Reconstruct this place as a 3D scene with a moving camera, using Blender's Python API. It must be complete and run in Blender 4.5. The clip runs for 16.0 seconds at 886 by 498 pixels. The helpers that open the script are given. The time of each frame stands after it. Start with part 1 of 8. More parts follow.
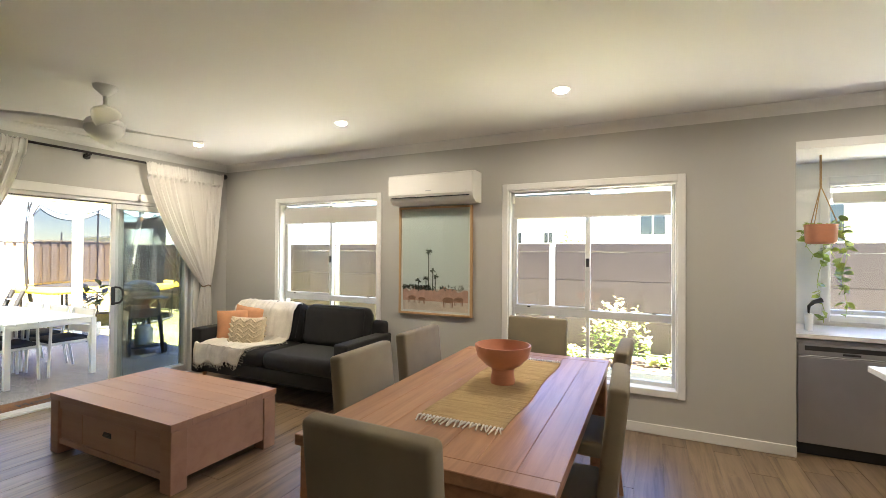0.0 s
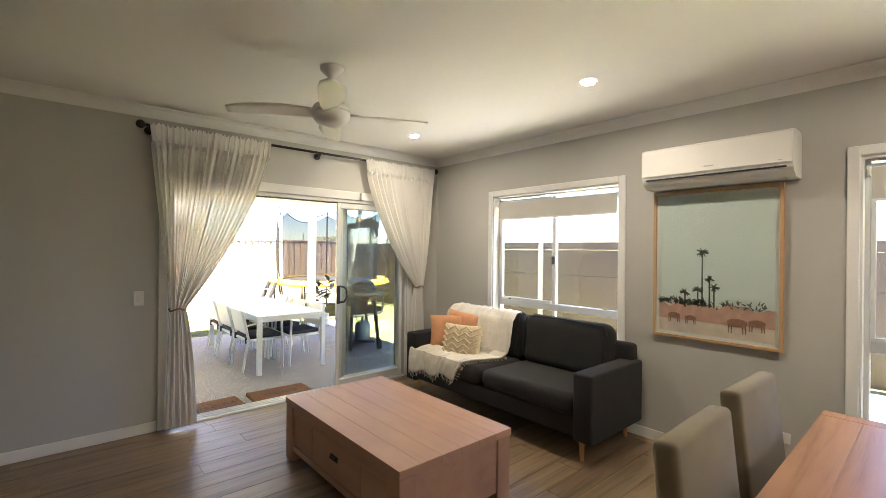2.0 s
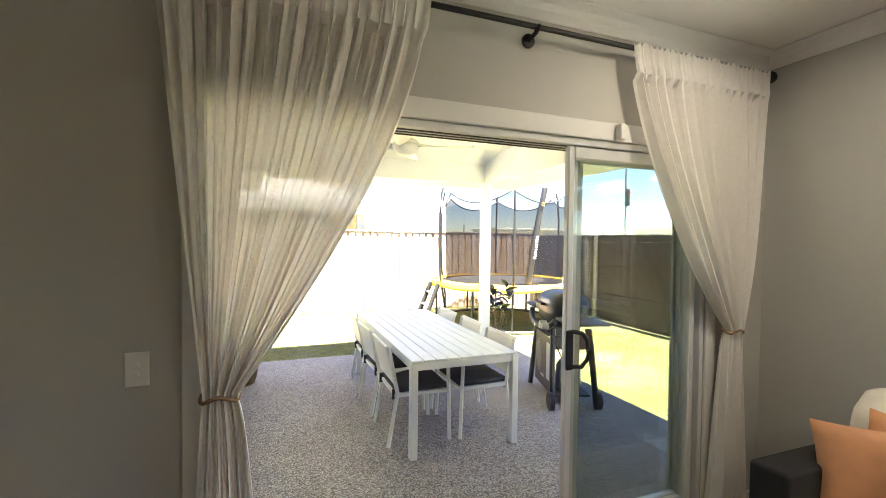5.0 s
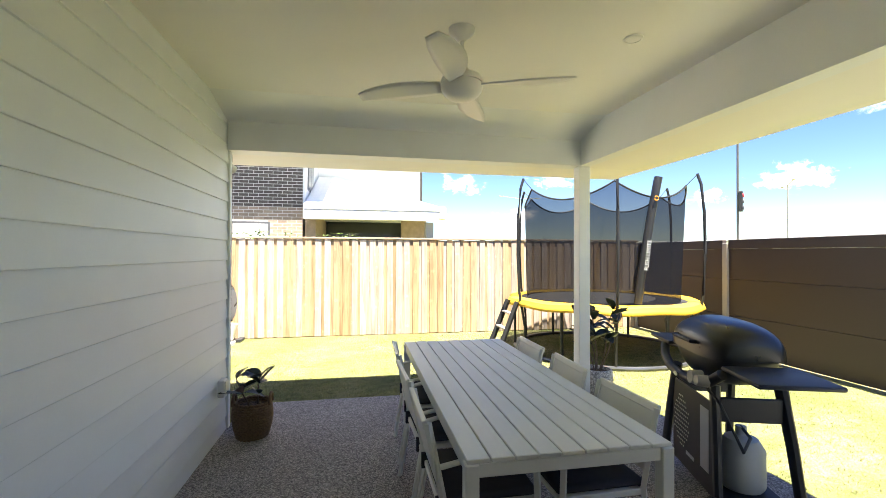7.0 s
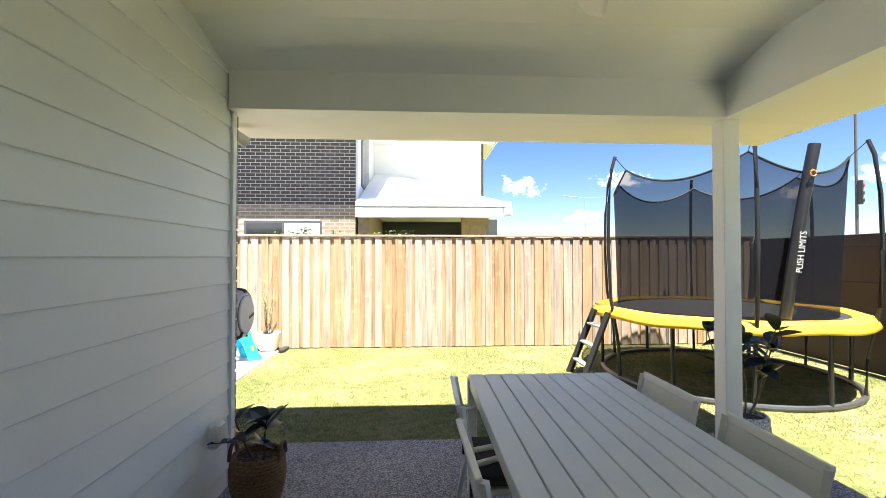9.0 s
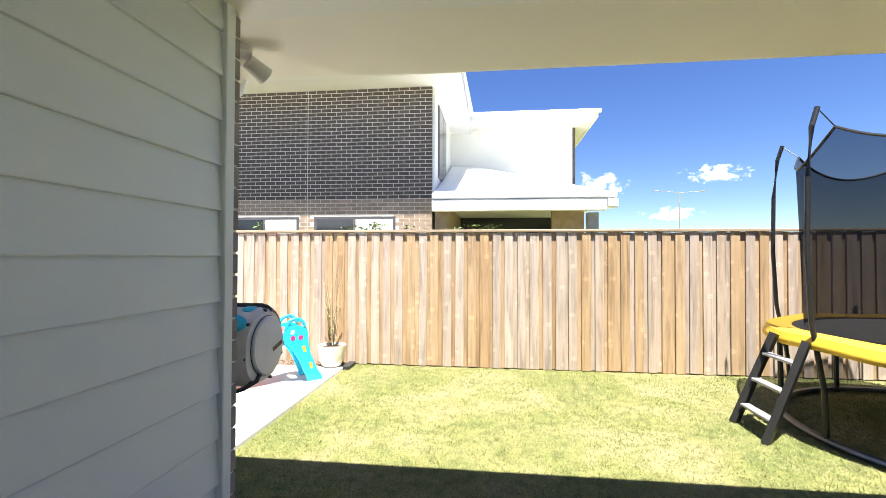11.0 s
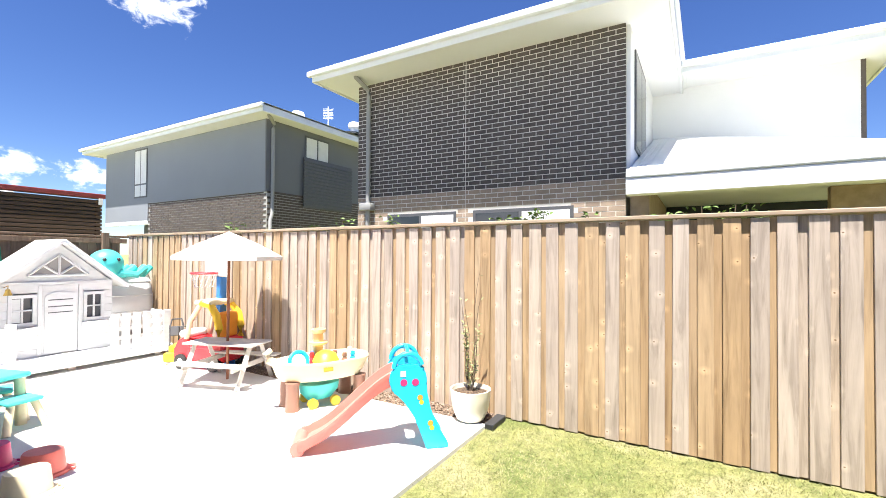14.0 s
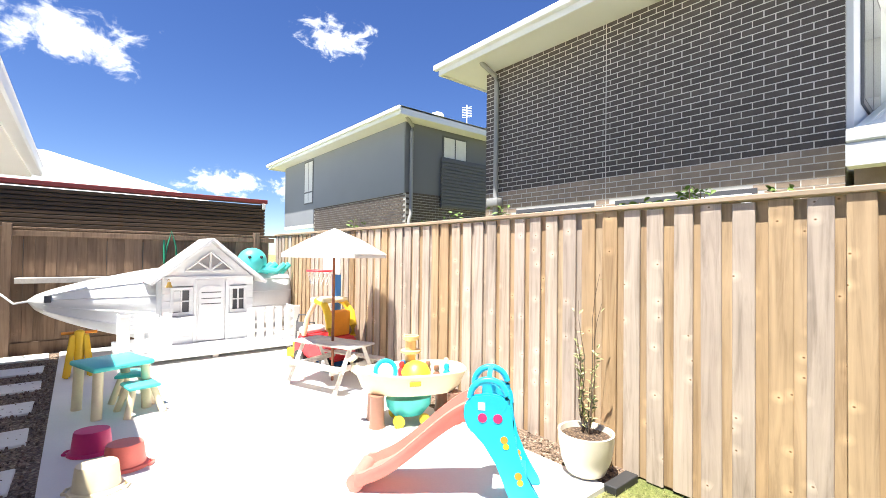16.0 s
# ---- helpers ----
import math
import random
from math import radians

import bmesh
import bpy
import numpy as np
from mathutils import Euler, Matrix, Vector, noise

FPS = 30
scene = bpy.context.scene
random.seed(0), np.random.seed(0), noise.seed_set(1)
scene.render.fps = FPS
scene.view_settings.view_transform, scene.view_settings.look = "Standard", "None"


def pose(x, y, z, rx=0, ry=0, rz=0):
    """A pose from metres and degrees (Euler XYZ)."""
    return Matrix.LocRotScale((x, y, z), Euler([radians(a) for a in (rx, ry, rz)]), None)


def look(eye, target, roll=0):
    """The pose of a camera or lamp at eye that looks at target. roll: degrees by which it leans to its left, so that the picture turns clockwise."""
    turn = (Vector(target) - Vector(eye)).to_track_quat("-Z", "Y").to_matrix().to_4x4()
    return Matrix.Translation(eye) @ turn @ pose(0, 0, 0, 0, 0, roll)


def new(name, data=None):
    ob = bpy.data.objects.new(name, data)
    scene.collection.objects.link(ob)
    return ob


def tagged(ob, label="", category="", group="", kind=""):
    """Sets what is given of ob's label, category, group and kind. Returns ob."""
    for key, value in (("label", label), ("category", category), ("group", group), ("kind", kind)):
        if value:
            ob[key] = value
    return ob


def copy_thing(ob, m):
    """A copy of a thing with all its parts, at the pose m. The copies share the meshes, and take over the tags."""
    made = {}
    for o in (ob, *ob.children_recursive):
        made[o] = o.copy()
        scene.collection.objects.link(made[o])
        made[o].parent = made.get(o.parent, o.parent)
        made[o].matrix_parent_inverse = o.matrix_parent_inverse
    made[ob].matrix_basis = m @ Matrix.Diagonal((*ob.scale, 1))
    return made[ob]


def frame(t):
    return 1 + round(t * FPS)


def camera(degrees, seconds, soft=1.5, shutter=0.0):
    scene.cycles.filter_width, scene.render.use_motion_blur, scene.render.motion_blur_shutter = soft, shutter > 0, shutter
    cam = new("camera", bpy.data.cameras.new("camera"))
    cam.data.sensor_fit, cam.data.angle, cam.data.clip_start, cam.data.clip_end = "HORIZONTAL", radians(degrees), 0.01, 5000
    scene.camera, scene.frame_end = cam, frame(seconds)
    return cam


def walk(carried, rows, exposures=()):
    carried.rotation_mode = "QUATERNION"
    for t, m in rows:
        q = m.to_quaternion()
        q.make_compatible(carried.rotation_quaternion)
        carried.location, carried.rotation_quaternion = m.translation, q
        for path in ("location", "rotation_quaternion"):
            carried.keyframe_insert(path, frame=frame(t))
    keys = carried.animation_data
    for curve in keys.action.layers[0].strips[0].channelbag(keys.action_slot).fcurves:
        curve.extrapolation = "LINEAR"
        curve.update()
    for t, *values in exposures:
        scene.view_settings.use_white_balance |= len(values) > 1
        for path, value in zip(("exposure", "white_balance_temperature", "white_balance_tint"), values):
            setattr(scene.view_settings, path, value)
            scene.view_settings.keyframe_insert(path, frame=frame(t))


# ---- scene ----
cam = camera(90.5, 16.0, soft=0.6)
EXPOSURES = [(0.0, 4.88, 7050, 12), (1.5, 4.82, 7100, 12), (3.0, 4.7, 7150, 13), (4.0, 4.56, 7200, 12), (5.2, 4.18, 7200, 11), (7.3, 2.42, 6700, 9), (9.2, 2.2, 6600, 9), (11.3, 1.86, 6400, 9), (12.0, 1.82, 6300, 9), (13.0, 1.76, 6300, 10), (16.0, 1.72, 6450, 9)]
PATH = [
    (0, (-4.18, -5.282, 1.528), (-2.374, -4.425, 1.548), 0.4),
    (0.5, (-4.08, -5.165, 1.538), (-2.368, -4.132, 1.552), 0.5),
    (1, (-3.949, -4.971, 1.55), (-2.358, -3.759, 1.56), 0.5),
    (1.5, (-3.833, -4.707, 1.551), (-2.37, -3.343, 1.556), 0.6),
    (2, (-3.702, -4.353, 1.547), (-2.385, -2.848, 1.55), 0.6),
    (2.5, (-3.586, -3.977, 1.555), (-2.39, -2.374, 1.551), 0.7),
    (3, (-3.428, -3.54, 1.544), (-2.362, -1.847, 1.538), 0.7),
    (3.5, (-3.285, -3.123, 1.552), (-2.314, -1.374, 1.542), 0.6),
    (4, (-3.105, -2.656, 1.588), (-2.229, -0.859, 1.553), 0.8),
    (4.5, (-2.962, -2.232, 1.592), (-2.159, -0.401, 1.546), 0.8),
    (5, (-2.766, -1.788, 1.581), (-2.047, 0.078, 1.538), 0.7),
    (5.2, (-2.672, -1.626, 1.586), (-2.007, 0.26, 1.535), 0.8),
    (7.3, (-2.2, -0.171, 1.457), (-1.855, 1.799, 1.485), -0.1),
    (7.5, (-2.183, -0.052, 1.454), (-1.863, 1.922, 1.482), -0.3),
    (8, (-2.138, 0.25, 1.461), (-1.888, 2.234, 1.492), -0.2),
    (8.5, (-2.122, 0.549, 1.447), (-1.939, 2.54, 1.481), -0.1),
    (9, (-2.124, 0.855, 1.412), (-2.014, 2.852, 1.448), 0.0),
    (11.3, (-2.357, 2.484, 1.411), (-2.649, 4.463, 1.445), 0.2),
    (11.5, (-2.366, 2.64, 1.42), (-2.702, 4.611, 1.454), 0.2),
    (12, (-2.42, 3.001, 1.432), (-2.874, 4.949, 1.466), 0.2),
    (12.5, (-2.498, 3.329, 1.44), (-3.07, 5.245, 1.472), 0.3),
    (13, (-2.55, 3.67, 1.447), (-3.261, 5.539, 1.481), 0.3),
    (13.5, (-2.601, 4.001, 1.445), (-3.455, 5.809, 1.478), 0.3),
    (14, (-2.669, 4.36, 1.444), (-3.681, 6.085, 1.474), 0.4),
    (14.5, (-2.692, 4.659, 1.441), (-3.843, 6.294, 1.475), 0.5),
    (15, (-2.734, 4.922, 1.436), (-4.025, 6.449, 1.465), 0.5),
    (15.5, (-2.788, 5.115, 1.415), (-4.202, 6.529, 1.441), 0.6),
    (16, (-2.815, 5.317, 1.407), (-4.351, 6.597, 1.438), 0.7),
]
walk(cam, [(t, look(eye, aim, roll)) for t, eye, aim, roll in PATH], EXPOSURES)

# ---- light ----
LAMP_POWER = 0.35
CLOUD_GLOW = 0.55
SUN_WAY = Vector((0.08, -0.30, 1.0)).normalized()
world = bpy.data.worlds.new("sky")
scene.world = world
world.use_nodes = True
wn = world.node_tree
sky = wn.nodes.new("ShaderNodeTexSky")
sky.sky_type, sky.sun_disc = "NISHITA", False
sky.sun_elevation = math.asin(SUN_WAY.z)
sky.sun_rotation = math.atan2(SUN_WAY.x, SUN_WAY.y)
sky.altitude, sky.air_density, sky.dust_density, sky.ozone_density = 800.0, 1.0, 0.0, 4.0
wn.nodes["Background"].inputs["Strength"].default_value = 0.053
hs = wn.nodes.new("ShaderNodeHueSaturation")
hs.inputs["Hue"].default_value, hs.inputs["Saturation"].default_value = 0.516, 1.18
wn.links.new(sky.outputs[0], hs.inputs["Color"])
wn.links.new(hs.outputs[0], wn.nodes["Background"].inputs["Color"])
sun = new("sun", bpy.data.lights.new("sun", "SUN"))
sun.data.energy, sun.data.angle, sun.data.color = 5.0, radians(0.55), (1.0, 0.95, 0.88)
sun.matrix_world = look(SUN_WAY * 50, (0, 0, 0))

# ---- materials ----


def nodes_of(name):
    m = bpy.data.materials.new(name)
    m.use_nodes = True
    nt = m.node_tree
    return m, nt, nt.nodes["Principled BSDF"]


def coords(nt, scale=(1, 1, 1)):
    """Object coordinates in metres, shifted at random from piece to piece."""
    tc, info = nt.nodes.new("ShaderNodeTexCoord"), nt.nodes.new("ShaderNodeObjectInfo")
    mul = nt.nodes.new("ShaderNodeVectorMath")
    mul.operation = "MULTIPLY_ADD"
    nt.links.new(info.outputs["Random"], mul.inputs[0])
    mul.inputs[1].default_value = (37.0, 19.0, 53.0)
    nt.links.new(tc.outputs["Object"], mul.inputs[2])
    mp = nt.nodes.new("ShaderNodeMapping")
    mp.inputs["Scale"].default_value = scale
    nt.links.new(mul.outputs[0], mp.inputs["Vector"])
    return mp.outputs[0], info


def noise_tex(nt, vec, scale, detail=4.0, rough=0.55, distort=0.0):
    n = nt.nodes.new("ShaderNodeTexNoise")
    n.inputs["Scale"].default_value, n.inputs["Detail"].default_value = scale, detail
    n.inputs["Roughness"].default_value, n.inputs["Distortion"].default_value = rough, distort
    nt.links.new(vec, n.inputs["Vector"])
    return n.outputs["Fac"]


def ramp(nt, fac, stops):
    r = nt.nodes.new("ShaderNodeValToRGB")
    while len(r.color_ramp.elements) < len(stops):
        r.color_ramp.elements.new(0.5)
    for el, (p, c) in zip(r.color_ramp.elements, stops):
        el.position, el.color = p, (*c, 1)
    nt.links.new(fac, r.inputs[0])
    return r.outputs[0]


def mix(nt, fac, a, b, kind="MIX"):
    n = nt.nodes.new("ShaderNodeMix")
    n.data_type, n.blend_type = "RGBA", kind
    for sock, v in ((n.inputs[0], fac), (n.inputs[6], a), (n.inputs[7], b)):
        if isinstance(v, (int, float)):
            sock.default_value = v
        elif isinstance(v, tuple):
            sock.default_value = (*v, 1)
        else:
            nt.links.new(v, sock)
    return n.outputs[2]


def bump_to(nt, bsdf, height, strength, distance=0.01):
    b = nt.nodes.new("ShaderNodeBump")
    b.inputs["Strength"].default_value, b.inputs["Distance"].default_value = strength, distance
    nt.links.new(height, b.inputs["Height"])
    nt.links.new(b.outputs[0], bsdf.inputs["Normal"])


def shade(c, k):
    return tuple(min(1.0, v * k) for v in c)


def paint(name, col, rough=0.5, metal=0.0, var=0.08, big=2.0, fine=120.0, bump=0.05, piece=0.0, coat=0.0, sheen=0.0, dist=0.003):
    """A plain surface: colour drifting at two scales, fine relief, some change from piece to piece."""
    m, nt, b = nodes_of(name)
    vec, info = coords(nt)
    n1, n2 = noise_tex(nt, vec, big, 3), noise_tex(nt, vec, fine, 3)
    c = ramp(nt, n1, [(0.3, shade(col, 1 - var)), (0.7, shade(col, 1 + var))])
    c2 = ramp(nt, n2, [(0.3, (1 - var,) * 3), (0.7, (1, 1, 1))])
    c = mix(nt, 0.6, c, c2, "MULTIPLY")
    if piece:
        pr = ramp(nt, info.outputs["Random"], [(0.0, (1 - piece,) * 3), (1.0, (1 + piece * 0.3,) * 3)])
        c = mix(nt, 1.0, c, pr, "MULTIPLY")
    nt.links.new(c, b.inputs["Base Color"])
    mr = nt.nodes.new("ShaderNodeMapRange")
    mr.inputs["To Min"].default_value, mr.inputs["To Max"].default_value = max(0.02, rough - 0.08), min(1, rough + 0.08)
    nt.links.new(n1, mr.inputs["Value"])
    nt.links.new(mr.outputs[0], b.inputs["Roughness"])
    b.inputs["Metallic"].default_value, b.inputs["Coat Weight"].default_value, b.inputs["Sheen Weight"].default_value = metal, coat, sheen
    if bump:
        bump_to(nt, b, n2, bump, dist)
    return m


def timber(name, dark, light, axis=1, rough=0.5, grain=1.0, piece=0.2, knots=0.0, bump=0.15, island=False, tints=None):
    """Wood with its grain along the given axis, streaks, and knots where asked."""
    m, nt, b = nodes_of(name)
    sc = [26.0 * grain] * 3
    sc[axis] = 1.6 * grain
    vec, info = coords(nt, tuple(sc))
    vec2, _ = coords(nt)
    rnd = info.outputs["Random"]
    if island:
        geo = nt.nodes.new("ShaderNodeNewGeometry")
        rnd = geo.outputs["Random Per Island"]
        add = nt.nodes.new("ShaderNodeVectorMath")
        add.operation = "MULTIPLY_ADD"
        nt.links.new(rnd, add.inputs[0])
        add.inputs[1].default_value = (71, 33, 47)
        nt.links.new(vec, add.inputs[2])
        vec = add.outputs[0]
    n1 = noise_tex(nt, vec, 1.0, 6, 0.65, 0.6)
    n2 = noise_tex(nt, vec2, 2.2, 3)
    c = ramp(nt, n1, [(0.25, dark), (0.5, tuple((a + 2 * d) / 3 for a, d in zip(dark, light))), (0.75, light)])
    c = mix(nt, 0.5, c, ramp(nt, n2, [(0.3, (0.72,) * 3), (0.7, (1.0,) * 3)]), "MULTIPLY")
    pr = ramp(nt, rnd, tints or [(0.0, (1 - piece, 1 - piece * 1.05, 1 - piece * 1.1)), (0.5, (0.95, 0.97, 1.0)), (1.0, (1.0, 1.0, 0.98))])
    c = mix(nt, 1.0, c, pr, "MULTIPLY")
    if knots:
        v = nt.nodes.new("ShaderNodeTexVoronoi")
        v.inputs["Scale"].default_value = 1.0
        v.voronoi_dimensions = "2D"
        kv, _ = coords(nt, (5.2, 5.2, 6.4))
        if axis == 2:
            split, flat = nt.nodes.new("ShaderNodeSeparateXYZ"), nt.nodes.new("ShaderNodeCombineXYZ")
            both = nt.nodes.new("ShaderNodeMath")
            nt.links.new(kv, split.inputs[0])
            nt.links.new(split.outputs[0], both.inputs[0])
            nt.links.new(split.outputs[1], both.inputs[1])
            nt.links.new(both.outputs[0], flat.inputs[0])
            nt.links.new(split.outputs[2], flat.inputs[1])
            kv = flat.outputs[0]
        nt.links.new(kv, v.inputs["Vector"])
        sep = nt.nodes.new("ShaderNodeSeparateColor")
        nt.links.new(v.outputs["Color"], sep.inputs[0])
        some = ramp(nt, sep.outputs[0], [(0.64, (0, 0, 0)), (0.65, (1, 1, 1))])
        core = ramp(nt, v.outputs["Distance"], [(0.012, (0.34, 0.24, 0.16)), (0.030, (0.92, 0.82, 0.70)), (0.050, (1.42, 1.42, 1.42)), (0.13, (1.22, 1.21, 1.20)), (0.26, (1, 1, 1))])
        kf = nt.nodes.new("ShaderNodeMath")
        kf.operation, kf.inputs[1].default_value = "MULTIPLY", knots
        nt.links.new(some, kf.inputs[0])
        c = mix(nt, kf.outputs[0], c, core, "MULTIPLY")
    nt.links.new(c, b.inputs["Base Color"])
    b.inputs["Roughness"].default_value = rough
    bump_to(nt, b, n1, bump, 0.004)
    return m


def speckle(name, cols, scale, rough=0.8, bump=0.6, dist=0.01):
    """Pebbles, exposed aggregate or soil: cells of several colours, raised."""
    m, nt, b = nodes_of(name)
    vec, _ = coords(nt)
    v = nt.nodes.new("ShaderNodeTexVoronoi")
    v.inputs["Scale"].default_value = scale
    nt.links.new(vec, v.inputs["Vector"])
    sep = nt.nodes.new("ShaderNodeSeparateColor")
    nt.links.new(v.outputs["Color"], sep.inputs[0])
    c = ramp(nt, sep.outputs[0], [(i / max(1, len(cols) - 1), k) for i, k in enumerate(cols)])
    gap = ramp(nt, v.outputs["Distance"], [(0.35, (1, 1, 1)), (0.75, (0.45, 0.45, 0.45))])
    c = mix(nt, 1.0, c, gap, "MULTIPLY")
    big = ramp(nt, noise_tex(nt, vec, 1.3, 4), [(0.3, (0.8,) * 3), (0.7, (1.08,) * 3)])
    c = mix(nt, 1.0, c, big, "MULTIPLY")
    nt.links.new(c, b.inputs["Base Color"])
    b.inputs["Roughness"].default_value = rough
    inv = nt.nodes.new("ShaderNodeMath")
    inv.operation, inv.inputs[0].default_value = "SUBTRACT", 1.0
    nt.links.new(v.outputs["Distance"], inv.inputs[1])
    bump_to(nt, b, inv.outputs[0], bump, dist)
    return m


def see_through(name, col, share, rough=0.9, translucent=0.0):
    """Cloth or netting: a share of the light goes straight through, some scatters through."""
    m, nt, b = nodes_of(name)
    vec, _ = coords(nt)
    out = nt.nodes["Material Output"]
    c = ramp(nt, noise_tex(nt, vec, 60, 4), [(0.3, shade(col, 0.94)), (0.7, col)])
    nt.links.new(c, b.inputs["Base Color"])
    b.inputs["Roughness"].default_value, b.inputs["Specular IOR Level"].default_value = rough, 0.05
    surf = b.outputs[0]
    if translucent:
        tr = nt.nodes.new("ShaderNodeBsdfTranslucent")
        nt.links.new(c, tr.inputs[0])
        ms = nt.nodes.new("ShaderNodeMixShader")
        ms.inputs[0].default_value = translucent
        nt.links.new(surf, ms.inputs[1])
        nt.links.new(tr.outputs[0], ms.inputs[2])
        surf = ms.outputs[0]
    tp = nt.nodes.new("ShaderNodeBsdfTransparent")
    ms = nt.nodes.new("ShaderNodeMixShader")
    ms.inputs[0].default_value = share
    nt.links.new(surf, ms.inputs[1])
    nt.links.new(tp.outputs[0], ms.inputs[2])
    nt.links.new(ms.outputs[0], out.inputs[0])
    return m


def glass_mat(name, tint=(0.93, 0.96, 0.95)):
    m, nt, b = nodes_of(name)
    out = nt.nodes["Material Output"]
    tp, gl, lw = nt.nodes.new("ShaderNodeBsdfTransparent"), nt.nodes.new("ShaderNodeBsdfGlossy"), nt.nodes.new("ShaderNodeLayerWeight")
    tp.inputs[0].default_value = (*tint, 1)
    gl.inputs["Roughness"].default_value = 0.01
    pw, ma = nt.nodes.new("ShaderNodeMath"), nt.nodes.new("ShaderNodeMath")
    pw.operation, pw.inputs[1].default_value = "POWER", 5.0
    ma.operation, ma.inputs[1].default_value, ma.inputs[2].default_value = "MULTIPLY_ADD", 0.92, 0.05
    nt.links.new(lw.outputs["Facing"], pw.inputs[0])
    nt.links.new(pw.outputs[0], ma.inputs[0])
    ms = nt.nodes.new("ShaderNodeMixShader")
    nt.links.new(ma.outputs[0], ms.inputs[0])
    nt.links.new(tp.outputs[0], ms.inputs[1])
    nt.links.new(gl.outputs[0], ms.inputs[2])
    nt.links.new(ms.outputs[0], out.inputs[0])
    return m


def glow(name, col, strength):
    m, nt, b = nodes_of(name)
    b.inputs["Emission Color"].default_value, b.inputs["Emission Strength"].default_value = (*col, 1), strength
    b.inputs["Base Color"].default_value = (*col, 1)
    return m


wall_paint = paint("wall_paint", (0.50, 0.495, 0.465), 0.6, var=0.02, big=0.7, fine=300, bump=0.04)
ceiling_paint = paint("ceiling_paint", (0.86, 0.85, 0.82), 0.75, var=0.02, big=0.6, fine=200, bump=0.03)
white_trim = paint("white_trim", (0.80, 0.80, 0.78), 0.35, var=0.03, fine=60, bump=0.02)
aluminium = paint("powder_coated_aluminium", (0.72, 0.73, 0.73), 0.35, metal=0.15, var=0.03, bump=0.02)
dark_rubber = paint("dark_rubber", (0.03, 0.03, 0.032), 0.6, var=0.1)
black_metal = paint("black_metal", (0.025, 0.023, 0.022), 0.42, metal=0.3, var=0.15, bump=0.05)
clear_glass = glass_mat("clear_glass")
blind_cloth = paint("blind_cloth", (0.62, 0.60, 0.56), 0.85, var=0.03, fine=600, bump=0.1)
floor_plank = timber("floor_plank", (0.085, 0.052, 0.028), (0.34, 0.235, 0.145), axis=0, rough=0.36, grain=0.62, piece=0.30, knots=0.3, bump=0.05)
floor_plank_rest = timber("floor_plank_far", (0.085, 0.052, 0.028), (0.34, 0.235, 0.145), axis=0, rough=0.36, grain=0.62, piece=0.30, knots=0.3, bump=0.05, island=True)
cladding_paint = paint("cladding_paint", (0.82, 0.87, 0.88), 0.45, var=0.03, big=1.5, fine=90, bump=0.05)
soffit_paint = paint("soffit_paint", (0.82, 0.81, 0.76), 0.6, var=0.03, big=0.8, bump=0.02)
beam_paint = paint("beam_paint", (0.80, 0.82, 0.81), 0.5, var=0.03, bump=0.02)
aggregate = speckle("exposed_aggregate", [(0.12, 0.11, 0.11), (0.46, 0.44, 0.42), (0.22, 0.21, 0.205), (0.62, 0.59, 0.56), (0.33, 0.31, 0.30)], 105, 0.75, 0.5, 0.006)
concrete = paint("pale_concrete", (0.74, 0.725, 0.69), 0.8, var=0.06, big=0.9, fine=60, bump=0.1)


def thatch(name):
    """Patchy sun-bleached turf: broad dry drifts, hand-sized tufts and fine stubble."""
    m, nt, b = nodes_of(name)
    vec = nt.nodes.new("ShaderNodeTexCoord").outputs["Object"]
    c = ramp(nt, noise_tex(nt, vec, 0.9, 5, 0.6, 0.4), [(0.36, (0.165, 0.195, 0.052)), (0.50, (0.255, 0.255, 0.088)), (0.64, (0.39, 0.345, 0.185))])
    tuft = noise_tex(nt, vec, 9.0, 5, 0.7)
    c = mix(nt, 0.75, c, ramp(nt, tuft, [(0.34, (0.50, 0.56, 0.42)), (0.52, (1.0, 1.0, 1.0)), (0.70, (1.25, 1.2, 1.1))]), "MULTIPLY")
    fine = noise_tex(nt, vec, 70.0, 4, 0.7)
    c = mix(nt, 0.8, c, ramp(nt, fine, [(0.36, (0.45, 0.45, 0.40)), (0.55, (1, 1, 1))]), "MULTIPLY")
    nt.links.new(c, b.inputs["Base Color"])
    b.inputs["Roughness"].default_value = 0.95
    bump_to(nt, b, fine, 0.7, 0.03)
    return m


lawn_soil = thatch("lawn_thatch")
roof_metal = paint("white_roof_metal", (0.80, 0.81, 0.80), 0.35, metal=0.1, var=0.03, bump=0.01)
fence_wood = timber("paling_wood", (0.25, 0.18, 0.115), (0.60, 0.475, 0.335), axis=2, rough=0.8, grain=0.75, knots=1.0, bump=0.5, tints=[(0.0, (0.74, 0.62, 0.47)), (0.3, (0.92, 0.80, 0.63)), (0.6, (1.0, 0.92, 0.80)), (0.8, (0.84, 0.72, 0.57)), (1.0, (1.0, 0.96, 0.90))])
grey_wood = timber("weathered_paling_wood", (0.25, 0.205, 0.165), (0.62, 0.535, 0.455), axis=2, rough=0.85, grain=0.75, knots=1.0, bump=0.5, tints=[(0.0, (0.82, 0.78, 0.76)), (0.35, (1.0, 0.96, 0.92)), (0.6, (0.98, 0.88, 0.76)), (0.8, (0.88, 0.85, 0.85)), (1.0, (1.05, 1.01, 0.98))])
old_wood = timber("aged_paling_wood", (0.13, 0.08, 0.05), (0.30, 0.20, 0.13), axis=2, rough=0.85, grain=0.8, piece=0.35, knots=0.4, bump=0.4)
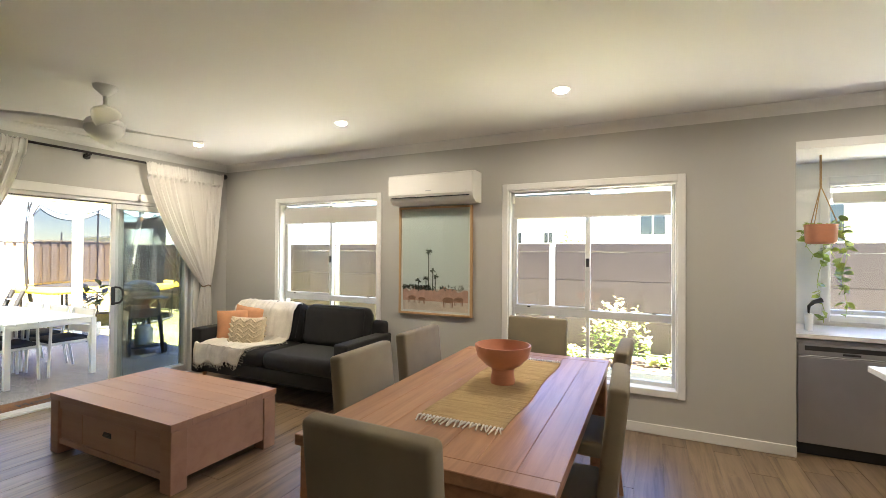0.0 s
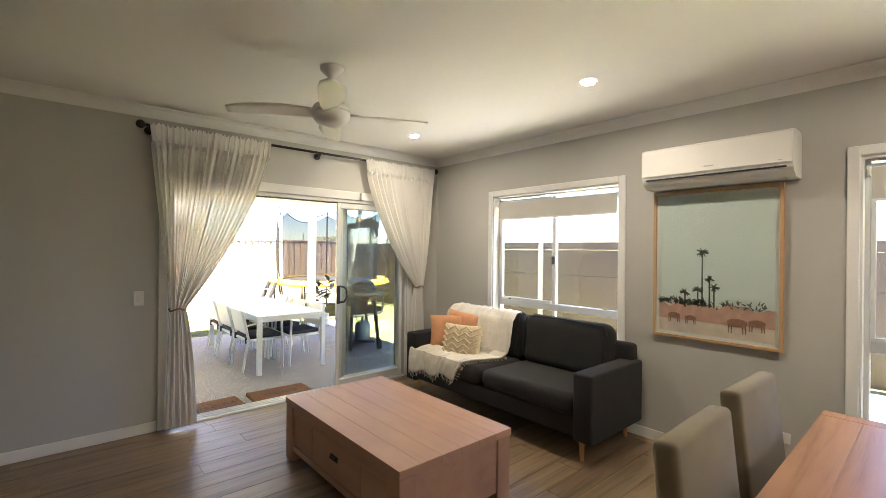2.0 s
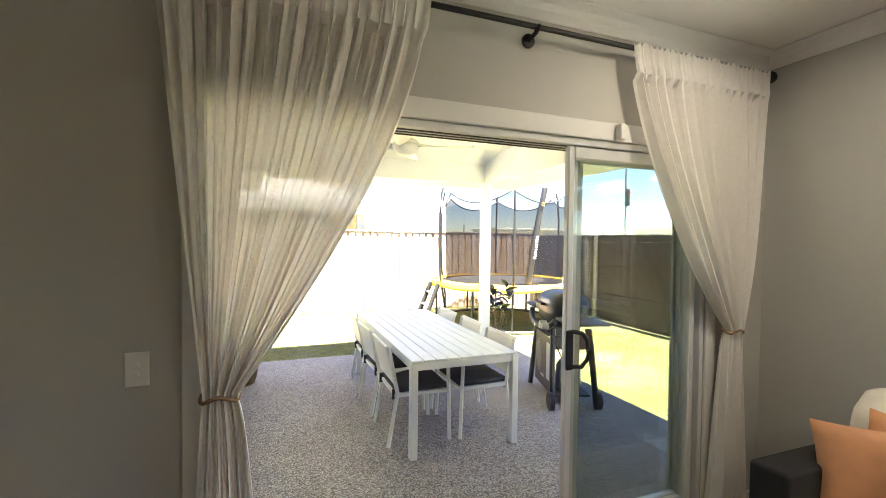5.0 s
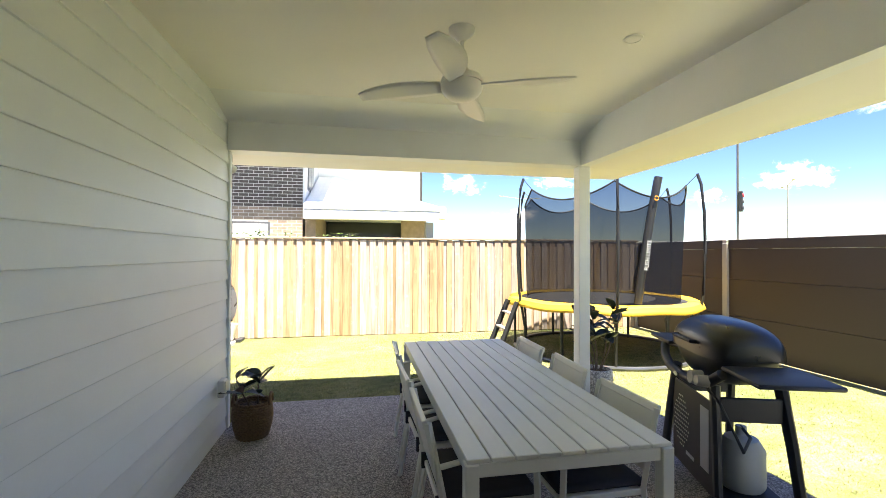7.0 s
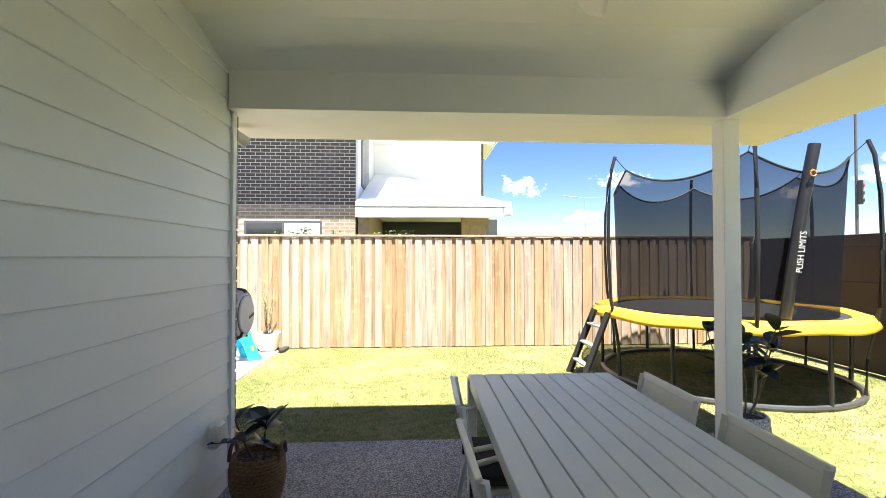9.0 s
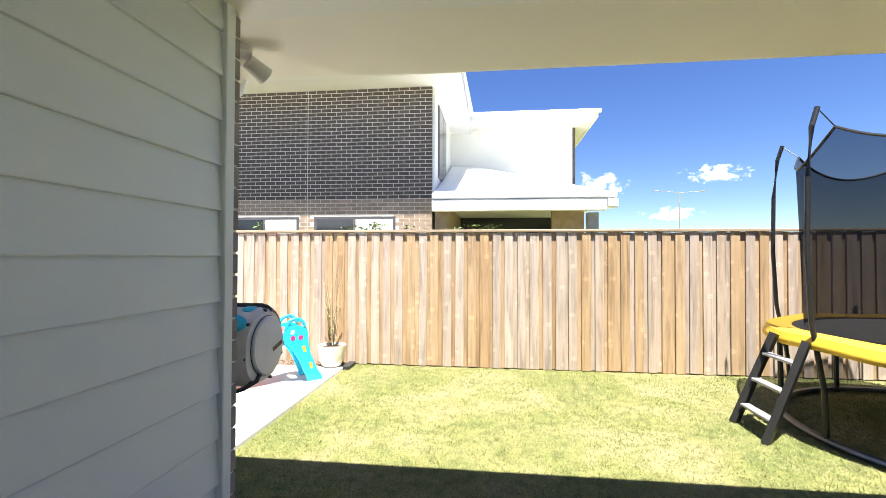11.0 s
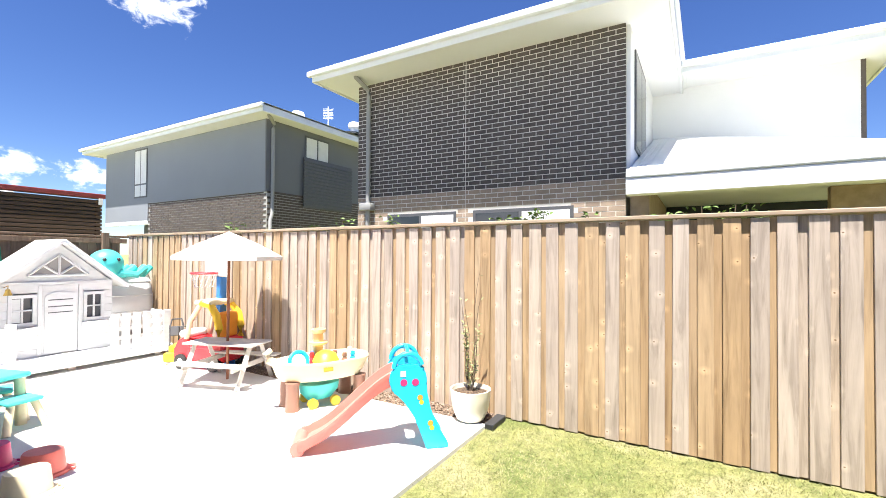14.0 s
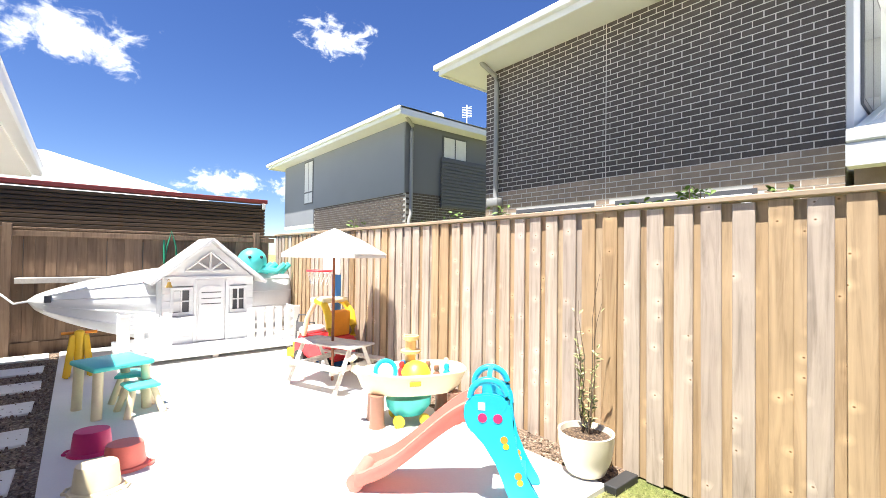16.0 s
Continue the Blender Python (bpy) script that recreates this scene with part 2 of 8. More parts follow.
rail_wood = timber("rail_wood", (0.30, 0.20, 0.12), (0.52, 0.40, 0.28), axis=0, rough=0.8, grain=0.7, piece=0.15, bump=0.3)
dark_fence = paint("brown_fence_panel", (0.05, 0.035, 0.03), 0.6, var=0.06, big=1.0, fine=80, bump=0.05)

# ---- shapes ----


def part(name, bm, material, parent, label="", smooth=False):
    me = bpy.data.meshes.new(name)
    bmesh.ops.recalc_face_normals(bm, faces=bm.faces[:])
    bm.to_mesh(me)
    bm.free()
    if smooth:
        me.polygons.foreach_set("use_smooth", [True] * len(me.polygons))
        me.set_sharp_from_angle(angle=radians(38))
    me.materials.append(material)
    ob = new(name, me)
    ob.parent = parent
    if label:
        ob["label"] = label
    return ob


def thing(name, m, label, category, group="", kind=""):
    ob = new(name)
    ob.empty_display_size = 0.05
    ob.matrix_world = m
    return tagged(ob, label, category, group, kind)


def box(bm, x0, x1, y0, y1, z0, z1, bevel=0.0, seg=1, m=None):
    g = bmesh.ops.create_cube(bm, size=1.0)
    vs = g["verts"]
    mat4 = Matrix.Translation(((x0 + x1) / 2, (y0 + y1) / 2, (z0 + z1) / 2)) @ Matrix.Diagonal((x1 - x0, y1 - y0, z1 - z0, 1))
    bmesh.ops.transform(bm, matrix=mat4, verts=vs)
    if bevel:
        es = list({e for v in vs for e in v.link_edges})
        r = bmesh.ops.bevel(bm, geom=es, offset=bevel, segments=seg, profile=0.5, affect="EDGES")
        vs = list({v for f in r["faces"] for v in f.verts})
        seen, todo = set(vs), list(vs)
        while todo:
            v = todo.pop()
            for e in v.link_edges:
                w = e.other_vert(v)
                if w not in seen:
                    seen.add(w)
                    todo.append(w)
        vs = list(seen)
    if m is not None:
        bmesh.ops.transform(bm, matrix=m, verts=vs)
    return vs


def boxed(name, mat, parent, b, bevel=0.004, seg=1, label="", m=None, smooth=False):
    bm = bmesh.new()
    box(bm, *b, bevel, seg, m)
    return part(name, bm, mat, parent, label, smooth)


def rod(bm, p0, p1, r0, r1=None, n=10):
    p0, p1 = Vector(p0), Vector(p1)
    d = p1 - p0
    m = Matrix.Translation((p0 + p1) / 2) @ d.to_track_quat("Z", "Y").to_matrix().to_4x4()
    bmesh.ops.create_cone(bm, cap_ends=True, segments=n, radius1=r0, radius2=r0 if r1 is None else r1, depth=d.length, matrix=m)


def tube(bm, pts, r, n=8, closed=False, flat=1.0):
    """A round bar along a line of points; r is one radius or a function of 0..1."""
    pts = [Vector(p) for p in pts]
    rings = []
    k = len(pts)
    up = Vector((0, 0, 1))
    for i, p in enumerate(pts):
        a = pts[(i - 1) % k] if closed or i else pts[i]
        b = pts[(i + 1) % k] if closed or i < k - 1 else pts[i]
        d = (b - a).normalized()
        s = d.cross(up)
        if s.length < 0.05:
            s = d.cross(Vector((1, 0, 0)))
        s.normalize()
        u = s.cross(d)
        rr = r(i / max(1, k - 1)) if callable(r) else r
        rings.append([bm.verts.new(p + s * (rr * math.cos(t)) + u * (rr * flat * math.sin(t))) for t in (2 * math.pi * j / n for j in range(n))])
    for i in range(k if closed else k - 1):
        a, b = rings[i], rings[(i + 1) % k]
        for j in range(n):
            bm.faces.new((a[j], a[(j + 1) % n], b[(j + 1) % n], b[j]))
    if not closed:
        bm.faces.new(rings[0][::-1])
        bm.faces.new(rings[-1])


def lathe(bm, profile, n=28, m=None, sx=1.0, sy=1.0):
    """A turned shape from (radius, height) pairs; open where the first or last radius is not 0."""
    rings, new_verts = [], []
    for r, z in profile:
        if r < 1e-5:
            ring = [bm.verts.new((0, 0, z))]
        else:
            ring = [bm.verts.new((r * sx * math.cos(2 * math.pi * j / n), r * sy * math.sin(2 * math.pi * j / n), z)) for j in range(n)]
        rings.append(ring)
        new_verts += ring
    for a, b in zip(rings, rings[1:]):
        for j in range(n):
            k = (j + 1) % n
            if len(a) == 1 and len(b) > 1:
                bm.faces.new((a[0], b[j], b[k]))
            elif len(b) == 1 and len(a) > 1:
                bm.faces.new((a[j], a[k], b[0]))
            elif len(a) > 1:
                bm.faces.new((a[j], a[k], b[k], b[j]))
    if m is not None:
        bmesh.ops.transform(bm, matrix=m, verts=new_verts)


def sheet(bm, f, nu, nv):
    """A surface from f(u, v), u and v in 0..1."""
    g = [[bm.verts.new(f(i / nu, j / nv)) for j in range(nv + 1)] for i in range(nu + 1)]
    for i in range(nu):
        for j in range(nv):
            bm.faces.new((g[i][j], g[i + 1][j], g[i + 1][j + 1], g[i][j + 1]))


def thick(ob, t, offset=0.0):
    md = ob.modifiers.new("thickness", "SOLIDIFY")
    md.thickness, md.offset = t, offset
    return ob


def prism(bm, outline, z0, z1, m=None):
    """An upright solid over a plan outline (anticlockwise)."""
    a = [bm.verts.new((x, y, z0)) for x, y in outline]
    b = [bm.verts.new((x, y, z1)) for x, y in outline]
    n = len(outline)
    bm.faces.new(a[::-1])
    bm.faces.new(b)
    for i in range(n):
        bm.faces.new((a[i], a[(i + 1) % n], b[(i + 1) % n], b[i]))
    if m is not None:
        bmesh.ops.transform(bm, matrix=m, verts=a + b)


def structure(name, b_or_bm, mat, label, category):
    if isinstance(b_or_bm, tuple):
        bm = bmesh.new()
        box(bm, *b_or_bm)
    else:
        bm = b_or_bm
    ob = part(name, bm, mat, None)
    return tagged(ob, label, category, kind="structure")


def wall(name, axis, p0, p1, a0, a1, z0, z1, holes, mat, label):
    """A wall of thickness p0..p1 across the axis ('x' or 'y'), from a0 to a1 along, with openings (a0, a1, z0, z1)."""
    bm = bmesh.new()
    cuts = sorted({a0, a1, *(h[0] for h in holes), *(h[1] for h in holes)})
    for c0, c1 in zip(cuts, cuts[1:]):
        mid = (c0 + c1) / 2
        spans = [(z0, z1)]
        for h in holes:
            if h[0] < mid < h[1]:
                spans = [s for lo, hi in spans for s in ((lo, min(hi, h[2])), (max(lo, h[3]), hi)) if s[1] - s[0] > 1e-4]
        for lo, hi in spans:
            if axis == "x":
                box(bm, p0, p1, c0, c1, lo, hi)
            else:
                box(bm, c0, c1, p0, p1, lo, hi)
    bmesh.ops.remove_doubles(bm, verts=bm.verts[:], dist=1e-4)
    return structure(name, bm, mat, label, "wall")


# ---- the house: shell ----
CEIL, GROUND, PATIO = 2.70, -0.12, -0.06
FENCE_Y, DARK_X, WEST_X = 8.33, 3.80, -11.6
CLAD_X, CORNER_Y = -3.35, 3.85
W1, W2 = (-2.47, -0.98, 0.38, 2.15), (-5.48, -4.01, 0.38, 2.15)
KWIN = (-8.4, -6.66, 1.02, 2.15)
DOOR = (-3.0, -0.48, 0.0, 2.09)
floor = structure("floor", (-7.0, 0.66, -9.5, 0.0, -0.2, -0.004), paint("screed", (0.25, 0.2, 0.15), 0.8), "timber-look vinyl plank floor of the living room", "floor")
ceiling = structure("ceiling", (-7.0, 0.2, -9.5, 0.0, CEIL, CEIL + 0.05), ceiling_paint, "flat white plasterboard ceiling", "ceiling")
wall_east = wall("wall_east", "x", 0.0, 0.2, -6.28, 0.2, 0.0, CEIL, [W1, W2], wall_paint, "pale grey painted plaster wall with two windows")
wall_north = wall("wall_north", "y", 0.0, 0.2, -7.0, 0.0, 0.0, CEIL, [DOOR], wall_paint, "pale grey painted plaster wall around the sliding door")
wall_south = structure("wall_south", (-7.0, 0.66, -9.7, -9.5, 0, CEIL), wall_paint, "plain pale grey plaster wall", "wall")
wall_west = structure("wall_west", (-7.2, -7.0, -9.7, 0.2, 0, CEIL), wall_paint, "plain pale grey plaster wall", "wall")
wall_kitchen = wall("wall_kitchen", "x", 0.66, 0.86, -9.7, -6.08, -0.1, 2.4, [KWIN], white_trim, "white kitchen alcove wall with a window")
wall_alcove = structure("wall_alcove", (0.2, 0.66, -6.28, -6.08, -0.1, 2.4), white_trim, "white end wall of the kitchen alcove", "wall")
bulkhead = structure("bulkhead", (0.0, 0.66, -9.5, -6.28, 2.34, 2.4), white_trim, "white lowered ceiling of the kitchen alcove", "ceiling")
bulkhead_face = structure("wall_bulkhead", (0.0, 0.2, -9.5, -6.28, 2.4, CEIL), wall_paint, "pale grey wall above the kitchen alcove", "wall")


def cornice(name, p0, p1, inward):
    """Cove moulding between wall and ceiling."""
    bm = bmesh.new()
    p0, p1, w = Vector(p0), Vector(p1), Vector(inward)
    prof = [(0, -0.085), (0.006, -0.085), (0.010, -0.07), (0.022, -0.045), (0.045, -0.022), (0.07, -0.010), (0.085, -0.006), (0.085, 0), (0, 0)]
    a = [bm.verts.new(p0 + w * q + Vector((0, 0, CEIL + h - 0.001))) for q, h in prof]
    b = [bm.verts.new(p1 + w * q + Vector((0, 0, CEIL + h - 0.001))) for q, h in prof]
    n = len(prof)
    for i in range(n):
        bm.faces.new((a[i], a[(i + 1) % n], b[(i + 1) % n], b[i]))
    bm.faces.new(a)
    bm.faces.new(b[::-1])
    return structure(name, bm, white_trim, "white cove cornice", "trim")


cornice("trim_cornice_north", (-7.0, 0, 0), (0, 0, 0), (0, -1, 0))
cornice("trim_cornice_east", (0, 0, 0), (0, -9.5, 0), (-1, 0, 0))


def skirting(name, b):
    bm = bmesh.new()
    box(bm, *b, 0.004)
    return structure(name, bm, white_trim, "white painted skirting board", "trim")


skirting("baseboard_north", (-7.0, -3.075, -0.014, 0.0, 0.0, 0.085))
skirting("baseboard_corner", (-0.40, 0.0, -0.014, 0.0, 0.0, 0.085))
skirting("baseboard_east", (-0.014, 0.0, -6.28, -0.014, 0.0, 0.085))


def window(name, hole, xin, xout, label, sash="slide"):
    """White-framed aluminium window in the east wall: architrave, reveal frame, rail, panes and roller blind."""
    y0, y1, z0, z1 = hole
    w = thing(name, pose(0, 0, 0), label, "window", kind="structure")
    for nm, b in (("architrave", (xin - 0.018, xin, y0 - 0.06, y0, z0 - 0.06, z1 + 0.06)), ("architrave", (xin - 0.018, xin, y1, y1 + 0.06, z0 - 0.06, z1 + 0.06)),
                  ("architrave", (xin - 0.018, xin, y0, y1, z1, z1 + 0.06)), ("window_sill", (xin - 0.022, xin + 0.14, y0, y1, z0 - 0.055, z0 + 0.004))):
        boxed(nm, white_trim, w, b, 0.004)
    for b in ((xin + 0.001, xin + 0.09, y0, y0 + 0.012, z0, z1), (xin + 0.001, xin + 0.09, y1 - 0.012, y1, z0, z1), (xin + 0.001, xin + 0.09, y0 + 0.012, y1 - 0.012, z1 - 0.012, z1)):
        boxed("reveal", white_trim, w, b, 0)
    ym, zr = (y0 + y1) / 2, 0.97
    f = 0.04
    x0, x1 = xin + 0.09, xin + 0.15
    bars = [(x0, x1, y0, y0 + f, z0, z1), (x0, x1, y1 - f, y1, z0, z1), (x0, x1, y0 + f, y1 - f, z1 - 0.026, z1), (x0, x1, y0 + f, y1 - f, z0, z0 + f)]
    if sash == "slide":
        bars += [(x0, x1, y0 + f, y1 - f, zr - 0.035, zr + 0.035), (x0 + 0.01, x1, ym - 0.022, ym + 0.022, zr + 0.035, z1 - f), (x0 + 0.015, x1, ym - 0.015, ym + 0.015, z0 + f, zr - 0.035)]
    for b in bars:
        boxed("window_frame", aluminium, w, b, 0.004)
    panes = [(y0 + f, ym - 0.015, z0 + f, zr - 0.035), (ym + 0.015, y1 - f, z0 + f, zr - 0.035), (y0 + f, ym - 0.022, zr + 0.035, z1 - f), (ym + 0.022, y1 - f, zr + 0.035, z1 - f)] if sash == "slide" else [(y0 + f, y1 - f, z0 + f, z1 - f)]
    for a, b, c, d in panes:
        p = boxed("pane", clear_glass, w, (xin + 0.118, xin + 0.123, a, b, c, d), 0)
        p.visible_shadow = False
    if sash == "slide":
        # the sliding sash's own thin frame and its latch
        for b in ((x0 - 0.004, x0 + 0.02, ym + 0.022, y1 - f, zr + 0.035, zr + 0.062), (x0 - 0.004, x0 + 0.02, ym + 0.022, y1 - f, z1 - f - 0.025, z1 - f), (x0 - 0.004, x0 + 0.02, y1 - f - 0.025, y1 - f, zr + 0.062, z1 - f - 0.025)):
            boxed("sash", aluminium, w, b, 0.003)
        boxed("latch", dark_rubber, w, (x0 - 0.016, x0 + 0.01, ym - 0.014, ym + 0.014, 1.41, 1.49), 0.005)
        for yy in (y0 + 0.16, y1 - 0.2):
            boxed("sash_bolt", dark_rubber, w, (x0 - 0.008, x0, yy, yy + 0.03, zr + 0.036, zr + 0.05), 0.002)
    return w


def roller_blind(y0, y1, xin, top, bottom):
    t = thing("roller_blind", pose(xin + 0.05, (y0 + y1) / 2, bottom), "cream roller blind pulled a little way down a window", "blind", "window blinds")
    w = (y1 - y0) / 2 - 0.045
    h = top - bottom
    bm = bmesh.new()
    box(bm, -0.001, 0.001, -w, w, 0.012, h - 0.008)
    part("cloth", bm, blind_cloth, t)
    bm = bmesh.new()
    rod(bm, (0.021, -w, h - 0.034), (0.021, w, h - 0.034), 0.018, n=14)
    part("roller", bm, blind_cloth, t, smooth=True)
    boxed("bottom_bar", white_trim, t, (-0.006, 0.006, -w, w, 0.0, 0.016), 0.003)
    for s in (-1, 1):
        boxed("bracket", white_trim, t, (-0.01, 0.04, s * (w + 0.012) - 0.008, s * (w + 0.012) + 0.008, h - 0.06, h), 0.003)
    bm = bmesh.new()
    tube(bm, [(0.02, -w - 0.016, h - 0.04), (0.0, -w - 0.018, h - 0.5), (0.0, -w - 0.018, h - 0.95)], 0.002, 5)
    part("cord", bm, white_trim, t)


window("window_1", W1, 0.0, 0.2, "white aluminium sliding window behind the sofa")
window("window_2", W2, 0.0, 0.2, "white aluminium sliding window beside the dining table")
window("window_3", KWIN, 0.66, 0.86, "white-framed kitchen window above the worktop", "fixed")
roller_blind(W1[0], W1[1], 0.0, 2.088, 1.885)
roller_blind(W2[0], W2[1], 0.0, 2.088, 1.87)
roller_blind(KWIN[0], KWIN[1], 0.66, 2.088, 1.98)


def sliding_door():
    x0, x1, z0, z1 = DOOR
    d = thing("door_1", pose(0, 0, 0), "open white aluminium stacking sliding door to the patio", "sliding door", kind="structure")
    for b in ((x0 - 0.07, x0, -0.018, 0.0, 0.0, z1 + 0.09), (x1, x1 + 0.07, -0.018, 0.0, 0.0, z1 + 0.09), (x0, x1, -0.018, 0.0, z1, z1 + 0.09)):
        boxed("architrave", white_trim, d, b, 0.004)
    for b in ((x0 + 0.001, x0 + 0.03, 0.0, 0.15, 0.0, z1), (x1 - 0.03, x1 - 0.001, 0.0, 0.15, 0.0, z1), (x0 + 0.03, x1 - 0.03, 0.0, 0.15, z1 - 0.035, z1 - 0.001), (x0 + 0.03, x1 - 0.03, -0.01, 0.16, -0.01, 0.014)):
        boxed("door_frame", aluminium, d, b, 0.003)
    for y in (0.03, 0.075, 0.12):
        boxed("track", aluminium, d, (x0 + 0.03, x1 - 0.03, y - 0.004, y + 0.004, 0.014, 0.026), 0.001)
        boxed("track_groove", dark_rubber, d, (x0 + 0.03, x1 - 0.03, y + 0.008, y + 0.022, z1 - 0.039, z1 - 0.034), 0)
    for i, (xa, xb, y) in enumerate(((-1.415, -0.54, 0.03), (-1.36, -0.52, 0.075), (-1.30, -0.51, 0.12))):
        s = 0.038
        for b in ((xa, xa + s, y - 0.018, y + 0.018, 0.03, z1 - 0.04), (xb - s, xb, y - 0.018, y + 0.018, 0.03, z1 - 0.04), (xa + s, xb - s, y - 0.018, y + 0.018, z1 - 0.1, z1 - 0.04), (xa + s, xb - s, y - 0.018, y + 0.018, 0.03, 0.11)):
            boxed("stile", aluminium, d, b, 0.005)
        g = boxed("pane", clear_glass, d, (xa + s, xb - s, y - 0.003, y + 0.003, 0.11, z1 - 0.1), 0)
        g.visible_shadow = False
    fly = boxed("insect_screen", see_through("fly_mesh", (0.10, 0.10, 0.105), 0.74), d, (-1.225, -0.56, 0.147, 0.148, 0.08, z1 - 0.08), 0, 1, "grey fly mesh")
    for b in ((-1.26, -1.225, 0.141, 0.156, 0.03, z1 - 0.04), (-0.56, -0.52, 0.141, 0.156, 0.03, z1 - 0.04), (-1.225, -0.56, 0.141, 0.156, z1 - 0.08, z1 - 0.04), (-1.225, -0.56, 0.141, 0.156, 0.03, 0.08)):
        boxed("screen_frame", aluminium, d, b, 0.003)
    hx = -1.40
    hb = boxed("lock_plate", dark_rubber, d, (hx - 0.018, hx + 0.022, -0.004, 0.012, 0.94, 1.14), 0.008, 2)
    bm = bmesh.new()
    tube(bm, [(hx + 0.01, -0.004, 0.96), (hx + 0.045, -0.035, 0.965), (hx + 0.07, -0.045, 1.0), (hx + 0.075, -0.046, 1.05), (hx + 0.07, -0.045, 1.1), (hx + 0.045, -0.035, 1.13), (hx + 0.01, -0.004, 1.135)], 0.011, 8)
    part("handle", bm, dark_rubber, d, "black D-shaped pull handle", True)
    boxed("strike_plate", dark_rubber, d, (x0 + 0.03, x0 + 0.037, 0.02, 0.05, 0.96, 1.14), 0.002)
    boxed("head_bracket", white_trim, d, (-1.16, -1.13, -0.06, -0.018, 2.09, 2.17), 0.004)


sliding_door()

# outside shell: the wing's clad wall, patio roof, beams, eaves
patio = structure("patio", (CLAD_X, 0.62, 0.2, 4.42, -0.25, PATIO), aggregate, "exposed aggregate concrete patio slab", "patio")
wing_core = structure("wall_wing", (-10.25, CLAD_X - 0.03, 0.2, CORNER_Y, -0.2, CEIL + 0.05), wall_paint, "core of the house wing beside the patio", "wall")
wall_outer = wall("wall_patio", "y", 0.2, 0.23, CLAD_X - 0.02, 0.2, -0.1, 2.75, [(DOOR[0], DOOR[1], -0.1, DOOR[3])], cladding_paint, "pale painted wall around the patio door")
patio_ceiling = structure("ceiling_patio", (CLAD_X - 0.03, 0.10, 0.23, 3.93, 2.74, 2.79), soffit_paint, "cream painted flat patio ceiling", "ceiling")
beam_north = structure("beam_north", (CLAD_X, -0.02, 3.74, 3.92, 2.37, 2.74), beam_paint, "pale grey boxed patio beam", "beam")
beam_east = structure("beam_east", (-0.02, 0.10, 0.23, 3.92, 2.37, 2.74), beam_paint, "pale grey boxed patio beam", "beam")
soffit_n = structure("eaves_north", (-6.2, 0.83, 3.92, 4.52, 2.385, 2.40), soffit_paint, "cream eaves lining beyond the patio beam", "eaves")
soffit_e = structure("eaves_east", (0.10, 0.83, -10.0, 3.92, 2.385, 2.40), soffit_paint, "cream eaves lining along the house side", "eaves")


def gutter(name, p0, p1, out):
    """Quad gutter with a rolled lip along an eaves edge."""
    bm = bmesh.new()
    p0, p1, w = Vector(p0), Vector(p1), Vector(out)
    prof = [(0, 0), (0.09, 0), (0.105, 0.02), (0.11, 0.10), (0.118, 0.115), (0.105, 0.12), (0.10, 0.11), (0.095, 0.025), (0.0, 0.012)]
    a = [bm.verts.new(p0 + w * q + Vector((0, 0, h))) for q, h in prof]
    b = [bm.verts.new(p1 + w * q + Vector((0, 0, h))) for q, h in prof]
    n = len(prof)
    for i in range(n):
        bm.faces.new((a[i], a[(i + 1) % n], b[(i + 1) % n], b[i]))
    bm.faces.new(a)
    bm.faces.new(b[::-1])
    return structure(name, bm, roof_metal, "white metal roof gutter", "gutter")


gutter("gutter_north", (-6.2, 4.52, 2.41), (0.83, 4.52, 2.41), (0, 1, 0))
structure("eaves_west", (-10.8, -6.2, 3.92, 4.84, 2.385, 2.40), soffit_paint, "cream eaves lining over the side yard wall", "eaves")
structure("fascia_west", (-10.8, -6.2, 4.815, 4.84, 2.40, 2.53), roof_metal, "white fascia board of the side yard eaves", "fascia")
gutter("gutter_west", (-10.8, 4.84, 2.41), (-6.2, 4.84, 2.41), (0, 1, 0))
bm = bmesh.new()
bm.faces.new([bm.verts.new(v) for v in ((-10.8, 4.86, 2.535), (-6.2, 4.86, 2.535), (-6.2, 2.0, 3.27), (-10.8, 2.0, 3.27))])
thick(structure("roof_west", bm, roof_metal, "pale metal roof edge over the side yard", "roof"), 0.02)
gutter("gutter_east", (0.83, 4.63, 2.41), (0.83, -10.0, 2.41), (1, 0, 0))
bm = bmesh.new()
rv = [bm.verts.new(v) for v in ((-10.8, 4.52, 2.42), (0.83, 4.52, 2.42), (0.83, -10, 2.42), (-10.8, -10, 2.42), (-10.8, -2.7, 4.3), (-4.0, -2.7, 4.3))]
for f in ((0, 1, 5, 4), (1, 2, 5), (2, 3, 4, 5), (3, 0, 4)):
    bm.faces.new([rv[i] for i in f])
house_roof = structure("roof", bm, roof_metal, "pale metal hip roof of the house", "roof")
post = thing("patio_post", pose(0.04, 3.83, PATIO), "square white painted patio post under the beam corner", "post")
boxed("shaft", beam_paint, post, (-0.06, 0.06, -0.06, 0.06, 0.0, 2.37 - PATIO), 0.004)
boxed("base_plate", aluminium, post, (-0.07, 0.07, -0.07, 0.07, 0.0, 0.012), 0.002)

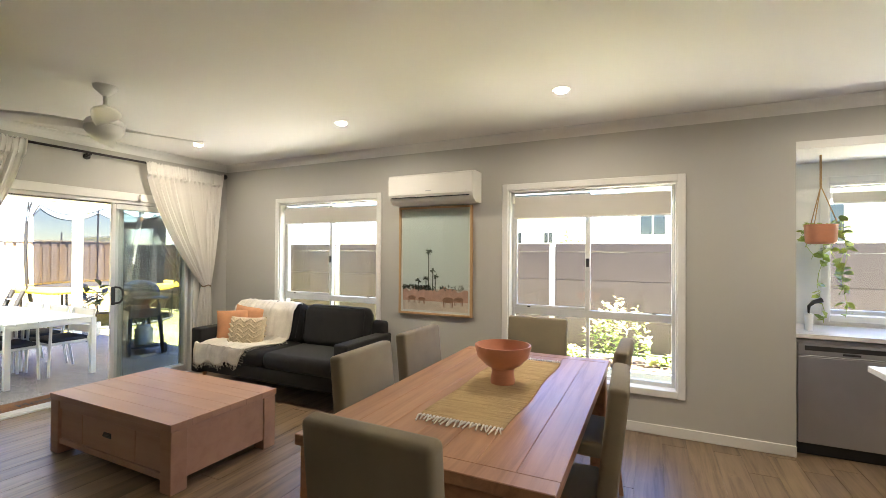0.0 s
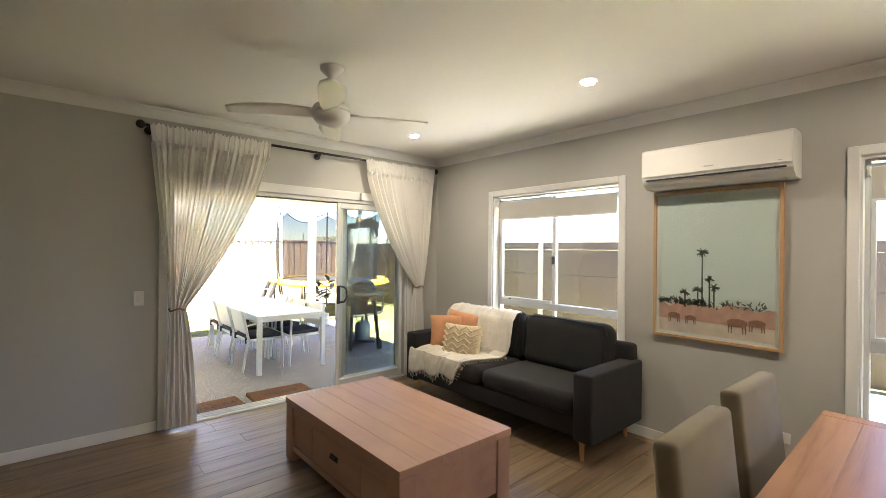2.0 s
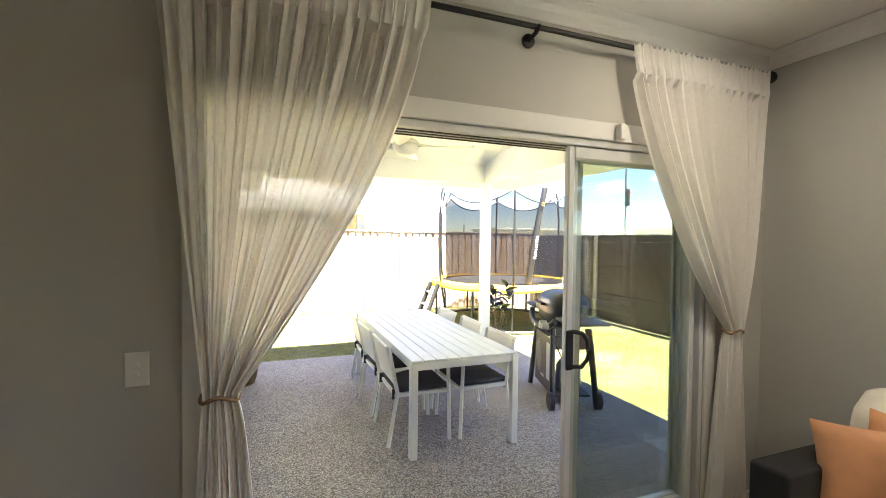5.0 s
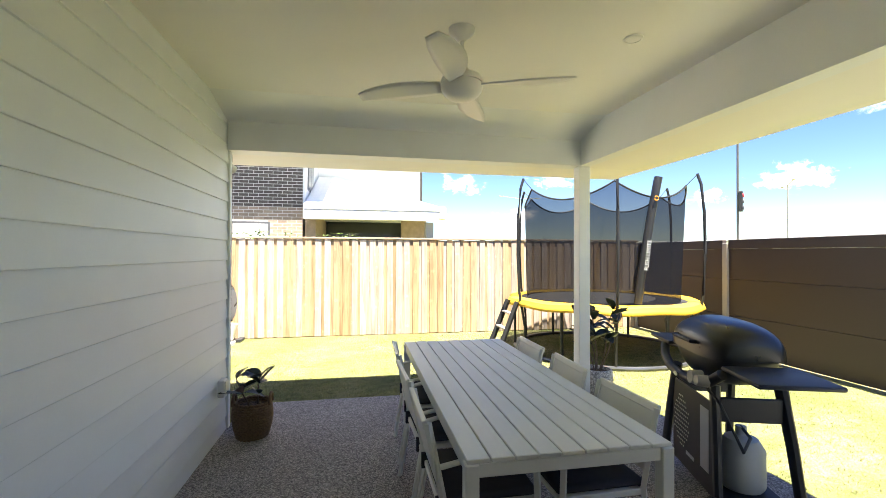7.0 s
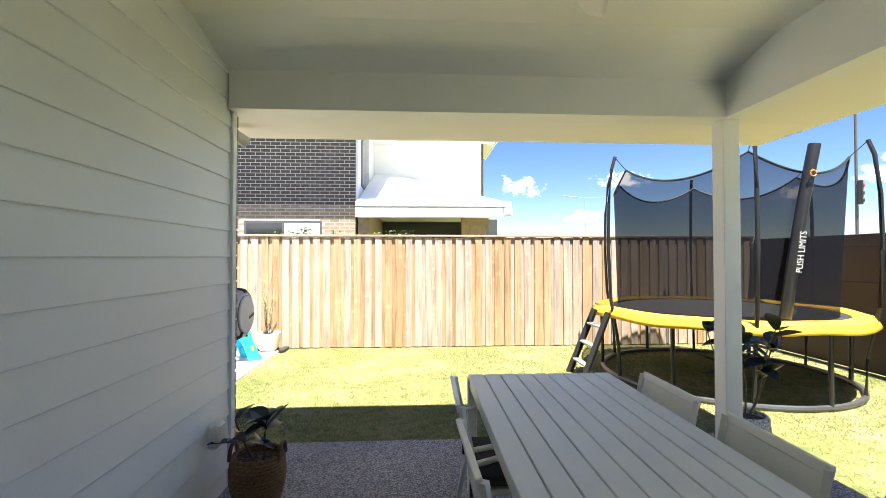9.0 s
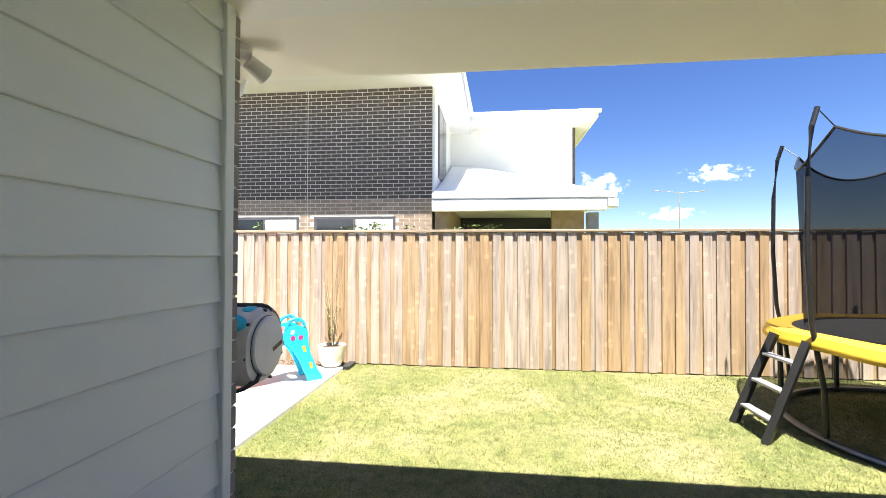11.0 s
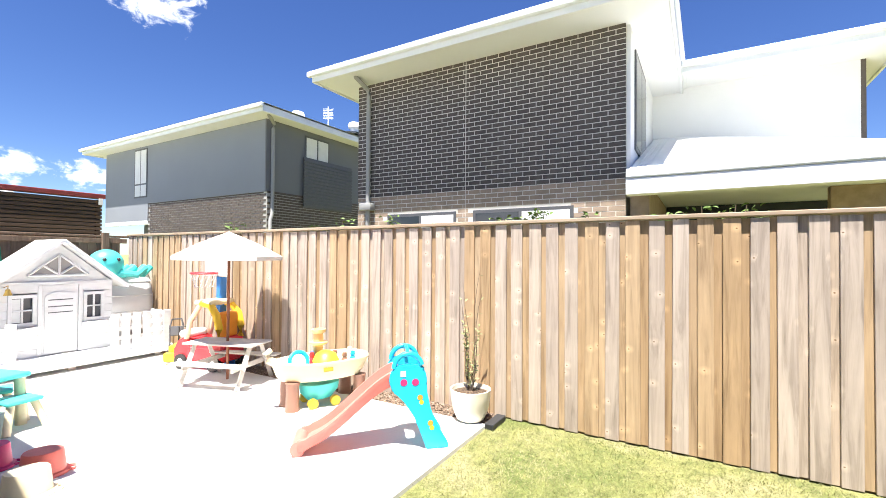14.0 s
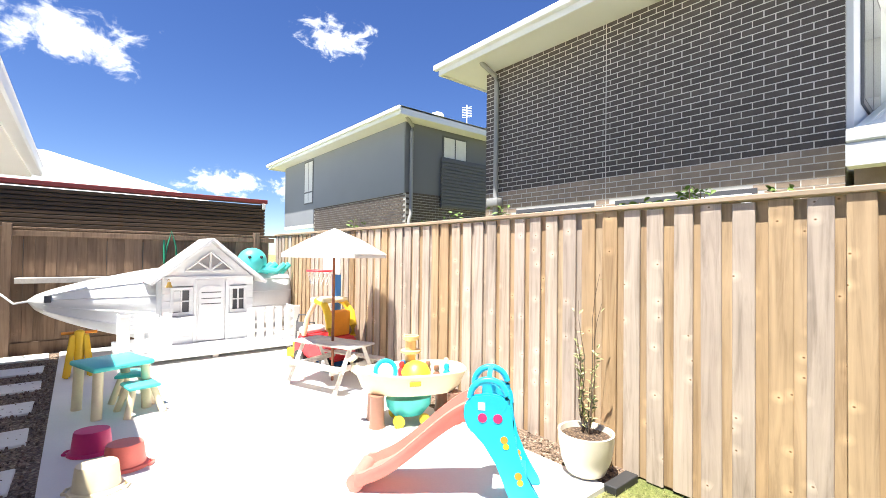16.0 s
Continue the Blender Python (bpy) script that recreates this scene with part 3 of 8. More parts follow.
# grounds
gb = bmesh.new()
bmesh.ops.create_circle(gb, cap_ends=True, segments=64, radius=600.0, matrix=Matrix.Translation((0, 0, GROUND)))
ground = structure("ground", gb, lawn_soil, "lawn and open ground reaching the horizon", "ground")
slab = structure("slab", (WEST_X + 0.1, -4.35, 5.15, 8.02, -0.24, -0.085), concrete, "pale concrete slab of the side yard", "slab")
path_east = structure("side_path", (0.87, 2.7, -10.0, 0.1, -0.22, -0.10), paint("path_concrete", (0.45, 0.44, 0.42), 0.8, var=0.08, big=0.9, fine=60, bump=0.1), "pale concrete path along the side of the house", "path")

# ---- living room things ----
oak_pink = timber("washed_pink_timber", (0.47, 0.26, 0.17), (0.57, 0.335, 0.225), axis=1, rough=0.42, grain=0.4, piece=0.04, bump=0.06)
table_wood = timber("dining_table_timber", (0.28, 0.12, 0.055), (0.60, 0.32, 0.175), axis=0, rough=0.34, grain=0.55, piece=0.16, knots=0.06, bump=0.08)
leg_wood = timber("turned_leg_timber", (0.45, 0.22, 0.09), (0.66, 0.36, 0.17), axis=2, rough=0.4, grain=1.0, piece=0.05)
charcoal_cloth = paint("charcoal_upholstery", (0.019, 0.0185, 0.019), 0.95, var=0.22, big=6, fine=700, bump=0.35, sheen=0.04, dist=0.002)
chair_cloth = paint("taupe_upholstery", (0.25, 0.21, 0.14), 0.9, var=0.1, big=5, fine=700, bump=0.3, sheen=0.1, dist=0.002)
throw_cloth = paint("cream_woven_throw", (0.78, 0.73, 0.65), 0.95, var=0.08, big=10, fine=260, bump=0.6, dist=0.004)
orange_cloth = paint("apricot_linen", (0.68, 0.33, 0.17), 0.9, var=0.12, big=8, fine=500, bump=0.3, dist=0.002)
knit_cloth = paint("cream_knit", (0.74, 0.62, 0.43), 0.95, var=0.14, big=30, fine=180, bump=0.9, dist=0.006)
terracotta = paint("terracotta_glaze", (0.56, 0.235, 0.135), 0.45, var=0.08, big=6, fine=80, bump=0.06)
jute = timber("woven_jute", (0.38, 0.25, 0.11), (0.68, 0.49, 0.26), axis=1, rough=0.95, grain=3.2, piece=0.0, bump=0.9)
sheer = see_through("sheer_curtain_cloth", (0.99, 0.97, 0.935), 0.025, translucent=0.38)
plastic_white = paint("white_plastic", (0.80, 0.79, 0.76), 0.35, var=0.02, bump=0.0)
steel = paint("brushed_steel", (0.50, 0.51, 0.54), 0.34, metal=0.75, var=0.06, big=3, fine=200, bump=0.03)
stone_white = paint("white_stone_top", (0.82, 0.81, 0.79), 0.22, var=0.03, big=3, bump=0.0)
brown_panel = timber("island_panel_timber", (0.22, 0.12, 0.06), (0.38, 0.22, 0.12), axis=2, rough=0.45, grain=0.7, piece=0.05)
lamp_glow = glow("lamp_diffuser", (1.0, 0.93, 0.82), 14.0)


def pillow(bm, w, h, t, m, n=14):
    """A stuffed square cushion with drawn-in edges and pointed corners."""
    def f(sign):
        def g(u, v):
            a, b = 2 * u - 1, 2 * v - 1
            k = (1 - a ** 4) * (1 - b ** 4)
            pull = 1 - 0.07 * (1 - a * a) * abs(b) ** 3
            pull2 = 1 - 0.07 * (1 - b * b) * abs(a) ** 3
            return m @ Vector((a * w / 2 * pull2, sign * t / 2 * k ** 0.55, b * h / 2 * pull))
        return g
    sheet(bm, f(1), n, n)
    sheet(bm, f(-1), n, n)
    bmesh.ops.remove_doubles(bm, verts=bm.verts[:], dist=1e-4)


def make_sofa():
    s = thing("sofa", pose(-0.45, -1.62, 0), "charcoal fabric two-seat sofa with tapered wooden legs", "sofa")
    boxed("base", charcoal_cloth, s, (-0.36, 0.38, -1.07, 1.07, 0.16, 0.31), 0.02, 2, smooth=True)
    for sg in (-1, 1):
        boxed("armrest", charcoal_cloth, s, (-0.39, 0.36, sg * 1.02 - 0.08, sg * 1.02 + 0.08, 0.15, 0.62), 0.018, 3, smooth=True)
        boxed("seat_cushion", charcoal_cloth, s, (-0.40, 0.22, min(sg * 0.010, sg * 0.935), max(sg * 0.010, sg * 0.935), 0.30, 0.46), 0.06, 6, smooth=True)
        bm = bmesh.new()
        box(bm, -0.10, 0.10, min(sg * 0.022, sg * 0.915), max(sg * 0.022, sg * 0.915), 0.0, 0.45, 0.098, 6, pose(0.20, 0, 0.43, 0, 11 + 2 * sg, 0))
        bc = part("back_cushion", bm, charcoal_cloth, s, "", True)
        bm = bmesh.new()
        T = pose(0.20, 0, 0.43, 0, 11 + 2 * sg, 0)
        tube(bm, [T @ Vector((-0.092, sg * y, z)) for y, z in ((0.055, 0.06), (0.045, 0.36), (0.075, 0.425), (0.47, 0.437), (0.86, 0.425), (0.892, 0.36), (0.885, 0.06))], 0.006, 6)
        part("piping", bm, charcoal_cloth, bc, "", True)
    boxed("back_frame", charcoal_cloth, s, (0.27, 0.39, -1.05, 1.05, 0.16, 0.74), 0.035, 3, smooth=True)
    for x in (-0.31, 0.31):
        for y in (-0.97, 0.97):
            bm = bmesh.new()
            rod(bm, (x * 1.03, y * 1.01, 0.0), (x, y, 0.17), 0.013, 0.024, 14)
            part("leg", bm, leg_wood, s, "tapered honey-coloured wooden leg", True)
    s.scale = (1.05, 1.0, 1.06)
    return s


make_sofa()


def make_throw():
    """The blanket lies over the sofa's back, seat and front edge."""
    t = thing("throw_blanket", pose(-0.46, -1.0, 0.487), "cream woven throw with knotted fringe draped over the sofa", "blanket")
    prof = [(0.33, 0.30), (0.33, 0.37), (0.27, 0.435), (0.18, 0.43), (0.10, 0.36), (0.06, 0.20), (0.03, 0.06), (-0.03, 0.022), (-0.18, 0.022), (-0.32, 0.02), (-0.405, 0.0), (-0.418, -0.07), (-0.42, -0.20)]

    def f(u, v):
        k = v * (len(prof) - 1)
        i = min(int(k), len(prof) - 2)
        a, b, w = prof[i], prof[i + 1], k - i
        x, z = a[0] + (b[0] - a[0]) * w, a[1] + (b[1] - a[1]) * w
        y0 = 0.34 + 0.05 * v
        y1 = -0.50 + 0.38 * max(0, v - 0.45) - 0.10 * math.sin(v * 3.0)
        y = y0 + (y1 - y0) * u
        wob = 0.010 * math.sin(u * 23 + v * 5) + 0.007 * math.sin(u * 41 - v * 9)
        dz = 0.0
        if v > 0.86:
            dz = -(v - 0.86) * 0.5 * (0.35 - u) - 0.02 * math.sin(u * 15)
        return Vector((x - abs(wob) * 0.8, y, z + abs(wob) + dz))

    bm = bmesh.new()
    sheet(bm, f, 44, 60)
    thick(part("cloth", bm, throw_cloth, t, "", True), 0.008, 1.0)
    rng = random.Random(4)
    bm = bmesh.new()
    for i in range(46):
        p = f(i / 45, 1.0)
        l = rng.uniform(0.03, 0.06)
        tube(bm, [p, p + Vector((rng.uniform(-0.01, 0.004), rng.uniform(-0.012, 0.012), -l * 0.5)), p + Vector((rng.uniform(-0.012, 0.004), rng.uniform(-0.02, 0.02), -l))], 0.0028, 4)
    for i in range(22):
        p = f(1.0, 0.55 + 0.44 * i / 21)
        tube(bm, [p, p + Vector((0, -0.022, -0.004)), p + Vector((rng.uniform(-0.02, 0.02), -0.045, -0.012))], 0.0028, 4)
    tagged(part("fringe", bm, throw_cloth, t), kind="stuff")


make_throw()


def cushion(m, w, h, t, mat, label, knit=False):
    c = thing("cushion", m, label, "cushion", "sofa cushions")
    bm = bmesh.new()
    pillow(bm, w, h, t, Matrix(), 24 if knit else 14)
    part("cover", bm, mat, c, "", True)
    if knit:
        for row in range(5):
            z = -h * 0.34 + row * h * 0.17
            for side in (1, -1):
                pts = []
                for i in range(25):
                    a = -0.9 + 1.8 * i / 24
                    zz = z + 0.022 * abs(((i * 0.5) % 4) - 2) - 0.02
                    b = zz / (h / 2)
                    k = max(0.0, (1 - a ** 4) * (1 - b ** 4)) ** 0.55
                    pts.append((a * w / 2, side * (t / 2 * k + 0.002), zz))
                bm = bmesh.new()
                tube(bm, pts, 0.010, 6)
                part("cable", bm, mat, c, "raised zigzag cable knit", True)
    return c


cushion(pose(-0.52, -0.82, 0.655, 16, 4, 122), 0.43, 0.39, 0.16, orange_cloth, "apricot linen cushion leaning on the sofa's arm")
cushion(pose(-0.43, -0.93, 0.685, 16, -4, 99), 0.44, 0.40, 0.13, orange_cloth, "apricot linen cushion behind another cushion on the sofa")
cushion(pose(-0.62, -1.14, 0.625, 14, 0, 108), 0.43, 0.34, 0.16, knit_cloth, "cream cable-knit cushion resting on the throw", True)


def make_coffee_table():
    t = thing("coffee_table", pose(-2.0, -1.86, 0), "low square pinkish timber coffee table with a drawer", "coffee table")
    X, Y = 0.425, 0.725
    for i in range(6):
        x0 = -X + i * 2 * X / 6
        boxed("top_board", oak_pink, t, (x0 + 0.0004, x0 + 2 * X / 6 - 0.0004, -Y, Y, 0.40, 0.445), 0.0015)
    for sx in (-1, 1):
        for sy in (-1, 1):
            boxed("leg", oak_pink, t, (sx * (X - 0.06) - 0.055, sx * (X - 0.06) + 0.055, sy * (Y - 0.06) - 0.055, sy * (Y - 0.06) + 0.055, 0.0, 0.398), 0.004)
    for sy in (-1, 1):
        boxed("side_panel", oak_pink, t, (-X + 0.116, X - 0.116, sy * (Y - 0.03) - 0.016, sy * (Y - 0.03) + 0.016, 0.075, 0.398), 0.003)
    for sx in (-1, 1):
        boxed("apron", oak_pink, t, (sx * (X - 0.028) - 0.014, sx * (X - 0.028) + 0.014, -Y + 0.116, Y - 0.116, 0.34, 0.398), 0.002)
        boxed("bottom_rail", oak_pink, t, (sx * (X - 0.028) - 0.014, sx * (X - 0.028) + 0.014, -Y + 0.116, Y - 0.116, 0.075, 0.115), 0.002)
        for y0, y1, nm in ((-Y + 0.118, -0.32, "side_panel"), (0.32, Y - 0.118, "side_panel"), (-0.314, 0.314, "drawer")):
            d = boxed(nm, oak_pink, t, (sx * (X - 0.036) - 0.012, sx * (X - 0.036) + 0.012, y0, y1, 0.119, 0.336), 0.003)
            if nm == "drawer":
                boxed("handle_plate", black_metal, d, (sx * (X - 0.022) - 0.003, sx * (X - 0.022) + 0.003, -0.045, 0.045, 0.225, 0.262), 0.004, 2)
                bm = bmesh.new()
                xx = sx * (X - 0.01)
                tube(bm, [(sx * (X - 0.022), -0.036, 0.252), (xx, -0.03, 0.244), (xx, 0.03, 0.244), (sx * (X - 0.022), 0.036, 0.252)], 0.006, 6)
                part("drawer_pull", bm, black_metal, d)
    boxed("shelf", oak_pink, t, (-X + 0.06, X - 0.06, -Y + 0.05, Y - 0.05, 0.08, 0.1), 0)


make_coffee_table()


def make_dining_table():
    t = thing("dining_table", pose(-1.86, -4.495, 0.0), "long reddish timber dining table set for six", "table")
    X, Y = 0.955, 0.525
    for i in range(7):
        y0 = -Y + i * 2 * Y / 7
        boxed("top_board", table_wood, t, (-X + 0.09, X - 0.09, y0 + 0.0005, y0 + 2 * Y / 7 - 0.0005, 0.745, 0.79), 0.0018)
    for s in (-1, 1):
        boxed("end_board", table_wood, t, (s * (X - 0.0445) - 0.0445, s * (X - 0.0445) + 0.0445, -Y, Y, 0.745, 0.7905), 0.003)
        boxed("apron", table_wood, t, (-X + 0.12, X - 0.12, s * (Y - 0.05) - 0.014, s * (Y - 0.05) + 0.014, 0.64, 0.743), 0.002)
        boxed("apron", table_wood, t, (s * (X - 0.05) - 0.014, s * (X - 0.05) + 0.014, -Y + 0.12, Y - 0.12, 0.64, 0.743), 0.002)
        for q in (-1, 1):
            boxed("leg", table_wood, t, (s * (X - 0.065) - 0.05, s * (X - 0.065) + 0.05, q * (Y - 0.065) - 0.05, q * (Y - 0.065) + 0.05, 0.0, 0.743), 0.006)


make_dining_table()


def make_runner():
    t = thing("table_runner", pose(-1.79, -4.53, 0.7915), "woven jute table runner with knotted fringe ends", "table runner")
    rng = random.Random(8)
    L, Wd = 0.62, 0.20
    bm = bmesh.new()

    def f(u, v):
        x, y = -L + 2 * L * u, -Wd + 2 * Wd * v
        return Vector((x, y + 0.006 * math.sin(x * 9), 0.004 + 0.0018 * math.sin(u * 2 * math.pi * 60)))
    sheet(bm, f, 240, 10)
    thick(part("weave", bm, jute, t, "", True), 0.004, -1)
    bm = bmesh.new()
    for s in (-1, 1):
        for i in range(24):
            y = -Wd + 2 * Wd * (i + 0.5) / 24
            l = rng.uniform(0.045, 0.075)
            tube(bm, [(s * L, y, 0.006), (s * (L + l * 0.35), y + rng.uniform(-0.004, 0.004), 0.010), (s * (L + l), y + rng.uniform(-0.014, 0.014), 0.004)], lambda w: 0.0065 - 0.0035 * w, 5)
    tagged(part("fringe", bm, throw_cloth, t), "pale twisted cotton fringe", kind="stuff")
    return t


make_runner()
bowl = thing("bowl", pose(-1.77, -4.52, 0.7975), "wide terracotta-coloured footed bowl on the table runner", "bowl")
bm = bmesh.new()
lathe(bm, [(0, 0), (0.068, 0), (0.070, 0.01), (0.062, 0.06), (0.066, 0.085), (0.10, 0.105), (0.145, 0.15), (0.158, 0.20), (0.158, 0.215), (0.150, 0.216), (0.146, 0.20), (0.13, 0.155), (0.08, 0.115), (0, 0.105)], 48)
part("body", bm, terracotta, bowl, "", True)


def make_dining_chair():
    c = thing("dining_chair", pose(0, 0, 0), "taupe fabric high-backed dining chair tucked under the table", "chair", "chairs round the table")
    boxed("seat", chair_cloth, c, (-0.235, 0.235, -0.19, 0.24, 0.385, 0.475), 0.025, 3, smooth=True)
    bm = bmesh.new()
    box(bm, -0.245, 0.245, -0.04, 0.04, 0.0, 0.635, 0.022, 3, pose(0, -0.215, 0.365, 6, 0, 0))
    part("backrest", bm, chair_cloth, c, "", True)
    for s in (-1, 1):
        bm = bmesh.new()
        tube(bm, [(s * 0.238, -0.252, 0.37), (s * 0.238, -0.303, 0.98)], 0.004, 5)
        part("piping", bm, chair_cloth, c)
    for x in (-0.205, 0.205):
        for y, sy in ((-0.20, -0.05), (0.205, 0.01)):
            bm = bmesh.new()
            prism(bm, [(-0.018, -0.018), (0.018, -0.018), (0.018, 0.018), (-0.018, 0.018)], 0, 0.39)
            for v in bm.verts:
                if v.co.z < 0.01:
                    v.co.y = v.co.y * 0.7 + sy
                    v.co.x *= 0.7
            bmesh.ops.translate(bm, verts=bm.verts[:], vec=(x, y, 0))
            part("leg", bm, leg_wood, c)
    return c


chair = make_dining_chair()
chair.matrix_world = pose(-2.14, -4.10, 0, 0, 0, 180)
for cm in (pose(-1.46, -4.08, 0, 0, 0, 178), pose(-2.09, -4.88, 0, 0, 0, 2), pose(-1.35, -4.86, 0, 0, 0, -1), pose(-0.76, -4.42, 0, 0, 0, 91), pose(-2.78, -4.51, 0, 0, 0, -92)):
    copy_thing(chair, cm)


def make_fan(x, y, top, drop, label, spin):
    f = thing("ceiling_fan", pose(x, y, top - drop - 0.13), label, "ceiling fan", "ceiling fans")
    z1 = drop + 0.13
    bm = bmesh.new()
    lathe(bm, [(0, z1), (0.075, z1), (0.072, z1 - 0.02), (0.03, z1 - 0.06), (0.018, z1 - 0.07), (0, z1 - 0.07)], 28)
    part("canopy", bm, plastic_white, f, "", True)
    bm = bmesh.new()
    rod(bm, (0, 0, 0.12), (0, 0, z1 - 0.06), 0.013, n=14)
    part("downrod", bm, plastic_white, f, "", True)
    bm = bmesh.new()
    lathe(bm, [(0, 0.145), (0.03, 0.14), (0.045, 0.115), (0.105, 0.085), (0.12, 0.06), (0.12, 0.045), (0.114, 0.043), (0.114, 0.038), (0.12, 0.036), (0.119, 0.022), (0.112, 0.0), (0.096, -0.022), (0.070, -0.040), (0.036, -0.050), (0, -0.053)], 40)
    part("motor_housing", bm, plastic_white, f, "", True)
    for k in range(4):
        a = radians(spin + 90 * k)
        R = Matrix.Rotation(a, 4, "Z")
        bm = bmesh.new()

        def g(u, v):
            r = 0.12 + 0.50 * u
            w = 0.055 + 0.05 * math.sin(min(1, u * 1.25) * math.pi * 0.8) - 0.085 * max(0, u - 0.82) ** 1.0 * 3
            lead = 0.035 * math.sin(u * 2.6)
            return R @ Vector((r, (v - 0.5) * 2 * w * 0.75 + lead, 0.035 + (v - 0.5) * 0.036 * (1 - 0.4 * u) - 0.012 * u))
        sheet(bm, g, 14, 5)
        thick(part("blade", bm, plastic_white, f, "", True), 0.008)
    return f


make_fan(-2.40, -1.77, CEIL, 0.20, "white four-bladed ceiling fan above the coffee table", -31)


def downlight(x, y, z, on=True):
    d = thing("downlight", pose(x, y, z - 0.012), "round recessed white downlight, switched on" if on else "round white recessed downlight in the patio ceiling", "downlight", "ceiling downlights")
    bm = bmesh.new()
    lathe(bm, [(0.040, 0.004), (0.042, 0.0), (0.054, 0.003), (0.056, 0.0115)], 32)
    part("trim_ring", bm, plastic_white, d, "", True)
    bm = bmesh.new()
    lathe(bm, [(0, 0.003), (0.040, 0.004)], 32)
    part("diffuser", bm, lamp_glow if on else plastic_white, d)
    if on:
        la = new("downlight_lamp", bpy.data.lights.new("downlight_lamp", "AREA"))
        la.data.shape, la.data.size, la.data.energy, la.data.color = "DISK", 0.075, LAMP_POWER, (1.0, 0.91, 0.78)
        la.matrix_world = look((x, y, z - 0.02), (x, y, 0))
        la.parent = d
        la.matrix_parent_inverse = d.matrix_world.inverted()


# the last three are added out of view to brighten the room
for dx, dy in ((-1.0, -0.80), (-1.0, -2.75), (-1.0, -4.70), (-1.0, -6.9), (-3.0, -6.9), (-4.9, -7.6)):
    downlight(dx, dy, CEIL)


def make_curtain(x_out, x_in, x_tie, z_tie, w_tie, x_b0, x_b1, folds, seed, label):
    t = thing("curtain", pose(0, -0.085, 2.53), label, "curtain", "pair of curtains")
    rng = random.Random(seed)
    ph = [rng.uniform(0, 6.28) for _ in range(4)]
    top, bot = 2.55, 0.03

    def f(u, v):
        z = top - (top - bot) * v
        vt = (top - z_tie) / (top - bot)
        xt = x_out + (x_in - x_out) * u
        tie = x_tie + (u - 0.5) * w_tie * (1 if x_in > x_out else -1)
        if v < vt:
            s = v / vt
            k = s ** (1.05 + 0.55 * u)
            x = xt + (tie - xt) * k
            amp = 0.022 + 0.012 * s - 0.018 * s ** 6
            if v < 0.035:
                amp *= 0.55
        else:
            s = (v - vt) / (1 - vt)
            xb = x_b0 + (x_b1 - x_b0) * u
            k = s ** 0.55
            x = tie + (xb - tie) * k
            amp = 0.016 + 0.018 * k
        q = u * folds * 2 * math.pi
        y = amp * (math.sin(q + ph[0] + 0.7 * math.sin(3 * v + ph[1])) + 0.45 * math.sin(q * 2.3 + ph[2] + 2 * v)) + 0.006 * math.sin(v * 11 + u * 9)
        if v < 0.06:
            y = -0.017 - 0.55 * abs(y)
        if v < 0.02:
            z += 0.012 * math.sin(q * 1.7 + ph[3])
        return Vector((x + 0.006 * math.cos(q * 1.3 + ph[3]), y - 0.012 * s * (v < vt), z - 2.53))

    bm = bmesh.new()
    sheet(bm, f, folds * 9, 90)
    part("cloth", bm, sheer, t, "", True)
    bm = bmesh.new()
    tube(bm, [(x_tie + (w_tie * 0.62) * math.cos(a), 0.042 * math.sin(a), z_tie - 2.53 + 0.01 * math.sin(a * 3)) for a in (i * 2 * math.pi / 20 for i in range(20))], 0.007, 6, closed=True)
    part("tieback", bm, paint("tieback_cord", (0.30, 0.20, 0.12), 0.8), t, "brown cord tieback", True)
    return t


make_curtain(-3.15, -2.18, -2.94, 1.02, 0.10, -3.03, -2.79, 17, 3, "sheer cream curtain gathered by a cord beside the open door")
make_curtain(-0.135, -1.13, -0.36, 1.09, 0.10, -0.27, -0.50, 16, 9, "sheer cream curtain gathered by a cord over the door's glass")
crod = thing("curtain_rod", pose(-1.63, -0.085, 2.535), "black iron curtain rod with ball ends above the door", "curtain rod")
bm = bmesh.new()
rod(bm, (-1.57, 0, 0), (1.51, 0, 0), 0.0125, n=14)
part("pole", bm, black_metal, crod, "", True)
for sx in (-1.585, 1.525):
    bm = bmesh.new()
    bmesh.ops.create_uvsphere(bm, u_segments=18, v_segments=12, radius=0.034, matrix=Matrix.Translation((sx, 0, 0)))
    part("finial", bm, black_metal, crod, "", True)
for sx in (-1.52, -0.04, 1.47):
    bm = bmesh.new()
    rod(bm, (sx, 0.083, -0.03), (sx, 0.07, -0.03), 0.032, n=18)
    rod(bm, (sx, 0.075, -0.03), (sx, 0.005, -0.018), 0.010, n=10)
    tube(bm, [(sx, 0.018 * math.cos(a), 0.018 * math.sin(a)) for a in (i * math.pi / 8 + math.pi * 0.9 for i in range(11))], 0.006, 6)
    part("bracket", bm, black_metal, crod, "", True)


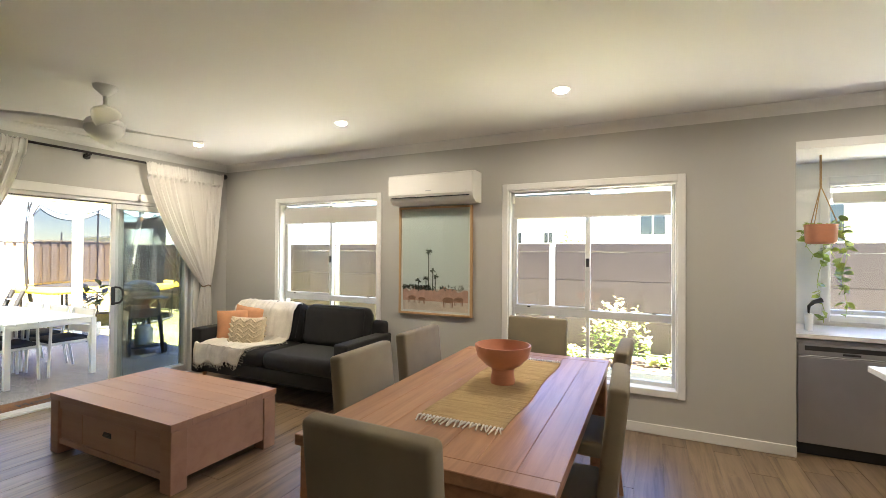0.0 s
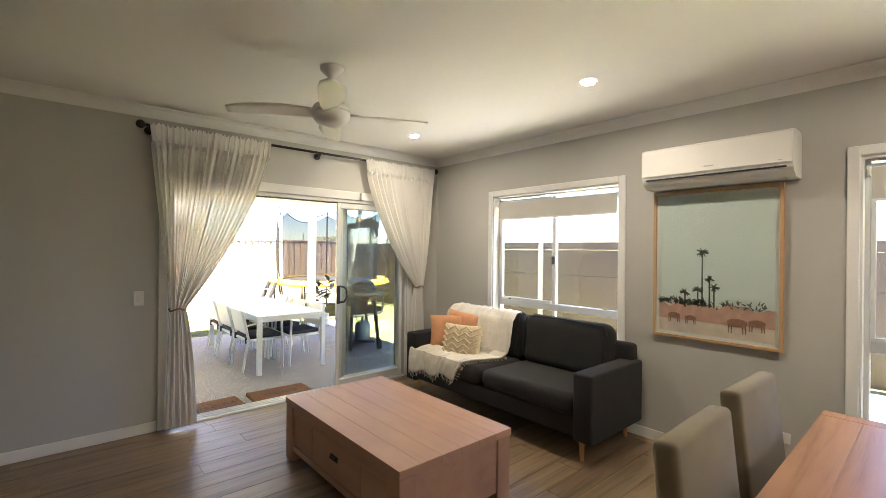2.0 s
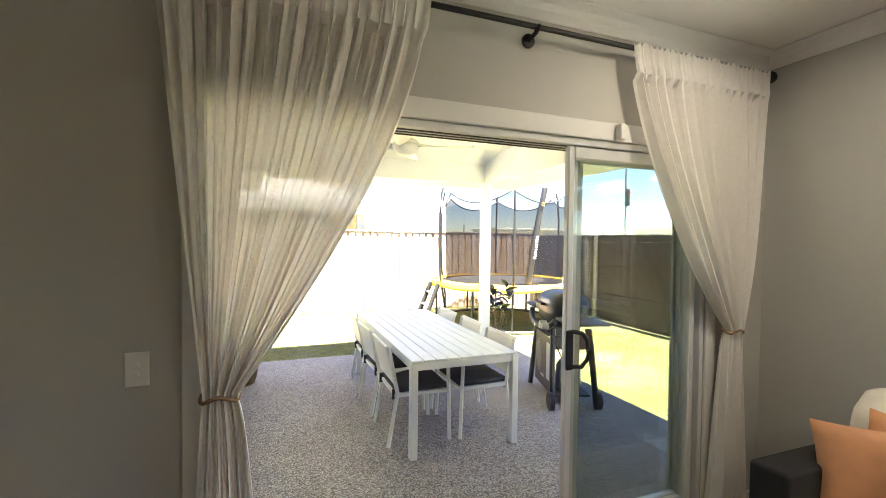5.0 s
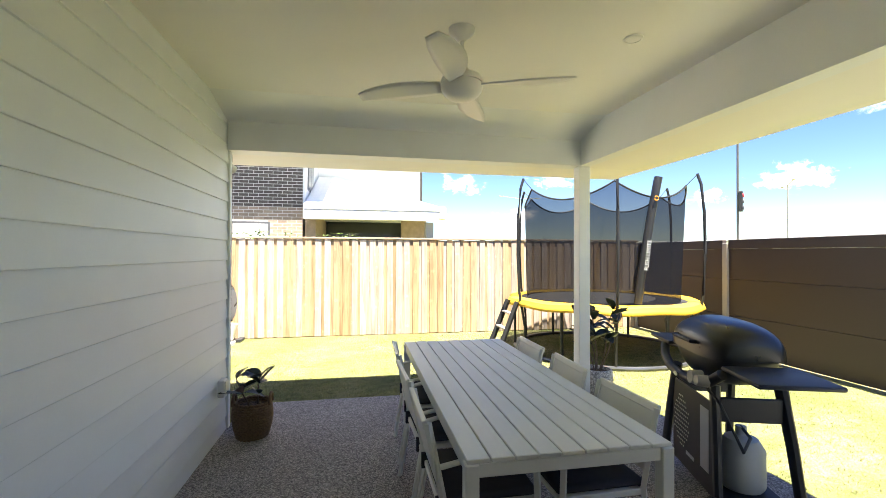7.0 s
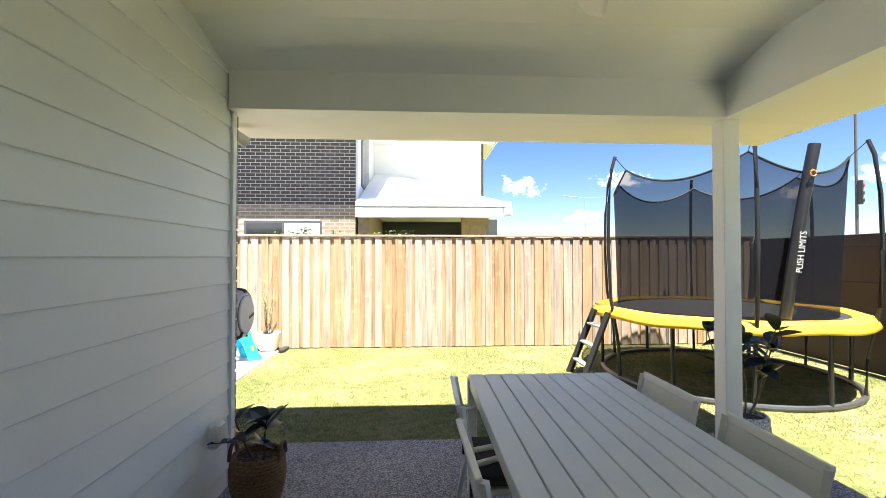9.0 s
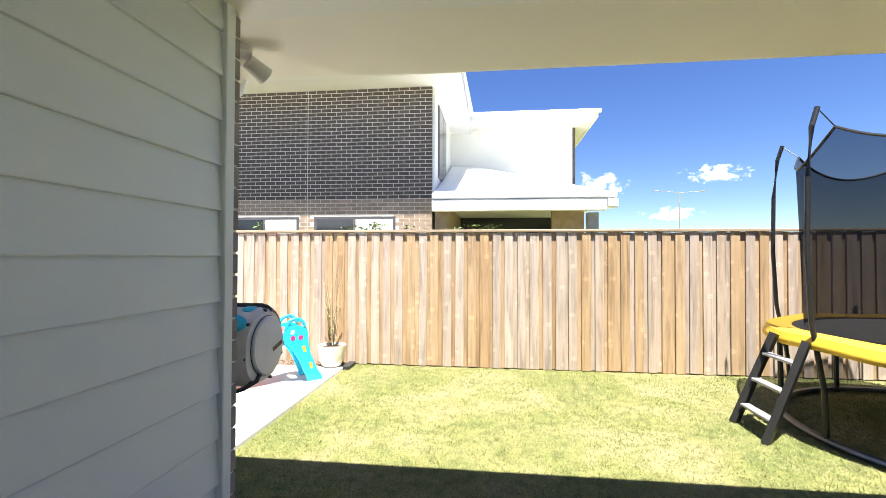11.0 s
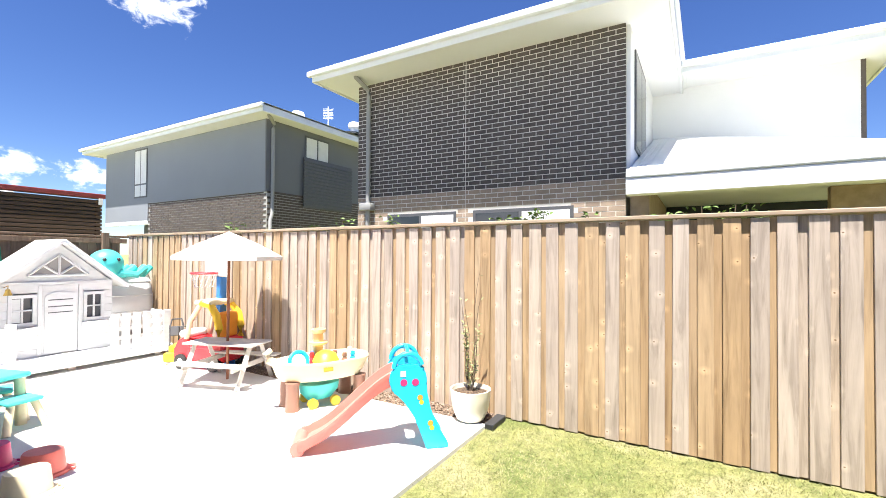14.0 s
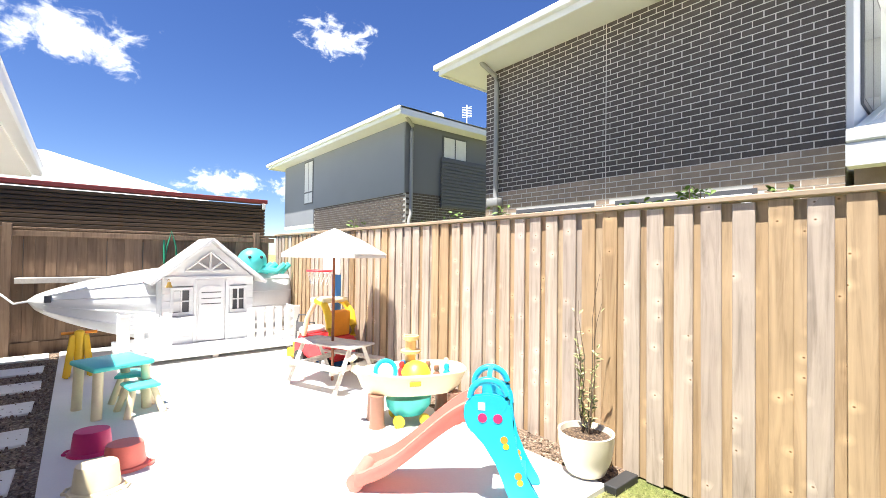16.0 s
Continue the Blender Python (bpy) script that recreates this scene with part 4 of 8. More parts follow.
def make_aircon():
    a = thing("air_conditioner", pose(0, -3.25, 2.04), "white wall-mounted split air conditioner above the picture", "air conditioner")
    bm = bmesh.new()
    prof = [(0.0, 0.0), (-0.16, 0.0), (-0.22, 0.035), (-0.245, 0.08), (-0.25, 0.24), (-0.235, 0.29), (-0.19, 0.305), (0.0, 0.305)]
    A = [bm.verts.new((x, -0.475, z)) for x, z in prof]
    B = [bm.verts.new((x, 0.475, z)) for x, z in prof]
    for i in range(len(prof)):
        j = (i + 1) % len(prof)
        bm.faces.new((A[i], A[j], B[j], B[i]))
    bm.faces.new(A)
    bm.faces.new(B[::-1])
    part("casing", bm, plastic_white, a, "", True)
    boxed("front_panel", plastic_white, a, (-0.256, -0.249, -0.47, 0.47, 0.085, 0.285), 0.003, 2)
    boxed("louvre", plastic_white, a, (-0.055, 0.055, -0.43, 0.43, -0.004, 0.004), 0.002, 1, "", pose(-0.187, 0, 0.022, 0, 34, 0))
    boxed("air_slot", dark_rubber, a, (-0.062, -0.055, -0.44, 0.44, -0.003, 0.006), 0, 1, "", pose(-0.195, 0, 0.026, 0, 34, 0))
    boxed("logo_mark", steel, a, (-0.259, -0.2565, -0.03, 0.03, 0.115, 0.123), 0)
    boxed("indicator", steel, a, (-0.259, -0.2565, -0.42, -0.40, 0.10, 0.104), 0)


make_aircon()


def make_picture():
    p = thing("picture", pose(-0.002, -3.21, 1.45), "framed desert print with palms in a pale oak frame", "picture")
    W, Hh = 0.43, 0.575
    frame_wood = timber("pale_oak_frame", (0.45, 0.26, 0.12), (0.66, 0.43, 0.24), axis=2, rough=0.4, piece=0.08)
    for b in ((-0.035, 0, -W, -W + 0.022, -Hh, Hh), (-0.035, 0, W - 0.022, W, -Hh, Hh), (-0.035, 0, -W + 0.022, W - 0.022, Hh - 0.022, Hh), (-0.035, 0, -W + 0.022, W - 0.022, -Hh, -Hh + 0.022)):
        boxed("frame_bar", frame_wood, p, b, 0.002)
    boxed("mount", plastic_white, p, (-0.014, -0.002, -W + 0.022, W - 0.022, -Hh + 0.022, Hh - 0.022), 0)
    w = W - 0.045
    boxed("print_sky", paint("print_mint", (0.68, 0.74, 0.71), 0.7, var=0.04), p, (-0.016, -0.0145, -w, w, -0.30, Hh - 0.045), 0)
    sand = paint("print_sand", (0.74, 0.62, 0.54), 0.7, var=0.12, big=14)
    boxed("print_sand", sand, p, (-0.016, -0.0145, -w, w, -Hh + 0.045, -0.30), 0)
    dune = paint("print_pink_dune", (0.62, 0.36, 0.28), 0.7, var=0.15, big=20)
    bm = bmesh.new()
    pts = [(-w, -0.43)] + [(-w + 2 * w * i / 20, -0.30 - 0.02 * math.sin(i * 0.8) + 0.015 * math.sin(i * 2.1)) for i in range(21)] + [(w, -0.43)]
    bm.faces.new([bm.verts.new((-0.0172, -y, z)) for y, z in pts])
    part("print_dune", bm, dune, p)
    green = paint("print_palm_green", (0.12, 0.14, 0.11), 0.7, var=0.3, big=30)
    rng = random.Random(2)
    bm = bmesh.new()

    def strip(a, b, wa, wb):
        (y0, z0), (y1, z1) = a, b
        d = Vector((y1 - y0, z1 - z0)).normalized()
        n = Vector((-d.y, d.x))
        q = [(y0 + n.x * wa, z0 + n.y * wa), (y0 - n.x * wa, z0 - n.y * wa), (y1 - n.x * wb, z1 - n.y * wb), (y1 + n.x * wb, z1 + n.y * wb)]
        bm.faces.new([bm.verts.new((-0.0184, -y, z)) for y, z in q])
    for y, z0, z1, r in ((-0.07, -0.32, 0.10, 0.045), (-0.10, -0.32, -0.19, 0.04), (0.01, -0.32, -0.16, 0.04), (-0.19, -0.33, -0.21, 0.04), (-0.02, -0.32, -0.10, 0.035)):
        strip((y, z0), (y, z1), 0.006, 0.005)
        for i in range(16):
            a = rng.uniform(0, 2 * math.pi)
            strip((y, z1), (y + r * math.cos(a), z1 + r * 0.8 * math.sin(a) - 0.004), 0.006, 0.002)
    for i in range(150):
        y = rng.choice((rng.uniform(-w, -0.05), rng.uniform(-w, w)))
        z = -0.315 + rng.uniform(0, 0.045) - 0.02 * (abs(y) < 0.05)
        a = rng.uniform(0.3, 2.8)
        strip((y, z), (y + 0.03 * math.cos(a), z + 0.03 * math.sin(a)), 0.006, 0.002)
    part("print_palms", bm, green, p)
    brown = paint("print_brown_shapes", (0.34, 0.17, 0.11), 0.7, var=0.25, big=40)
    bm = bmesh.new()
    for y, z, s in ((-0.27, -0.40, 0.8), (-0.15, -0.41, 0.7), (0.16, -0.41, 1.1), (0.28, -0.40, 0.9)):
        bm.faces.new([bm.verts.new((-0.0186, -(y + 0.06 * s * math.cos(a)), z + 0.028 * s * math.sin(a))) for a in (k * math.pi / 7 for k in range(14))])
        for q in (-0.045, -0.03, 0.03, 0.045):
            strip((y + q * s, z), (y + q * s * 1.1, z - 0.07 * s), 0.006 * s, 0.003)
    part("print_shapes", bm, brown, p)
    g = boxed("glazing", clear_glass, p, (-0.026, -0.024, -W + 0.022, W - 0.022, -Hh + 0.022, Hh - 0.022), 0)
    g.visible_shadow = False


make_picture()
sw = thing("light_switch", pose(-3.205, 0, 1.12), "white double light switch plate on the wall", "light switch")
boxed("plate", plastic_white, sw, (-0.037, 0.037, -0.009, 0.0, -0.06, 0.06), 0.004, 2)
for zz in (-0.015, 0.015):
    boxed("rocker", plastic_white, sw, (-0.008, 0.008, -0.014, -0.009, zz - 0.009, zz + 0.009), 0.002)
po = thing("power_outlet", pose(0, -3.62, 0.30), "white double power outlet above the skirting", "power outlet")
boxed("plate", plastic_white, po, (-0.009, 0.0, -0.06, 0.06, -0.037, 0.037), 0.004, 2)
for yy in (-0.03, 0.03):
    boxed("socket", plastic_white, po, (-0.0105, -0.009, yy - 0.014, yy + 0.014, -0.02, 0.02), 0.001)

# ---- kitchen ----
dw = thing("dishwasher", pose(0.06, -6.60, 0.0), "stainless steel dishwasher under the white worktop", "dishwasher")
boxed("body", steel, dw, (0.02, 0.56, -0.30, 0.30, 0.1, 0.885), 0)
boxed("door", steel, dw, (-0.005, 0.02, -0.298, 0.298, 0.1, 0.76), 0.005, 2)
cp = boxed("control_panel", steel, dw, (-0.005, 0.02, -0.298, 0.298, 0.772, 0.862), 0.004)
boxed("display_strip", dark_rubber, cp, (-0.0075, -0.0045, -0.25, 0.255, 0.808, 0.843), 0.001)
boxed("grip_pocket", dark_rubber, cp, (-0.0075, -0.0045, -0.075, 0.03, 0.784, 0.800), 0.002)
boxed("handle_lip", steel, dw, (-0.008, 0.02, -0.298, 0.298, 0.7605, 0.770), 0.003)
boxed("kickboard", dark_rubber, dw, (0.05, 0.07, -0.30, 0.30, 0.0, 0.1), 0)
for i in range(2):
    cb = thing("kitchen_cabinet", pose(0.06, -7.35 - 0.9 * i, 0.0), "white kitchen base cabinet under the worktop", "cabinet", "kitchen base cabinets")
    boxed("body", white_trim, cb, (0.02, 0.56, -0.445, 0.445, 0.1, 0.885), 0)
    for s in (-1, 1):
        boxed("door", white_trim, cb, (0.0, 0.018, min(s * 0.003, s * 0.442), max(s * 0.003, s * 0.442), 0.1, 0.87), 0.003)
    boxed("kickboard", dark_rubber, cb, (0.05, 0.07, -0.445, 0.445, 0.0, 0.1), 0)
wt = thing("worktop", pose(0.0, -7.85, 0.90), "white stone kitchen worktop", "worktop")
boxed("slab", stone_white, wt, (0.03, 0.658, -1.6, 1.568, 0.0, 0.035), 0.004, 2)
uc = thing("wall_cabinet", pose(0.4, -6.30, 1.45), "slim white cabinet end beside the kitchen window", "cabinet")
boxed("body", white_trim, uc, (-0.06, 0.25, -0.03, 0.018, 0.0, 0.885), 0.003)
isl = thing("kitchen_island", pose(-2.2, -6.85, 0), "kitchen island with white stone top and timber panels", "island bench")
boxed("top", stone_white, isl, (-1.25, 1.25, -0.48, 0.48, 0.885, 0.92), 0.005, 2)
boxed("body", brown_panel, isl, (-1.15, 1.13, -0.42, 0.28, 0.0, 0.884), 0.003)


def make_hanging_plant():
    h = thing("hanging_planter", pose(0.30, -6.51, 2.34), "coral hanging pot on a rope with a trailing green vine", "hanging plant")
    rope = paint("rope", (0.42, 0.27, 0.13), 0.9, var=0.2, fine=300, bump=0.6)
    bm = bmesh.new()
    tube(bm, [(0, 0, 0), (0.002, 0, -0.12), (0, 0, -0.26)], 0.008, 8)
    for k in range(3):
        a = k * 2.094 + 0.4
        tube(bm, [(0, 0, -0.25), (0.105 * math.cos(a), 0.105 * math.sin(a), -0.56)], 0.004, 6)
    part("rope", bm, rope, h)
    bm = bmesh.new()
    lathe(bm, [(0, -0.715), (0.085, -0.715), (0.10, -0.70), (0.108, -0.56), (0.10, -0.56), (0.095, -0.58), (0, -0.58)], 32)
    part("pot", bm, terracotta, h, "coral glazed round pot", True)
    leaf = paint("vine_leaf", (0.36, 0.47, 0.09), 0.45, var=0.3, big=18, bump=0.1)
    rng = random.Random(5)
    stems, leaves = bmesh.new(), bmesh.new()
    for k in range(6):
        a = -1.9 + 0.5 * k + rng.uniform(-0.2, 0.2)
        ln = (0.75, 0.55, 0.35, 0.82, 0.3, 0.2)[k]
        pts = [Vector((0.06 * math.cos(a), 0.06 * math.sin(a), -0.55)), Vector((0.125 * math.cos(a), 0.125 * math.sin(a), -0.54))]
        for i in range(1, 9):
            pts.append(Vector((0.14 * math.cos(a) + 0.02 * math.sin(i + k), 0.14 * math.sin(a) + 0.02 * math.cos(i * 1.3), -0.54 - ln * i / 8)))
        tube(stems, pts, 0.0022, 5)
        for i in range(int(ln * 34) + 3):
            q = rng.uniform(0.1, 1.0) * (len(pts) - 1)
            p = pts[int(q)].lerp(pts[min(int(q) + 1, len(pts) - 1)], q % 1)
            R = Matrix.Translation(p) @ Euler((rng.uniform(-0.9, 0.9), rng.uniform(-0.9, 0.9), rng.uniform(0, 6.28))).to_matrix().to_4x4()
            s = rng.uniform(0.9, 1.5)
            vs = [leaves.verts.new(R @ Vector((x * s, y * s, z * s))) for x, y, z in ((0, 0, 0), (0.022, 0.018, 0.004), (0.018, 0.042, 0.0), (0, 0.058, -0.008), (-0.018, 0.042, 0.0), (-0.022, 0.018, 0.004))]
            leaves.faces.new(vs)
    part("stems", stems, leaf, h)
    part("leaves", leaves, leaf, h)


make_hanging_plant()
br = thing("dish_brush", pose(0.25, -6.42, 0.9355), "black brush standing in a white holder on the worktop", "brush")
bm = bmesh.new()
lathe(bm, [(0, 0), (0.026, 0), (0.028, 0.13), (0.022, 0.135), (0, 0.13)], 20)
part("holder", bm, plastic_white, br, "", True)
bm = bmesh.new()
tube(bm, [(0, 0, 0.12), (0, 0.0, 0.19), (0.0, -0.03, 0.225), (0.0, -0.085, 0.245)], lambda w: 0.008 + 0.012 * w, 8)
part("brush_head", bm, dark_rubber, br, "", True)

# ---- patio things ----
patio_white = paint("white_powder_coat", (0.76, 0.78, 0.755), 0.4, var=0.03, big=3, bump=0.02)
seat_pad = paint("charcoal_seat_pad", (0.045, 0.047, 0.055), 0.9, var=0.1, fine=500, bump=0.25)
bbq_black = paint("black_enamel", (0.010, 0.010, 0.012), 0.30, var=0.2, big=8, bump=0.02)
bbq_plastic = paint("black_moulded_plastic", (0.02, 0.02, 0.022), 0.5, var=0.15, fine=300, bump=0.1)
coir = speckle("coir_mat", [(0.20, 0.085, 0.03), (0.34, 0.15, 0.055), (0.26, 0.11, 0.04)], 260, 0.95, 0.9, 0.008)
rubber_leaf = paint("rubber_plant_leaf", (0.022, 0.030, 0.018), 0.42, var=0.35, big=9, bump=0.05)
rubber_leaf_under = paint("rubber_plant_leaf_pale", (0.35, 0.24, 0.19), 0.5, var=0.2, big=9)
bark = paint("bark", (0.16, 0.115, 0.075), 0.9, var=0.3, big=12, fine=90, bump=0.6)
potting_soil = speckle("potting_soil", [(0.05, 0.03, 0.02), (0.12, 0.075, 0.045), (0.22, 0.15, 0.09)], 70, 0.95, 0.9, 0.01)


def make_patio_table():
    t = thing("patio_table", pose(-1.37, 2.44, PATIO), "long white slatted aluminium patio table", "table")
    X, Y, H = 0.452, 1.16, 0.74
    n = 9
    for i in range(n):
        x0 = -X + 0.004 + i * (2 * X - 0.008) / n
        boxed("slat", patio_white, t, (x0 + 0.003, x0 + (2 * X - 0.008) / n - 0.003, -Y + 0.008, Y - 0.008, H - 0.018, H), 0.003)
    for s in (-1, 1):
        boxed("rail", patio_white, t, (s * (X - 0.03) - 0.018, s * (X - 0.03) + 0.018, -Y + 0.056, Y - 0.056, H - 0.075, H - 0.02), 0.003)
        boxed("rail", patio_white, t, (-X + 0.056, X - 0.056, s * (Y - 0.03) - 0.018, s * (Y - 0.03) + 0.018, H - 0.075, H - 0.02), 0.003)
        for q in (-1, 1):
            boxed("leg", patio_white, t, (s * (X - 0.028) - 0.028, s * (X - 0.028) + 0.028, q * (Y - 0.028) - 0.028, q * (Y - 0.028) + 0.028, 0.0, H - 0.019), 0.004)


make_patio_table()


def make_patio_chair():
    c = thing("patio_chair", pose(0, 0, 0), "white aluminium patio armchair with a charcoal seat pad", "chair", "chairs round the patio table")
    for s in (-1, 1):
        for nm, pts, r in (("front_leg", [(s * 0.27, 0.24, 0.0), (s * 0.27, 0.22, 0.64)], 0.017), ("rear_leg", [(s * 0.25, -0.27, 0.0), (s * 0.25, -0.20, 0.42), (s * 0.25, -0.275, 0.79)], 0.017), ("armrest", [(s * 0.27, 0.235, 0.645), (s * 0.275, 0.05, 0.655), (s * 0.262, -0.22, 0.60)], 0.018)):
            bm = bmesh.new()
            tube(bm, pts, r, 4 if nm != "armrest" else 8, flat=1.0 if nm != "armrest" else 0.6)
            part(nm, bm, patio_white, c)
    boxed("seat_frame", patio_white, c, (-0.25, 0.25, -0.22, 0.23, 0.385, 0.415), 0.004)
    bm = bmesh.new()
    box(bm, -0.235, 0.235, -0.006, 0.006, 0.02, 0.32, 0.003, 1, pose(0, -0.215, 0.47, 13, 0, 0))
    part("backrest", bm, patio_white, c)
    bm = bmesh.new()
    box(bm, -0.25, 0.25, -0.012, 0.012, 0.30, 0.34, 0.004, 1, pose(0, -0.215, 0.47, 13, 0, 0))
    part("top_rail", bm, patio_white, c)
    boxed("seat_pad", seat_pad, c, (-0.235, 0.235, -0.21, 0.235, 0.416, 0.462), 0.018, 3, smooth=True)
    for s in (-1, 1):
        boxed("pad_strap", seat_pad, c, (s * 0.22 - 0.012, s * 0.22 + 0.012, -0.235, -0.19, 0.37, 0.45), 0.002)
    return c


pc = make_patio_chair()
pc.matrix_world = pose(-1.65, 1.80, PATIO, 0, 0, -90)
for cm in (pose(-1.66, 2.45, PATIO, 0, 0, -88), pose(-1.65, 3.10, PATIO, 0, 0, -91), pose(-1.09, 1.78, PATIO, 0, 0, 91), pose(-1.08, 2.46, PATIO, 0, 0, 88), pose(-1.09, 3.12, PATIO, 0, 0, 90)):
    copy_thing(pc, cm)
make_fan(-1.66, 2.05, 2.74, 0.225, "white four-bladed ceiling fan under the patio roof", -27)
downlight(-0.65, 1.95, 2.74, False)


def doormat(x, y, rz, w, d, words):
    m = thing("doormat", pose(x, y, PATIO, 0, 0, rz), "thick brown coir doormat with black lettering" if words else "thick brown coir doormat on the patio", "doormat", "doormats")
    boxed("mat", coir, m, (-w / 2, w / 2, -d / 2, d / 2, 0.0, 0.035), 0.006, 2)
    cu = bpy.data.curves.new("lettering", "FONT")
    cu.body, cu.size, cu.align_x, cu.align_y, cu.extrude = words, 0.14, "CENTER", "CENTER", 0.001
    ob = new("lettering", cu)
    me = bpy.data.meshes.new_from_object(ob.evaluated_get(bpy.context.evaluated_depsgraph_get()))
    bpy.data.objects.remove(ob)
    me.materials.append(dark_rubber)
    tx = new("lettering", me)
    tx.parent, tx.matrix_local = m, pose(0, 0, 0.0362)


doormat(-2.60, 0.40, 2, 0.66, 0.38, "Welcome")
doormat(-1.86, 0.42, -1, 0.62, 0.38, "Home")


def leaf_blade(bm, p, way, length, width, droop, roll):
    """One broad leaf with a folded midrib."""
    way = way.normalized()
    side = way.cross(Vector((0, 0, 1)))
    if side.length < 0.05:
        side = Vector((1, 0, 0))
    side = (Matrix.Rotation(roll, 3, way) @ side.normalized())
    up = side.cross(way)
    rows = []
    for i in range(7):
        u = i / 6
        w = width * math.sin(math.pi * (0.06 + 0.92 * u)) ** 0.8
        c = p + way * (length * u) - Vector((0, 0, droop * u * u * length))
        rows.append([bm.verts.new(c + side * w * k + up * abs(k) * w * 0.35) for k in (-0.5, 0, 0.5)])
    for a, b in zip(rows, rows[1:]):
        for j in (0, 1):
            bm.faces.new((a[j], a[j + 1], b[j + 1], b[j]))


def rubber_plant(t, z0, height, stems, leaves, seed, lean, big=1.0):
    rng = random.Random(seed)
    sb, lb, pb = bmesh.new(), bmesh.new(), bmesh.new()
    for k in range(stems):
        a = 2 * math.pi * k / stems + rng.uniform(-0.4, 0.4)
        r = 0.03 if stems > 1 else 0
        tip = Vector((r * 5.5 * math.cos(a) * lean + rng.uniform(-0.03, 0.03), r * 5.5 * math.sin(a) * lean, z0 + height * rng.uniform(0.75, 1.0)))
        base = Vector((r * math.cos(a), r * math.sin(a), z0 - 0.02))
        pts = [base.lerp(tip, i / 6) + Vector((0.01 * math.sin(i), 0.01 * math.cos(i * 1.4), 0)) for i in range(7)]
        tube(sb, pts, lambda w: 0.008 - 0.004 * w, 6)
        for i in range(leaves):
            u = rng.uniform(0.45, 1.0) if i else 1.0
            p = base.lerp(tip, u)
            b = rng.uniform(0, 2 * math.pi)
            way = Vector((math.cos(b), math.sin(b), rng.uniform(0.1, 1.3)))
            leaf_blade(lb if rng.random() < 0.88 else pb, p, way, big * rng.uniform(0.15, 0.24), big * rng.uniform(0.07, 0.105), rng.uniform(0.0, 0.5), rng.uniform(-0.6, 0.6))
    part("stems", sb, bark, t, "", True)
    part("leaves", lb, rubber_leaf, t, "dark glossy oval leaves", True)
    part("pale_leaves", pb, rubber_leaf_under, t, "pinkish leaf undersides", True)


pp = thing("potted_plant", pose(0.40, 4.14, PATIO), "rubber plant in a speckled pale stone pot by the post", "potted plant")
bm = bmesh.new()
lathe(bm, [(0, 0), (0.12, 0), (0.15, 0.03), (0.165, 0.14), (0.155, 0.25), (0.145, 0.262), (0.13, 0.262), (0.128, 0.22), (0, 0.22)], 36)
part("pot", bm, speckle("terrazzo_pot", [(0.62, 0.60, 0.57), (0.70, 0.68, 0.65), (0.40, 0.38, 0.36), (0.66, 0.64, 0.6)], 60, 0.7, 0.4, 0.004), pp, "", True)
bm = bmesh.new()
lathe(bm, [(0, 0.235), (0.128, 0.228)], 24)
part("soil", bm, potting_soil, pp)
rubber_plant(pp, 0.24, 0.74, 5, 7, 12, 1.7, 1.25)

bp = thing("basket_planter", pose(-3.09, 3.58, PATIO), "rubber plant in a woven brown basket with handles", "potted plant")
wicker = timber("woven_seagrass", (0.09, 0.055, 0.03), (0.27, 0.17, 0.09), axis=2, rough=0.85, grain=2.5, piece=0.1, bump=0.8, island=True)
bm = bmesh.new()
for i in range(15):
    z = 0.012 + i * 0.0195
    r = 0.118 + 0.034 * math.sin(i / 14 * math.pi * 0.8)
    n = 44
    tube(bm, [((r + 0.006 * math.sin(k * math.pi + i * math.pi)) * math.cos(2 * math.pi * k / n), (r + 0.006 * math.sin(k * math.pi + i * math.pi)) * math.sin(2 * math.pi * k / n), z + 0.004 * (-1) ** (k + i)) for k in range(n)], 0.0125, 6, closed=True)
part("basket", bm, wicker, bp, "", True)
for s in (-1, 1):
    bm = bmesh.new()
    tube(bm, [(s * 0.145, 0.06 * math.cos(a), 0.27 + 0.085 * math.sin(a)) for a in (i * math.pi / 12 for i in range(13))], 0.012, 7)
    part("handle", bm, wicker, bp, "", True)
bm = bmesh.new()
lathe(bm, [(0, 0.255), (0.13, 0.25)], 24)
part("soil", bm, potting_soil, bp)
rubber_plant(bp, 0.25, 0.30, 2, 7, 31, 0.6)
bx = thing("outdoor_outlet", pose(CLAD_X + 0.012, 3.52, 0.37), "white weatherproof power outlet box on the cladding", "power outlet")
boxed("housing", plastic_white, bx, (0.0, 0.055, -0.05, 0.05, -0.07, 0.07), 0.012, 3, smooth=True)
boxed("flap", plastic_white, bx, (0.055, 0.064, -0.042, 0.042, -0.05, 0.06), 0.004, 2)


